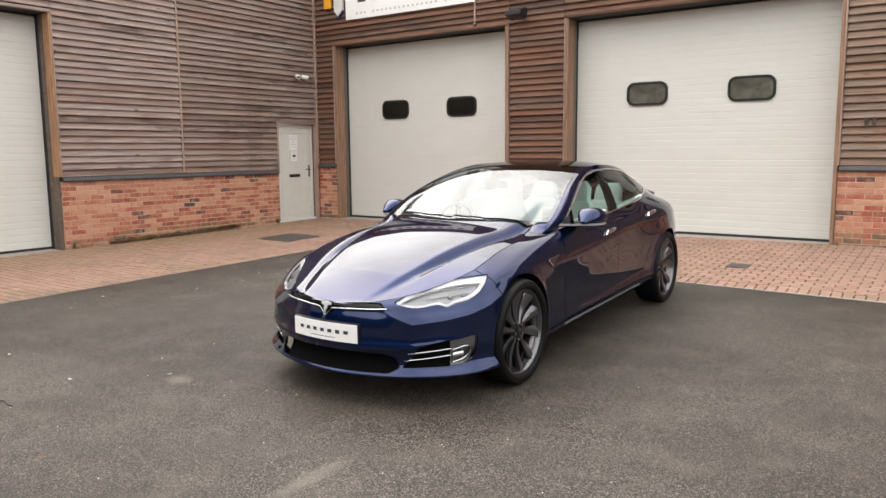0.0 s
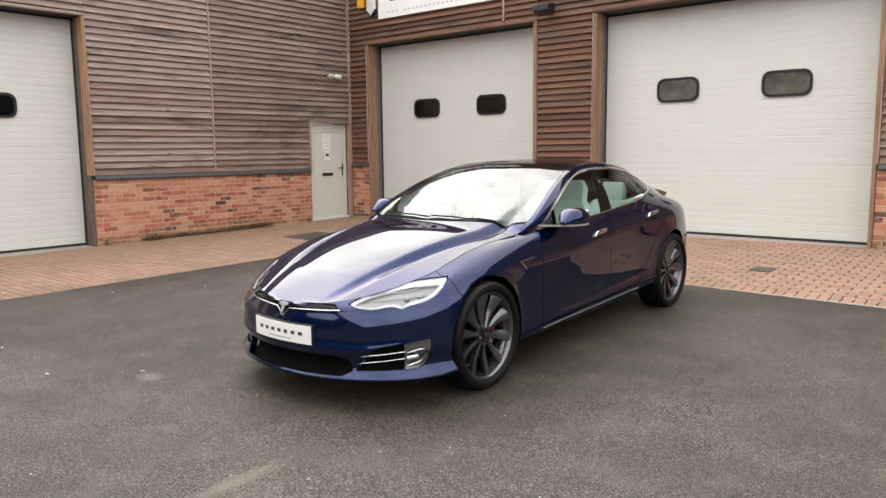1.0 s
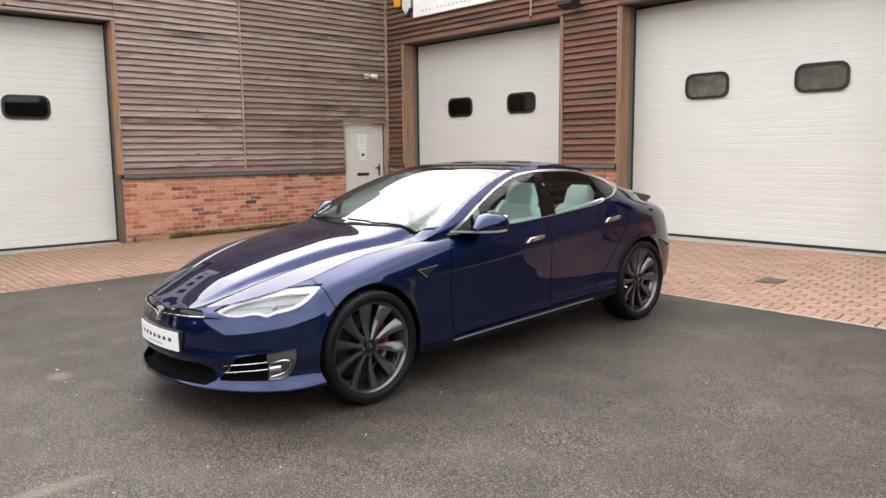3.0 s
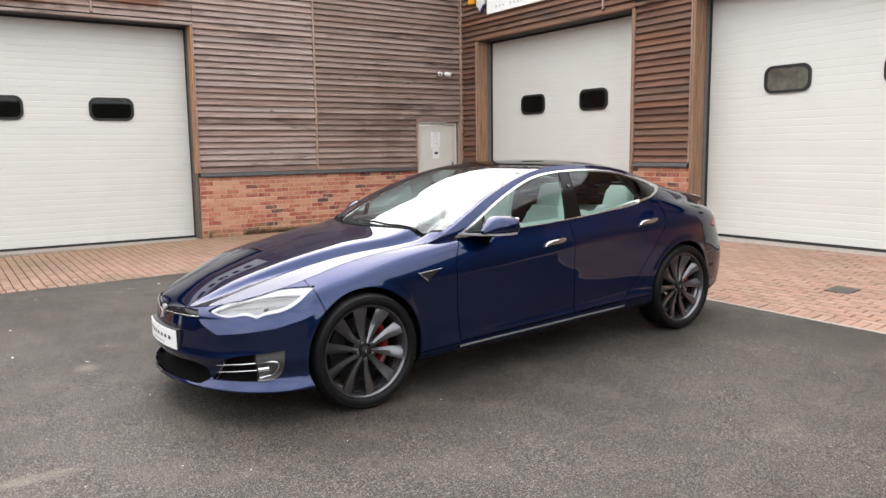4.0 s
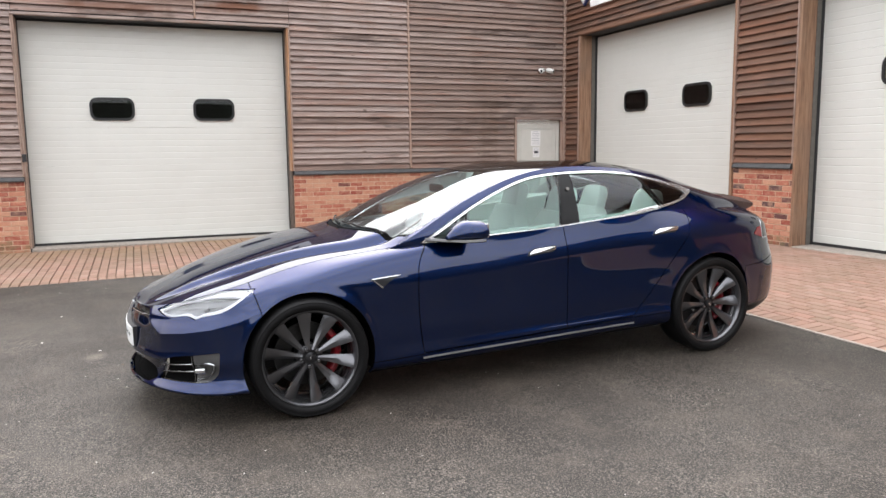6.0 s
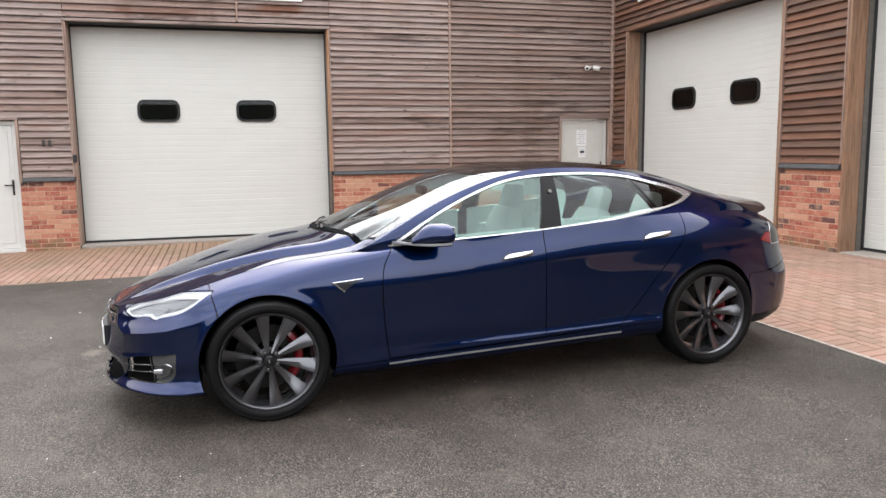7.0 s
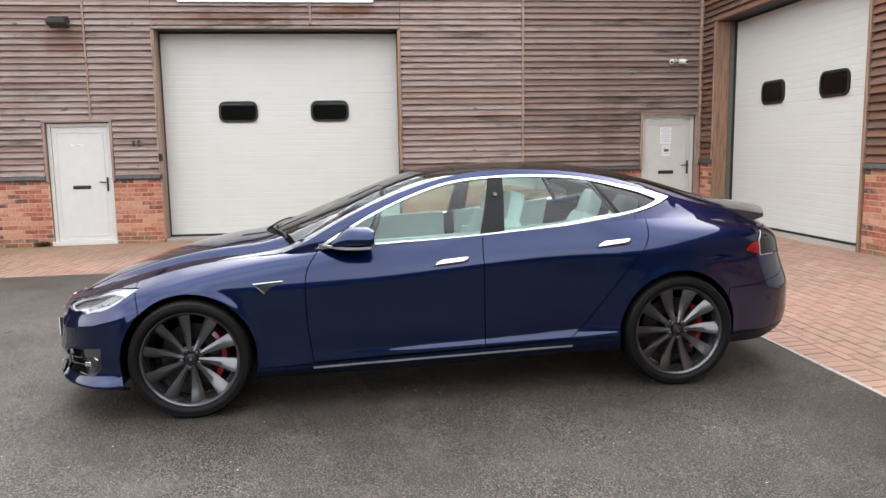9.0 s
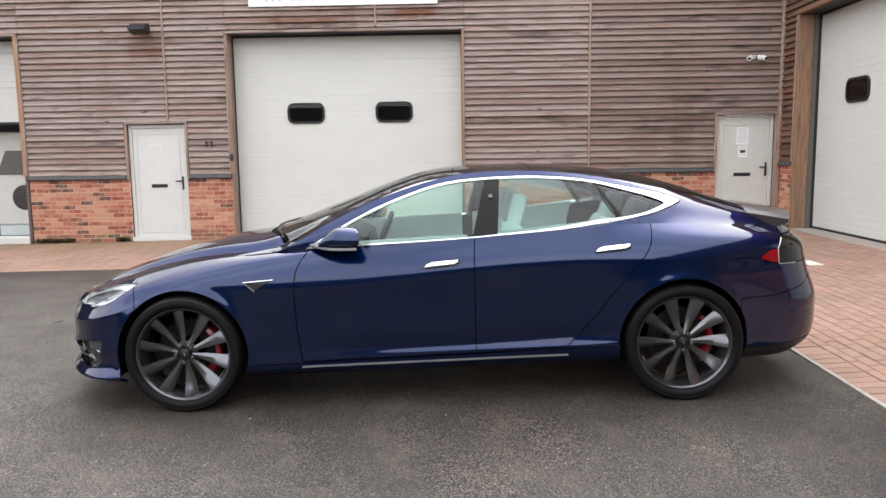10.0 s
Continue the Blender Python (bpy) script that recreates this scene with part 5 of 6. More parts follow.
surround = clip_mesh(windows, -glass_in(windows[0][:, 1], windows[0][:, 2]))
both_sides("window_surround", shifted(surround, 0.004), TRIM_CHROME, "bright chrome window surround", 0.014)
openings = shifted(openings, -0.006)


def cut_line(a, b):
    """Side of a line in length and height; negative towards the nose."""
    (u0, w0), (u1, w1) = a, b
    return lambda p: (p[:, 1] - (u0 + (p[:, 2] - w0) / (w1 - w0) * (u1 - u0)))


b0, b1 = cut_line((1.725, 0.98), (1.815, 1.33)), cut_line((1.875, 0.98), (1.905, 1.33))
a0, a1 = cut_line((0.957, 0.96), (0.978, 1.09)), cut_line((0.975, 0.96), (0.990, 1.09))
c0, c1 = cut_line((2.615, 1.06), (2.455, 1.30)), cut_line((2.645, 1.06), (2.478, 1.30))
corner_glass = clip_mesh(openings, a0(openings[0]))
rest_g = clip_mesh(openings, -a0(openings[0]))
a_bar = clip_mesh(rest_g, a1(rest_g[0]))
rest_g = clip_mesh(rest_g, -a1(rest_g[0]))
front_glass = clip_mesh(rest_g, b0(rest_g[0]))
rest_g = clip_mesh(rest_g, -b0(rest_g[0]))
b_pillar = clip_mesh(rest_g, b1(rest_g[0]))
rest_g = clip_mesh(rest_g, -b1(rest_g[0]))
rear_glass = clip_mesh(rest_g, c0(rest_g[0]))
rest_g = clip_mesh(rest_g, -c0(rest_g[0]))
c_bar = clip_mesh(rest_g, c1(rest_g[0]))
quarter_glass = clip_mesh(rest_g, -c1(rest_g[0]))
both_sides("front_side_window", front_glass, GLASS, "clear front side window", 0.004)
both_sides("corner_window", corner_glass, GLASS_DARK, "small tinted corner window", 0.004)
both_sides("window_divider", shifted(a_bar, 0.003), GLOSS_BLACK, "black window divider", 0.02)
both_sides("rear_side_window", rear_glass, GLASS, "clear rear side window", 0.004)
both_sides("quarter_window", quarter_glass, GLASS_DARK, "tinted quarter window", 0.004)
both_sides("window_pillar", shifted(b_pillar, 0.003), GLOSS_BLACK, "gloss black middle pillar", 0.03)
both_sides("window_divider", shifted(c_bar, 0.003), GLOSS_BLACK, "black window divider", 0.03)
p, n = on_flank(1.843, 1.227)
bm = bmesh.new()
bmesh.ops.create_cone(bm, cap_ends=True, segments=20, radius1=0.013, radius2=0.013, depth=0.002)
bm.transform(Matrix.Translation(p + n * 0.006) @ n.to_track_quat("Z", "Y").to_matrix().to_4x4())
pair("pillar_mark", bm, GREY_STEEL, None, "small round grey mark on the pillar")
# what is left of the upper flank: pillar and rail above the windows, rear pillar behind
rear_part = clip_mesh(rest, 2.72 - rest[0][:, 1])
rail_part = clip_mesh(rest, rest[0][:, 1] - 2.72 + GAP)
both_sides("rear_quarter", QUARTERS, PAINT, "dark blue rear quarter panel")
both_sides("rear_pillar", rear_part, PAINT)

# ---- bonnet, windscreen, roof, hatch ----


def top_cut(m, fn):
    return clip_mesh(m, fn(np.abs(m[0][:, 0]), m[0][:, 1]))


hood_end = lambda v, u: u - (0.385 + 0.255 * (v / 0.70) ** 2)
ws_start = lambda v, u: u - (0.43 + 0.24 * (v / 0.70) ** 2)
ws_end = lambda v, u: u - (1.36 + 0.10 * (v / 0.56) ** 2)
roof_end = lambda v, u: u - (2.58 + 0.04 * (v / 0.56) ** 2)
back_end = lambda v, u: u - (3.36 - 0.02 * (v / 0.56) ** 2)
edge_in = lambda v, u: v - (np.interp(u, uu, ve_s) - 0.030 - 0.02 * np.clip((u - 1.3) / 0.3, 0, 1))
hood = top_cut(top_m, lambda v, u: np.maximum(hood_end(v, u), v - (np.interp(u, uu, ve_s) - 0.006)))
car_part("bonnet", panel_mesh("bonnet", [hood], PAINT), "dark blue bonnet with raised centre")
cowl = top_cut(top_m, lambda v, u: np.maximum(np.maximum(-hood_end(v, u) + 0.004, ws_start(v, u)), v - 0.69))
car_part("cowl", panel_mesh("cowl", [shifted(cowl, -0.012)], MATT_BLACK), "black plastic cowl under the windscreen")
ws = top_cut(top_m, lambda v, u: np.maximum(np.maximum(-ws_start(v, u), ws_end(v, u)), edge_in(v, u)))
car_part("windscreen", panel_mesh("windscreen", [shifted(ws, -0.003)], GLASS_WS, 0.006), "sloping windscreen glass reflecting the sky")
roof_p = top_cut(top_m, lambda v, u: np.maximum(np.maximum(-ws_end(v, u) + 0.004, roof_end(v, u)), edge_in(v, u)))
roof_a = top_cut(roof_p, lambda v, u: u - 1.62)
roof_b = top_cut(roof_p, lambda v, u: np.maximum(1.626 - u, u - 2.10))
roof_c = top_cut(roof_p, lambda v, u: 2.106 - u)
for q in (roof_a, roof_b, roof_c):
    car_part("roof_glass", panel_mesh("roof_glass", [shifted(q, -0.002)], GLASS_ROOF, 0.01), "dark glass roof panel")
back = top_cut(top_m, lambda v, u: np.maximum(np.maximum(-roof_end(v, u) + 0.005, back_end(v, u)), edge_in(v, u) + 0.02))
car_part("rear_window", panel_mesh("rear_window", [shifted(back, -0.002)], GLASS_DARK, 0.006), "tinted rear window")
deck = top_cut(top_m, lambda v, u: -back_end(v, u) + 0.004)
hatch_side = top_cut(top_m, lambda v, u: np.maximum(np.maximum(-(edge_in(v, u) + 0.02) + 0.003, 2.725 - u), back_end(v, u)))
car_part("tailgate", panel_mesh("tailgate", [deck, hatch_side], PAINT), "dark blue tailgate")
rails = top_cut(top_m, lambda v, u: np.maximum(np.maximum(-edge_in(v, u) + 0.003, u - 2.72), 0.60 - u))
rl = clip_mesh(rails, -rails[0][:, 0])
for q, r in ((rl, rail_part), (flipped(rl), flipped(rail_part))):
    car_part("roof_rail", panel_mesh("roof_rail", [q, r], PAINT), "dark blue roof rail and screen pillar")

# spoiler on the tail


def top_height(v, u):
    """Height of the upper skin at that width and length."""
    i = int(np.argmin(np.abs(uu - u)))
    return float(np.interp(min(1.0, abs(v) / max(ve_s[i], 1e-3)), np.abs(tw[NW:]), top_w[i, NW:]))


bm = bmesh.new()
sec = []
for v in np.linspace(-0.50, 0.50, 33):
    b = 1 - (abs(v) / 0.51) ** 3
    u0, u1 = 3.47 - 0.05 * (v / 0.5) ** 2, 3.86 - 0.14 * (v / 0.5) ** 2
    z0 = top_height(v, u0) - 0.004
    z1 = 1.020 + 0.036 * b
    sec.append([bm.verts.new(p) for p in ((v, u0, z0), (v, (u0 + u1) / 2, (z0 + z1) / 2 + 0.004 * b), (v, u1, z1), (v, u1 - 0.003, z1 - 0.022), (v, u1 - 0.09, z1 - 0.050), (v, u0 + 0.02, z0 - 0.05))])
for a, b in zip(sec, sec[1:]):
    for i in range(6):
        bm.faces.new((a[i], a[(i + 1) % 6], b[(i + 1) % 6], b[i]))
bm.faces.new(sec[0])
bm.faces.new(sec[-1])
part("spoiler", bm, CARBON, car, "dark spoiler lip on the tailgate", True)

# floor pan and wheel housings
bm = prism([(-0.55, -0.66), (0.55, -0.66), (0.56, -0.40), (0.56, 0.40), (0.78, 0.44), (0.78, 2.50), (0.56, 2.56), (0.56, 3.40), (-0.56, 3.40), (-0.56, 2.56), (-0.78, 2.50), (-0.78, 0.44), (-0.56, 0.40), (-0.56, -0.40)], "z", 0.238, 0.28)
part("floor_pan", bm, BLACK, car, "dark floor pan")
for cu in (0.0, BASE):
    bm = bmesh.new()
    arc = [radians(a) for a in range(-18, 199, 8)]
    r0, r1 = [], []
    for a in arc:
        y, z = cu + (ARCH + 0.004) * math.cos(a), max(HUB + (ARCH + 0.004) * math.sin(a), 0.235)
        near = np.argmin((low[..., 1] - y) ** 2 + (low[..., 2] - z) ** 2)
        r0.append(bm.verts.new((float(low[..., 0].ravel()[near]) - 0.005, y, z)))
        r1.append(bm.verts.new((0.54, cu + (ARCH + 0.004) * math.cos(a), HUB + (ARCH + 0.004) * math.sin(a))))
    for i in range(len(arc) - 1):
        bm.faces.new((r0[i], r0[i + 1], r1[i + 1], r1[i]))
    bm.faces.new(r1)
    pair("wheel_housing", bm, MATT_BLACK, None, "black wheel housing")

# ---- wheels ----


def make_wheel():
    """A ten-spoke alloy with twisted blades; its outer face looks along +x."""
    w = link_bm("wheel", lathe([(0.060, 0.2585), (0.080, 0.2625), (0.090, 0.268), (0.097, 0.274), (0.098, 0.279), (0.090, 0.283), (0.060, 0.283)], 72), ALLOY, True)
    w["label"] = "grey turbine-style alloy wheel"
    part("tyre", lathe([(-0.115, 0.278), (-0.125, 0.300), (-0.122, 0.325), (-0.105, 0.343), (-0.07, 0.349), (0.07, 0.349), (0.098, 0.344), (0.113, 0.334), (0.1165, 0.330), (0.1150, 0.326), (0.119, 0.315), (0.1185, 0.302), (0.113, 0.291), (0.104, 0.284), (0.095, 0.280)], 72), RUBBER, w, "black low-profile tyre", True)
    part("barrel", lathe([(-0.12, 0.255), (-0.115, 0.262), (0.0, 0.238), (0.045, 0.251), (0.0605, 0.2585), (0.0605, 0.28), (-0.12, 0.280)], 72), BARREL, w, "dark wheel barrel", True)
    part("hub", lathe([(-0.10, 0.06), (0.036, 0.078), (0.050, 0.073), (0.055, 0.064), (0.055, 0.036), (0.062, 0.034), (0.062, 0.001)], 40), HUB_GREY, w, "dark grey hub", True)
    part("centre_cap", lathe([(0.058, 0.031), (0.070, 0.029), (0.073, 0.022), (0.0735, 0.001)], 32), HUB_GREY, w, "dark centre cap", True)
    bm = prism([(-0.011, 0.012), (0.0, 0.004), (0.011, 0.012), (0.003, 0.002), (0.002, -0.013), (-0.002, -0.013), (-0.003, 0.002)], "x", 0.072, 0.0765)
    part("emblem", bm, CHROME, w, "small chrome shape")
    # one blade, then copies turned round the axle
    bm = bmesh.new()
    sec = []
    for i in range(9):
        t = i / 8
        r = 0.045 + (0.268 - 0.045) * t
        half = 0.0095 + 0.0310 * t
        lead = 0.010 * t
        deep = 0.060 - 0.022 * math.sin(min(1, t * 1.15) * math.pi) * 0.6 + 0.026 * t
        twist = 0.036 * t ** 1.2
        pts = [(-half, deep - twist), (-half * 0.2, deep + 0.004 - twist * 0.25), (half, deep), (half * 0.9, deep - 0.028), (-half * 0.8, deep - twist - 0.024)]
        sec.append([bm.verts.new((d, c + lead, r)) for c, d in pts])
    for a, b in zip(sec, sec[1:]):
        for i in range(5):
            bm.faces.new((a[i], a[(i + 1) % 5], b[(i + 1) % 5], b[i]))
    bm.faces.new(sec[0])
    bm.faces.new(sec[-1])
    blade = part("spoke", bm, ALLOY, w, "", True)
    for i in range(1, 10):
        o = new("spoke", blade.data)
        o.parent = w
        o.rotation_euler = (radians(36 * i), 0, 0)
    bm = prism([(0.013 * math.cos(radians(60 * i)), 0.013 * math.sin(radians(60 * i))) for i in range(6)], "x", 0.03, 0.078, 0.003)
    bolt = part("wheel_nut", bm, SATIN, w, "dark steel wheel nut")
    bolt.data.materials[0] = BARREL
    bolt.rotation_euler = (radians(18), 0, 0)
    bolt.location = (0, -0.053 * math.sin(radians(18)), 0.053 * math.cos(radians(18)))
    for i in range(1, 5):
        o = new("wheel_nut", bolt.data)
        o.parent = w
        a = radians(72 * i + 18)
        o.location = (0, -0.053 * math.sin(a), 0.053 * math.cos(a))
    part("brake_disc", lathe([(-0.03, 0.09), (-0.03, 0.188), (-0.05, 0.188), (-0.05, 0.09)], 48, closed=True), DISC, w, "steel brake disc")
    return w


def caliper():
    bm = bmesh.new()
    sec = []
    for i in range(13):
        a = radians(-48 + 96 * i / 12)
        r0, r1 = 0.136, 0.205
        h = 0.004 if i in (0, 12) else 0.0
        sec.append([bm.verts.new((x, r * math.cos(a), r * math.sin(a))) for x, r in ((-0.07 + h, r0 + h), (0.005 - h, r0 + 0.02), (0.018 - h, (r0 + r1) / 2), (0.010 - h, r1 - 0.012), (-0.01, r1 - h), (-0.07 + h, r1 - h))])
    for a, b in zip(sec, sec[1:]):
        for i in range(6):
            bm.faces.new((a[i], a[(i + 1) % 6], b[(i + 1) % 6], b[i]))
    bm.faces.new(sec[0])
    bm.faces.new(sec[-1])
    return bm


wheel0 = make_wheel()
wheel0.parent = car
TRACK = 0.788
spots = [(1, 0.0, 8), (1, BASE, 20), (-1, 0.0, 8), (-1, BASE, 20)]
for i, (sd, cu, spin) in enumerate(spots):
    m = pose(sd * TRACK, cu, HUB, 0, 0, 0 if sd > 0 else 180) @ pose(0, 0, 0, spin, 0, 0)
    if i == 0:
        wheel0.matrix_basis = m
    else:
        copy_thing(wheel0, m)
for sd in (1, -1):
    for cu in (0.0, BASE):
        part("brake_caliper", caliper(), RED, car, "red brake caliper", True).matrix_basis = pose(sd * TRACK, cu, HUB, 0, 0, 0) if sd > 0 else Matrix.Translation((sd * TRACK, cu, HUB)) @ Matrix.Diagonal((-1, 1, 1, 1))

# ---- fittings on the body ----
# bright strip along the sill
bm = bmesh.new()
prev = None
for u in np.linspace(0.70, 2.28, 40):
    w = 0.253 + (u - 0.70) / 1.58 * 0.036
    a, b = on_flank(u, w - 0.005, 0.004)[0], on_flank(u, w + 0.007, 0.004)[0]
    c = [bm.verts.new(p) for p in (a, b, b - Vector((0.012, 0, 0)), a - Vector((0.012, 0, 0)))]
    if prev:
        for i in range(4):
            bm.faces.new((prev[i], prev[(i + 1) % 4], c[(i + 1) % 4], c[i]))
    else:
        bm.faces.new(c)
    prev = c
bm.faces.new(prev)
pair("sill_strip", bm, SILVER, None, "bright sill strip")


def flank_plate(outline, out, deep, round_=0.0):
    """A small plate that lies on the flank: outline in length and height."""
    bm = bmesh.new()
    lo, hi = [], []
    for u, w in outline:
        p, n = on_flank(u, w)
        hi.append(bm.verts.new(p + n * out))
        lo.append(bm.verts.new(p - n * deep))
    f = bm.faces.new(hi)
    bm.faces.new(lo)
    for i in range(len(hi)):
        bm.faces.new((hi[i], hi[(i + 1) % len(hi)], lo[(i + 1) % len(hi)], lo[i]))
    if round_:
        bmesh.ops.bevel(bm, geom=list(f.edges), offset=round_, segments=3, affect="EDGES", profile=0.5)
    return bm


for u0, u1, w0, w1 in ((1.435, 1.642, 0.830, 0.868), (2.436, 2.645, 0.895, 0.932)):
    h = [(u0, w0 - 0.002), (u1 - 0.03, w0 + 0.012), (u1, w0 + 0.024), (u1, w1 + 0.004), (u0 + 0.05, w1 - 0.008), (u0 + 0.02, w0 + 0.018)]
    back_ = [(u0 - 0.006, w0 - 0.008), (u1 - 0.028, w0 + 0.006), (u1 + 0.006, w0 + 0.022), (u1 + 0.006, w1 + 0.010), (u0 + 0.045, w1 - 0.002), (u0 + 0.012, w0 + 0.020)]
    rec = pair("handle_recess", flank_plate(back_, 0.0015, 0.004), SEAL)
    pair("door_handle", flank_plate(h, 0.020, 0.004, 0.007), CHROME, None, "bright chrome door handle", True)
badge = pair("wing_badge", flank_plate([(0.385, 0.769), (0.545, 0.779), (0.50, 0.757), (0.445, 0.722)], 0.009, 0.004), HUB_GREY, None, "grey triangular wing vent")
pair("badge_edge", flank_plate([(0.374, 0.773), (0.560, 0.785), (0.548, 0.780), (0.388, 0.769), (0.447, 0.722), (0.443, 0.714)], 0.012, 0.003), SATIN, badge, "chrome edge")

# door mirrors


def mirror_shell():
    """A wedge that grows from a blunt front to a tall, nearly flat back."""
    bm = bmesh.new()
    rings = []
    for i in range(13):
        t = i / 12
        g = math.sin(min(1.0, t * 1.5) * math.pi / 2)
        half, bottom, crown = 0.018 + 0.080 * g, 0.978 - 0.006 * g, 1.000 + 0.094 * math.sin(min(1.0, t * 1.7) * math.pi / 2) - 0.008 * t
        if i == 12:
            half, bottom, crown = half - 0.007, bottom + 0.006, crown - 0.007
        ring = []
        for k in range(28):
            a = 2 * math.pi * k / 28
            c, sn = math.cos(a), math.sin(a)
            x = math.copysign(abs(c) ** 0.78, c) * half
            z = (bottom + crown) / 2 + math.copysign(abs(sn) ** 0.78, sn) * (crown - bottom) / 2
            z -= 0.010 * max(0.0, x / 0.098) ** 2 if sn > 0 else 0
            x *= 1 - 0.30 * max(0.0, (z - bottom) / (crown - bottom) - 0.15) * (1 if x > 0 else 0.3)
            ring.append(bm.verts.new((0.930 + 0.008 * t + x, 0.842 + 0.222 * t + 0.22 * x * (0.4 + 0.6 * t), z)))
        rings.append(ring)
    for p, q in zip(rings, rings[1:]):
        for k in range(28):
            bm.faces.new((p[k], p[(k + 1) % 28], q[(k + 1) % 28], q[k]))
    bm.faces.new(rings[0])
    bm.faces.new(rings[-1])
    return bm


sh = pair("mirror_housing", mirror_shell(), PAINT, None, "dark blue mirror housing", True)
bm = box((0.856, 1.058, 0.984), (1.012, 1.068, 1.070), 0.02, 3)
for v in bm.verts:
    v.co.y += 0.22 * (v.co.x - 0.935)
pair("mirror_glass", bm, CHROME, sh, "mirror glass")
foot = [(0.775, 0.765), (0.86, 0.815), (0.950, 0.872), (1.005, 0.925), (1.022, 0.985), (1.018, 1.062), (0.98, 1.066), (0.845, 1.04), (0.80, 1.0), (0.775, 0.90)]
pair("mirror_base", prism(foot, "z", 0.960, 0.970, 0.004), GLOSS_BLACK, sh, "black mirror foot")
rim_out = foot[:6]
rim_in = [(x - 0.010, y + 0.006) for x, y in rim_out[::-1]]
pair("mirror_strip", prism([(x + 0.004, y - 0.004) for x, y in rim_out] + rim_in, "z", 0.966, 0.979), SILVER, sh, "thin chrome strip")

# wipers on the windscreen
hgt = lambda v, u: float(np.interp(abs(v) / max(np.interp(u, uu, ve_s), 1e-3), np.abs(tw[NW:]), top_w[int(np.argmin(np.abs(uu - u))), NW:]))
for pts in ([(0.57, 0.56), (0.33, 0.475), (0.05, 0.455)], [(0.05, 0.43), (-0.23, 0.47), (-0.51, 0.56)]):
    line = []
    for (a0, b0_), (a1, b1_) in zip(pts, pts[1:]):
        for t in np.linspace(0, 1, 8):
            v, u = a0 + (a1 - a0) * t, b0_ + (b1_ - b0_) * t
            line.append((v, u, hgt(v, u) + 0.010))
    w_ = part("wiper", tube(line, 0.0065, 6), RUBBER, car, "black windscreen wiper", True)

def nose_at(v, w, lift):
    vv, nn, _ = CORNER
    d = (vv[:, 0] - abs(v)) ** 2 + (vv[:, 2] - w) ** 2 + np.where(vv[:, 1] > -0.45, 1, 0)
    p, n = weighted(d, vv, nn)
    sg = -1 if v < 0 else 1
    return Vector((v + sg * n[0] * lift, p[1] + n[1] * lift, w + n[2] * lift))


# registration plate without its characters, following the nose
pv = np.linspace(0.02, 0.27, 9)
PLATE_U = np.polyfit(pv ** 2, [min(nose_at(v, z, 0.0).y for z in (0.39, 0.44, 0.49)) for v in pv], 1)[::-1]


def bent_plate(v0, v1, w0, w1, out, deep):
    bm = bmesh.new()
    prev = None
    for v in np.linspace(v0, v1, 13):
        p = PLATE_U[0] + PLATE_U[1] * v * v - out
        c = [bm.verts.new((v, y, w)) for y, w in ((p, w0), (p, w1), (p + deep, w1), (p + deep, w0))]
        if prev:
            for i in range(4):
                bm.faces.new((prev[i], prev[(i + 1) % 4], c[(i + 1) % 4], c[i]))
        else:
            bm.faces.new(c)
        prev = c
    bm.faces.new(prev)
    return bm


e_plate = part("front_plate", bent_plate(-0.258, 0.258, 0.392, 0.504, 0.014, 0.006), WHITE_SIGN, car, "white front plate with dark bars", True)
part("plate_backing", bent_plate(-0.262, 0.262, 0.387, 0.509, 0.009, 0.03), BLACK, e_plate)
for i in range(7):
    x = -0.180 + i * 0.06
    part("letter_bar", bent_plate(x - 0.015, x + 0.015, 0.442, 0.463, 0.0155, 0.003), PRINT_DARK, e_plate, "dark bar in place of a letter")
part("writing_bar", bent_plate(-0.10, 0.10, 0.411, 0.417, 0.0155, 0.003), PRINT_GREY, e_plate)

sv = np.linspace(0.0, 0.41, 40)
STRIP_U = np.polyfit(sv ** 2, [nose_at(max(v, 0.004), mouth_low(v) - 0.001, 0.0).y for v in sv], 4)
line = [Vector((v, float(np.polyval(STRIP_U, v * v)) - 0.005, mouth_low(v) - 0.001 + 0.002)) for v in np.linspace(-0.41, 0.41, 81)]
part("nose_strip", tube(line, 0.0034, 8), SATIN, mouth_part, "thin chrome line")
c = nose_at(0.0, 0.585, 0.008)
bm = prism([(-0.042, 0.030), (0.0, 0.038), (0.042, 0.030), (0.036, 0.014), (0.013, 0.018), (0.0, -0.050), (-0.013, 0.018), (-0.036, 0.014)], "y", -0.006, 0.004, 0.002)
bmesh.ops.rotate(bm, cent=(0, 0, 0), matrix=Matrix.Rotation(radians(-24), 3, "X"), verts=bm.verts)
bmesh.ops.translate(bm, vec=c, verts=bm.verts)
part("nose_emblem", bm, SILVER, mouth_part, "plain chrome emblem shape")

# ---- cabin ----
part("cabin_floor", box((-0.68, 0.62, 0.26), (0.68, 2.75, 0.30)), TRIM_GREY, car, "grey cabin floor")
part("parcel_shelf", box((-0.55, 2.72, 0.90), (0.55, 3.30, 0.93), 0.01), DASH, car, "dark parcel shelf")
bm = prism([(0.46, 0.86), (0.62, 0.955), (0.90, 0.975), (1.02, 0.93), (1.04, 0.80), (0.95, 0.60), (0.60, 0.50)], "x", -0.66, 0.66, 0.02)
dash = part("dashboard", bm, DASH, car, "dark dashboard", True)
part("screen", box((-0.12, 1.035, 0.62), (0.12, 1.055, 0.95), 0.008), GLOSS_BLACK, dash, "large upright screen")
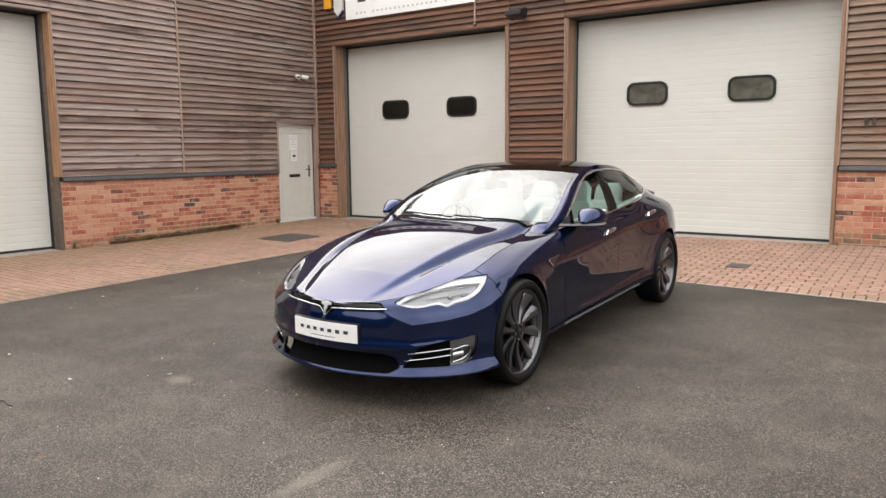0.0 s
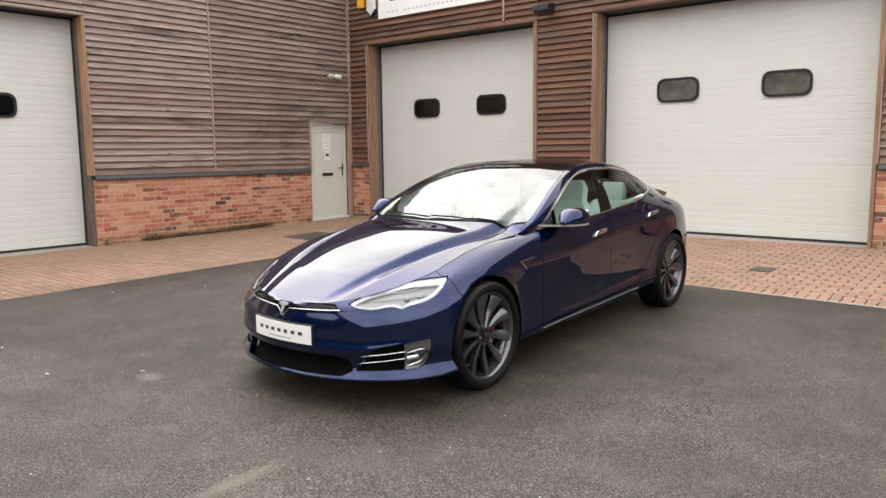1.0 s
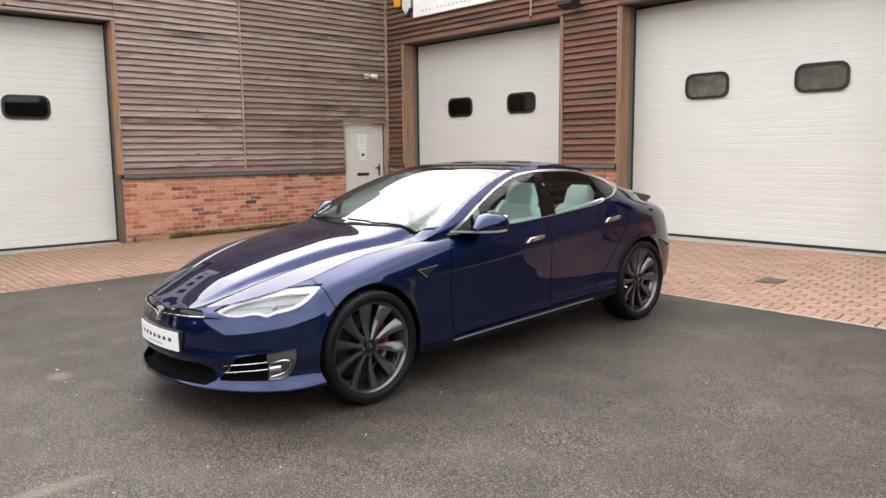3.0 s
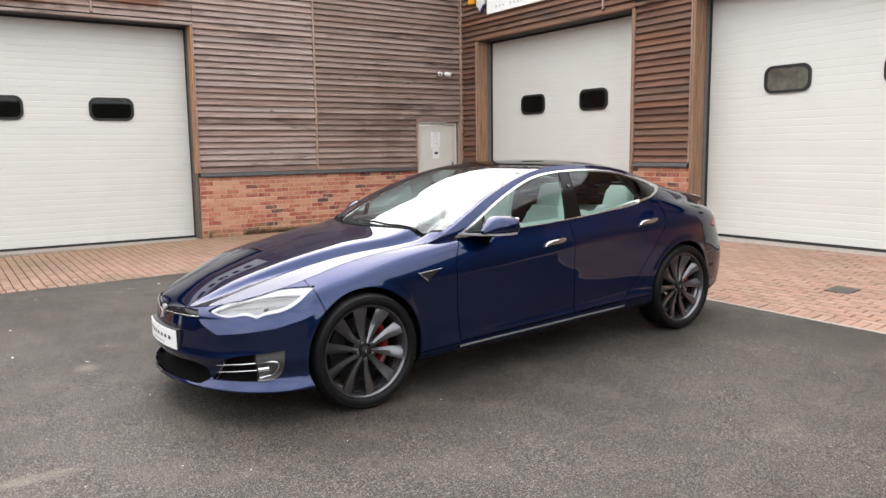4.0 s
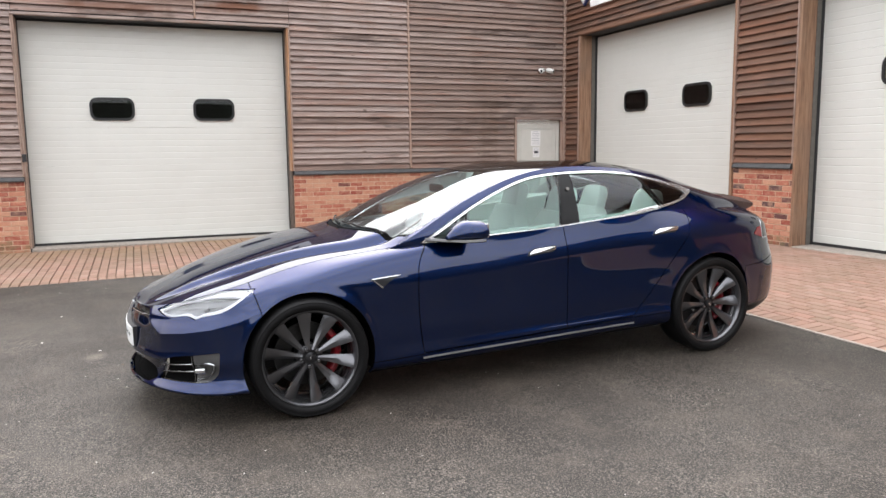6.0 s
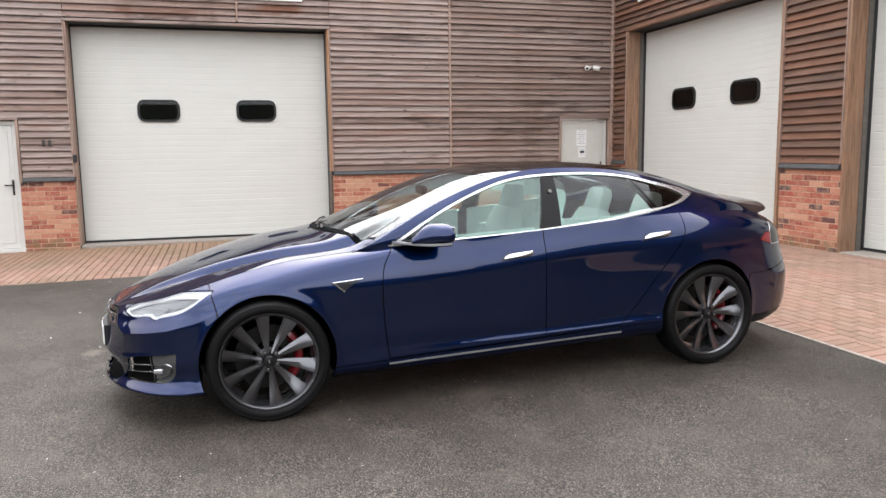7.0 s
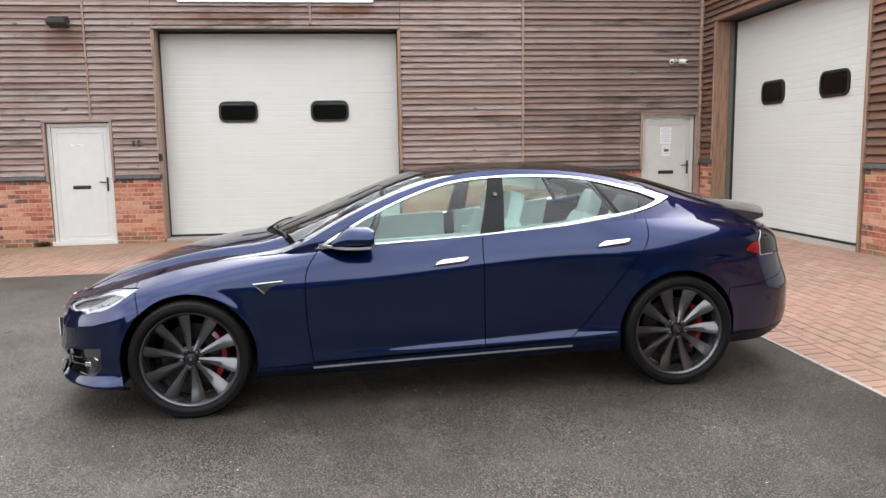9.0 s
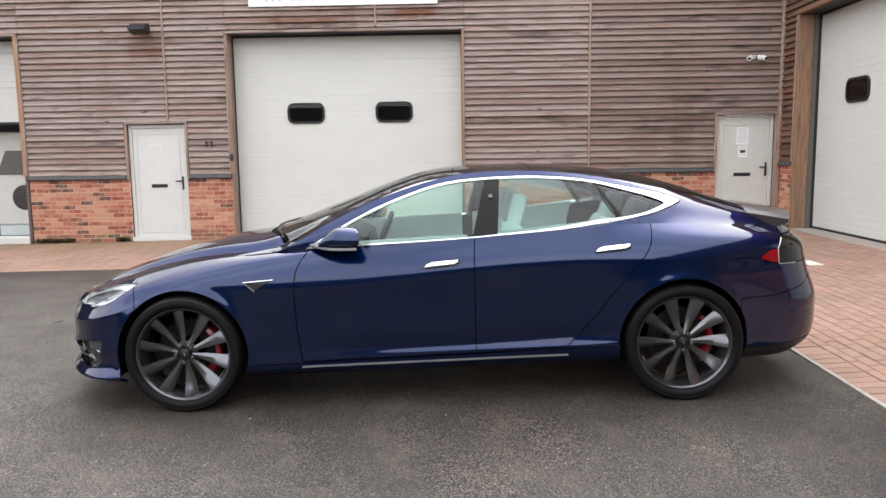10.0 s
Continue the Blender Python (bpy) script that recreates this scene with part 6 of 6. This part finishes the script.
part("dash_trim", box((0.16, 1.035, 0.80), (0.66, 1.052, 0.84), 0.006), CREAM, dash, "pale dash trim")
bm = bmesh.new()
ring = []
for i in range(40):
    a = 2 * math.pi * i / 40
    ring.append([bm.verts.new(((0.185 + 0.016 * math.cos(b)) * math.cos(a), 0.016 * math.sin(b), (0.185 + 0.016 * math.cos(b)) * math.sin(a))) for b in [2 * math.pi * j / 8 for j in range(8)]])
for i in range(40):
    p, q = ring[i], ring[(i + 1) % 40]
    for j in range(8):
        bm.faces.new((p[j], p[(j + 1) % 8], q[(j + 1) % 8], q[j]))
box((-0.17, -0.012, -0.03), (0.17, 0.012, 0.03), 0.01, bm=bm)
box((-0.02, -0.012, -0.17), (0.02, 0.012, 0.0), 0.008, bm=bm)
part("steering_wheel", bm, DASH, car, "dark steering wheel", True).matrix_basis = pose(-0.37, 1.10, 0.88, -22, 0, 0)
part("console", box((-0.13, 1.0, 0.30), (0.13, 2.0, 0.58), 0.03, 3), DASH, car, "dark centre console", True)


def seat(x, y, rear=False):
    w = 0.26
    st = part("seat", box((x - w, y, 0.42), (x + w, y + 0.52, 0.58), 0.06, 4), CREAM, car, "pale leather seat", True)
    tilt = pose(x, y + 0.46, 0.50, -16 if not rear else -20)
    hh = 0.58 if not rear else 0.54
    bm = prism([(-0.22, 0.0), (0.22, 0.0), (0.25, 0.2), (0.235, 0.42), (0.15, hh), (-0.15, hh), (-0.235, 0.42), (-0.25, 0.2)], "y", -0.02, 0.13, 0.035)
    part("backrest", bm, CREAM, st, "pale leather backrest", True).matrix_basis = tilt
    bm = prism([(-0.14, hh - 0.05), (0.14, hh - 0.05), (0.13, hh + 0.13), (0.09, hh + 0.185), (-0.09, hh + 0.185), (-0.13, hh + 0.13)], "y", 0.005, 0.115, 0.035)
    part("headrest", bm, CREAM, st, "pale leather headrest", True).matrix_basis = tilt
    for sx in (-1, 1):
        bm = prism([(0.03, 0.05), (0.10, 0.05), (0.09, 0.42), (0.03, 0.40)], "x", sx * 0.20, sx * 0.255, 0.02)
        for v in bm.verts:
            v.co.y -= 0.10
        part("bolster", bm, CREAM, st, "", True).matrix_basis = tilt
    return st


seat(0.35, 1.32)
seat(-0.35, 1.32)
seat(0.35, 2.06, True)
seat(-0.35, 2.06, True)
part("rear_armrest", box((-0.12, 2.2, 0.42), (0.12, 2.72, 0.95), 0.05, 3), CREAM, car, "pale rear centre seat", True)
for sx in (-1, 1):
    part("door_card", prism([(0.72, 0.32), (1.70, 0.34), (1.70, 1.010), (0.84, 0.978)], "x", sx * 0.735, sx * 0.775, 0.012), TRIM_GREY, car, "grey door lining")
    part("door_card", prism([(1.78, 0.34), (2.40, 0.36), (2.56, 1.085), (2.20, 1.045), (1.78, 1.014)], "x", sx * 0.73, sx * 0.77, 0.012), TRIM_GREY, car, "grey door lining")
    part("armrest", box((sx * 0.74, 1.15, 0.66), (sx * 0.66, 1.62, 0.71), 0.02, 3), CREAM, car, "pale door armrest", True)
    part("armrest", box((sx * 0.735, 1.95, 0.68), (sx * 0.66, 2.35, 0.73), 0.02, 3), CREAM, car, "pale door armrest", True)
part("rear_view_mirror", box((-0.11, 1.16, 1.20), (0.11, 1.19, 1.26), 0.015, 3), BLACK, car, "black interior mirror", True)

# daylight passes the panes of the cabin
for ob in car.children_recursive:
    if ob.type == "MESH" and ob.data.materials and ob.data.materials[0] in (GLASS, GLASS_WS, GLASS_DARK):
        ob.visible_shadow = False

# ---- cladding boards, each a part of its wall ----
PITCH = 0.103


def board_mesh(name, length, along, mat):
    """A lapped board: thin at the top, thick and proud at the bottom edge."""
    sec = [(0.0, 0.006), (0.055, -0.007), (0.0585, -0.003), (0.0575, 0.005), (0.010, PITCH + 0.014), (0.0, PITCH + 0.014)]
    bm = prism(sec, "y", -length / 2, length / 2) if along == "y" else prism([(-d, z) for d, z in sec], "x", -length / 2, length / 2)
    bmesh.ops.recalc_face_normals(bm, faces=bm.faces)
    me = bpy.data.meshes.new(name)
    bm.to_mesh(me)
    bm.free()
    me.materials.append(mat)
    return me


rng = random.Random(7)


def clad(wall, rects, along, face, mat, z_ref):
    for a, b, z0, z1 in rects:
        me = board_mesh("board", b - a - 0.006, along, mat)
        z = z_ref
        while z < z1 - 0.04:
            if z > z0 - (0.06 if z0 > 1.5 else 0.012):
                o = new("board", me)
                o.parent = wall
                c = (a + b) / 2
                j = rng.uniform(-0.003, 0.003)
                if along == "y":
                    o.location = (face - 0.030 + j, c, z + rng.uniform(-0.002, 0.002))
                else:
                    o.location = (c, face + 0.030 + j, z + rng.uniform(-0.002, 0.002))
            z += PITCH


WEST_RECTS = [(-1.894, -0.13, 1.2, 2.13), (-1.894, 0.645, 2.13, TOP), (0.68, 1.744, 2.13, TOP), (1.0, 1.744, 1.2, 2.13), (1.744, 4.34, 3.66, TOP), (4.375, 5.876, 3.66, TOP),
              (5.876, 8.0, 1.2, TOP)]
clad(wall_west, WEST_RECTS, "y", WX, TIMBER_Y, 1.20)
clad(wall_west, [(8.04, 10.17, 1.2, 2.13), (8.04, 11.245, 2.13, TOP)], "y", WX, TIMBER_Y_BROWN, 1.20)
clad(wall_west, [(-6.1, -1.894, 3.68, TOP)], "y", WX, TIMBER_Y, 1.20)
NORTH_RECTS = [(-10.91, -10.429, 1.3, 3.70), (-10.91, -7.04, 3.70, TOP), (-7.0, -6.331, 3.70, TOP), (-6.331, -5.294, 1.3, TOP), (-5.294, -1.201, 3.70, TOP)]
clad(wall_north, NORTH_RECTS, "x", NY, TIMBER_X, 1.30)
clad(wall_north, [(-1.201, 2.98, 1.3, TOP)], "x", NY, TIMBER_X_PALE, 1.30)

# ---- brick plinths, each brick a part ----
BL, BH, BD, JOINT = 0.212, 0.062, 0.03, 0.013


def brick_mesh(length, along, mat):
    e, h = 0.003, BH / 2
    if along == "y":
        bm = box((-BD, -length / 2, -h), (0.0, length / 2, h), e)
    else:
        bm = box((-length / 2, 0.0, -h), (length / 2, BD, h), e)
    bmesh.ops.recalc_face_normals(bm, faces=bm.faces)
    me = bpy.data.meshes.new("brick")
    bm.to_mesh(me)
    bm.free()
    me.materials.append(mat)
    return me


BRICKS = {}


def brickwork(name, a, b, top, along, face):
    if along == "y":
        bm = box((face - 0.10, a, -0.3), (face - 0.007, b, top - 0.002))
    else:
        bm = box((a, face + 0.007, -0.3), (b, face + 0.10, top - 0.002))
    w = tagged(link_bm(name, bm, MORTAR), "red-brown brick plinth with sandy mortar joints", "brick wall", kind="structure")
    z, row = top - BH / 2 - 0.004, 0
    while z > -0.08:
        at = a + 0.004
        first = BL if row % 2 else BL / 2 - JOINT / 2
        ln = first
        while at < b - 0.02:
            ln = min(ln, b - 0.004 - at)
            if ln > 0.03:
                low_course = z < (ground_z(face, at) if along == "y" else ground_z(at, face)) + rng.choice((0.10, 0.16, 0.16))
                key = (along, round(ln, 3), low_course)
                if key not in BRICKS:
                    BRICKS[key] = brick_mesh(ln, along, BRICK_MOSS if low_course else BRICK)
                o = new("brick", BRICKS[key])
                o.parent = w
                c, j = at + ln / 2, rng.uniform(-0.002, 0.003)
                o.location = (face + j, c, z) if along == "y" else (c, face - j, z)
            at += ln + JOINT
            ln = BL
        z -= BH + JOINT
        row += 1
    return w


brickwork("brick_wall_1", -1.90, -0.084, 1.118, "y", WX)
brickwork("brick_wall_2", 0.954, 1.742, 1.118, "y", WX)
brickwork("brick_wall_3", 5.862, 10.218, 1.118, "y", WX)
brickwork("brick_wall_4", -10.93, -10.409, 1.218, "x", NY)
brickwork("brick_wall_5", -6.351, -5.274, 1.218, "x", NY)
brickwork("brick_wall_6", -1.221, 2.98, 1.218, "x", NY)

# ---- block paving in staggered courses ----
PB = 0.104                     # half the length of a block, with its joint


GAP_P, CHAMFER = 0.0048, 0.006


def paver_faces(poly, dz, verts, faces):
    """A block with chamfered upper edges, from its outline."""
    k, n = len(verts), len(poly)
    cx, cy = sum(p[0] for p in poly) / n, sum(p[1] for p in poly) / n
    for f, dd in ((1.0, -0.06), (1.0, -CHAMFER), (0.93, 0.0)):
        for x, y in poly:
            verts.append((cx + (x - cx) * f, cy + (y - cy) * f, ground_z(x, y) + dz + dd))
    for r in (0, n):
        for i in range(n):
            faces.append((k + r + i, k + r + (i + 1) % n, k + r + n + (i + 1) % n, k + r + n + i))
    faces.append(tuple(range(k + 2 * n, k + 3 * n)))


def cut_poly(poly, axis, limit, keep):
    """The part of an outline on one side of a line along an axis."""
    out = []
    for a, b in zip(poly, poly[1:] + poly[:1]):
        da, db = keep * (a[axis] - limit), keep * (b[axis] - limit)
        if da >= 0:
            out.append(a)
        if (da > 0) != (db > 0) and da != db:
            t = da / (da - db)
            out.append((a[0] + (b[0] - a[0]) * t, a[1] + (b[1] - a[1]) * t))
    return out


def poly_area(poly):
    return 0.5 * sum(a[0] * b[1] - b[0] * a[1] for a, b in zip(poly, poly[1:] + poly[:1]))


STRIPS = [(WX + 0.002, 2.975, EDGE_Y + 0.243, NY - 0.002), (WX + 0.002, EDGE_X - 0.206, -8.0, EDGE_Y + 0.2425)]


def blocks():
    """Outlines of all blocks of the two paved strips, laid in staggered courses, and which of them are whole."""
    out = []
    for j in range(int(-8.2 / PB), int(11.5 / PB)):
        for i in range(int(-11.4 / PB / 2) - 1, int(3.2 / PB / 2) + 1):
            p0, q0 = (2 * i + j % 2) * PB + GAP_P, j * PB + GAP_P
            p1, q1 = p0 + 2 * (PB - GAP_P), q0 + PB - 2 * GAP_P
            quad, c = [(p0, q0), (p1, q0), (p1, q1), (p0, q1)], 0
            for x0, x1, y0, y1 in STRIPS:
                if max(p[0] for p in quad) < x0 or min(p[0] for p in quad) > x1 or max(p[1] for p in quad) < y0 or min(p[1] for p in quad) > y1:
                    continue
                poly = quad
                for axis, limit, keep in ((0, x0, 1), (0, x1, -1), (1, y0, 1), (1, y1, -1)):
                    poly = cut_poly(poly, axis, limit, keep) if len(poly) > 2 else poly
                if len(poly) > 2 and poly_area(poly) > 0.0006:
                    out.append((tuple(poly), c if len(poly) == 4 and poly_area(poly) > 0.0180 else -1))
    # a course of blocks laid square to the edge
    y = -8.0
    g = GAP_P
    while y < EDGE_Y + 0.13:
        out.append((((EDGE_X - 0.205 + g, y + g), (EDGE_X - 0.001 - g, y + g), (EDGE_X - 0.001 - g, y + PB - g), (EDGE_X - 0.205 + g, y + PB - g)), -1))
        y += PB
    x = EDGE_X
    while x < 2.87:
        out.append((((x + g, EDGE_Y + 0.034 + g), (x + PB - g, EDGE_Y + 0.034 + g), (x + PB - g, EDGE_Y + 0.242 - g), (x + g, EDGE_Y + 0.242 - g)), -1))
        x += PB
    return out


paving = tagged(ground_sheet("pavement", [-11.3, -9.5, EDGE_X - 0.001, -6, -4, -2, 0, 2.98], [EDGE_Y + 0.037, 9.2, 10.2, 11.0, 11.7], 0.022, SAND), "red-brown block paving laid in staggered courses", "paving", kind="structure")
tagged(ground_sheet("pavement_west", [-11.3, -10, -9, EDGE_X - 0.001], steps(-8.0, EDGE_Y + 0.036, 1.0), 0.022, SAND), "red-brown block paving along the west wall", "paving", kind="structure")
every = blocks()
near = sorted((r for r in every if r[1] >= 0 and -3.6 < r[0][0][0] < -0.2 and EDGE_Y < r[0][0][1] < 10.6), key=lambda r: r[0][0][1])[:290]
near_set = set(near)
verts, faces = [], []
for r in every:
    if r not in near_set:
        paver_faces(r[0], rng.uniform(-0.003, 0.002), verts, faces)
me = bpy.data.meshes.new("pavers")
me.from_pydata(verts, [], faces)
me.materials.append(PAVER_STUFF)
stuff = new("pavers", me)
stuff.parent = paving
tagged(stuff, "red-brown concrete block pavers", kind="stuff")
v, f = [], []
for e, dd in ((0.0, -0.06), (0.0, -CHAMFER), (CHAMFER, 0.0)):
    v += [(sx * (PB - GAP_P - e), sy * (PB / 2 - GAP_P - e), dd) for sx, sy in ((-1, -1), (1, -1), (1, 1), (-1, 1))]
for k in (0, 4):
    f += [(k + i, k + (i + 1) % 4, k + 4 + (i + 1) % 4, k + 4 + i) for i in range(4)]
f.append((8, 9, 10, 11))
block_mesh = bpy.data.meshes.new("paver")
block_mesh.from_pydata(v, [], f)
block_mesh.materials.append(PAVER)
for poly, c in near:
    o = new("paver", block_mesh)
    o.parent = paving
    cx, cy = sum(p[0] for p in poly) / 4, sum(p[1] for p in poly) / 4
    gx_, gy_ = (ground_z(cx + 0.1, cy) - ground_z(cx - 0.1, cy)) / 0.2, (ground_z(cx, cy + 0.1) - ground_z(cx, cy - 0.1)) / 0.2
    o.matrix_basis = Matrix.Translation((cx, cy, ground_z(cx, cy) + rng.uniform(-0.003, 0.002))) @ Euler((math.atan(gy_), -math.atan(gx_), 0)).to_matrix().to_4x4()


# ---- leaves, chips and twigs on the ground, moss along the wall ----
def leaf(verts, faces, x, y, size, turn, lift=0.004):
    """A small curled leaf."""
    k = len(verts)
    c, sn = math.cos(turn), math.sin(turn)
    z = ground_z(x, y) + lift
    for p, q, h in ((-1, 0, 0.3), (-0.3, 0.42, 0.05), (0.4, 0.34, 0.1), (1, 0, 0.35), (0.4, -0.34, 0.2), (-0.3, -0.42, 0.0), (0, 0, 0.02)):
        verts.append((x + size * (p * c - q * sn), y + size * (p * sn + q * c), z + size * h * 0.5))
    for i in range(6):
        faces.append((k + i, k + (i + 1) % 6, k + 6))


def scatter(name, label, category, mat, spots):
    v, f = [], []
    for x, y, s_ in spots:
        leaf(v, f, x, y, s_, rng.uniform(0, 6.3))
    me = bpy.data.meshes.new(name)
    me.from_pydata(v, [], f)
    me.materials.append(mat)
    return tagged(new(name, me), label, category, kind="stuff")


scatter("leaves", "scattered brown fallen leaves on paving and tarmac", "leaves", LEAF,
        [(rng.uniform(-10.7, -7.6), rng.uniform(-2, 8.3), rng.uniform(0.014, 0.038)) for _ in range(190)]
        + [(rng.gauss(EDGE_X + 0.25, 0.25), rng.uniform(0, 8), rng.uniform(0.012, 0.032)) for _ in range(100)]
        + [(rng.uniform(-6.5, -1), rng.uniform(0.5, 3.2), rng.uniform(0.006, 0.015)) for _ in range(30)] + [(-3.51, 1.77, 0.028), (-4.59, 1.89, 0.022)])
scatter("pale_chips", "small pale stone chips and litter on the tarmac", "litter", PALE_CHIP,
        [(rng.uniform(-7, 1.0), rng.uniform(0.3, 7.5), rng.uniform(0.004, 0.010)) for _ in range(240)] + [(rng.gauss(EDGE_X + 0.5, 0.4), rng.uniform(2, 8), rng.uniform(0.008, 0.022)) for _ in range(45)] + [(-4.65, 2.53, 0.022), (-5.65, 2.59, 0.024), (-4.18, 2.98, 0.018), (-7.1, 4.2, 0.03), (-6.6, 5.0, 0.025)])
tw_line = [(-4.60 + 0.024 * i, 2.05 + 0.012 * math.sin(i * 0.9), ground_z(-4.5, 2.05) + 0.006) for i in range(8)]
tagged(link_bm("twig", tube(tw_line, 0.0035, 5), DASH), "thin dark twig lying on the tarmac", "twig")
v, f = [], []
for _ in range(3600):
    side_ = rng.random()
    if side_ < 0.75:
        y = rng.choice((rng.uniform(5.95, 10.15), rng.uniform(-1.85, -0.15)))
        x = WX + 0.012 + abs(rng.gauss(0, 0.03))
    else:
        x, y = rng.uniform(-1.2, 2.5), NY - 0.012 - abs(rng.gauss(0, 0.02))
    if noise.noise((x * 0.8, y * 1.3, 0)) < -0.1:
        continue
    leaf(v, f, x, y, rng.uniform(0.012, 0.040), rng.uniform(0, 6.3), rng.uniform(0.0, 0.085))
me = bpy.data.meshes.new("moss")
me.from_pydata(v, [], f)
me.materials.append(MOSS)
tagged(new("moss", me), "olive moss and dirt along the foot of the brick walls", "moss", kind="stuff")
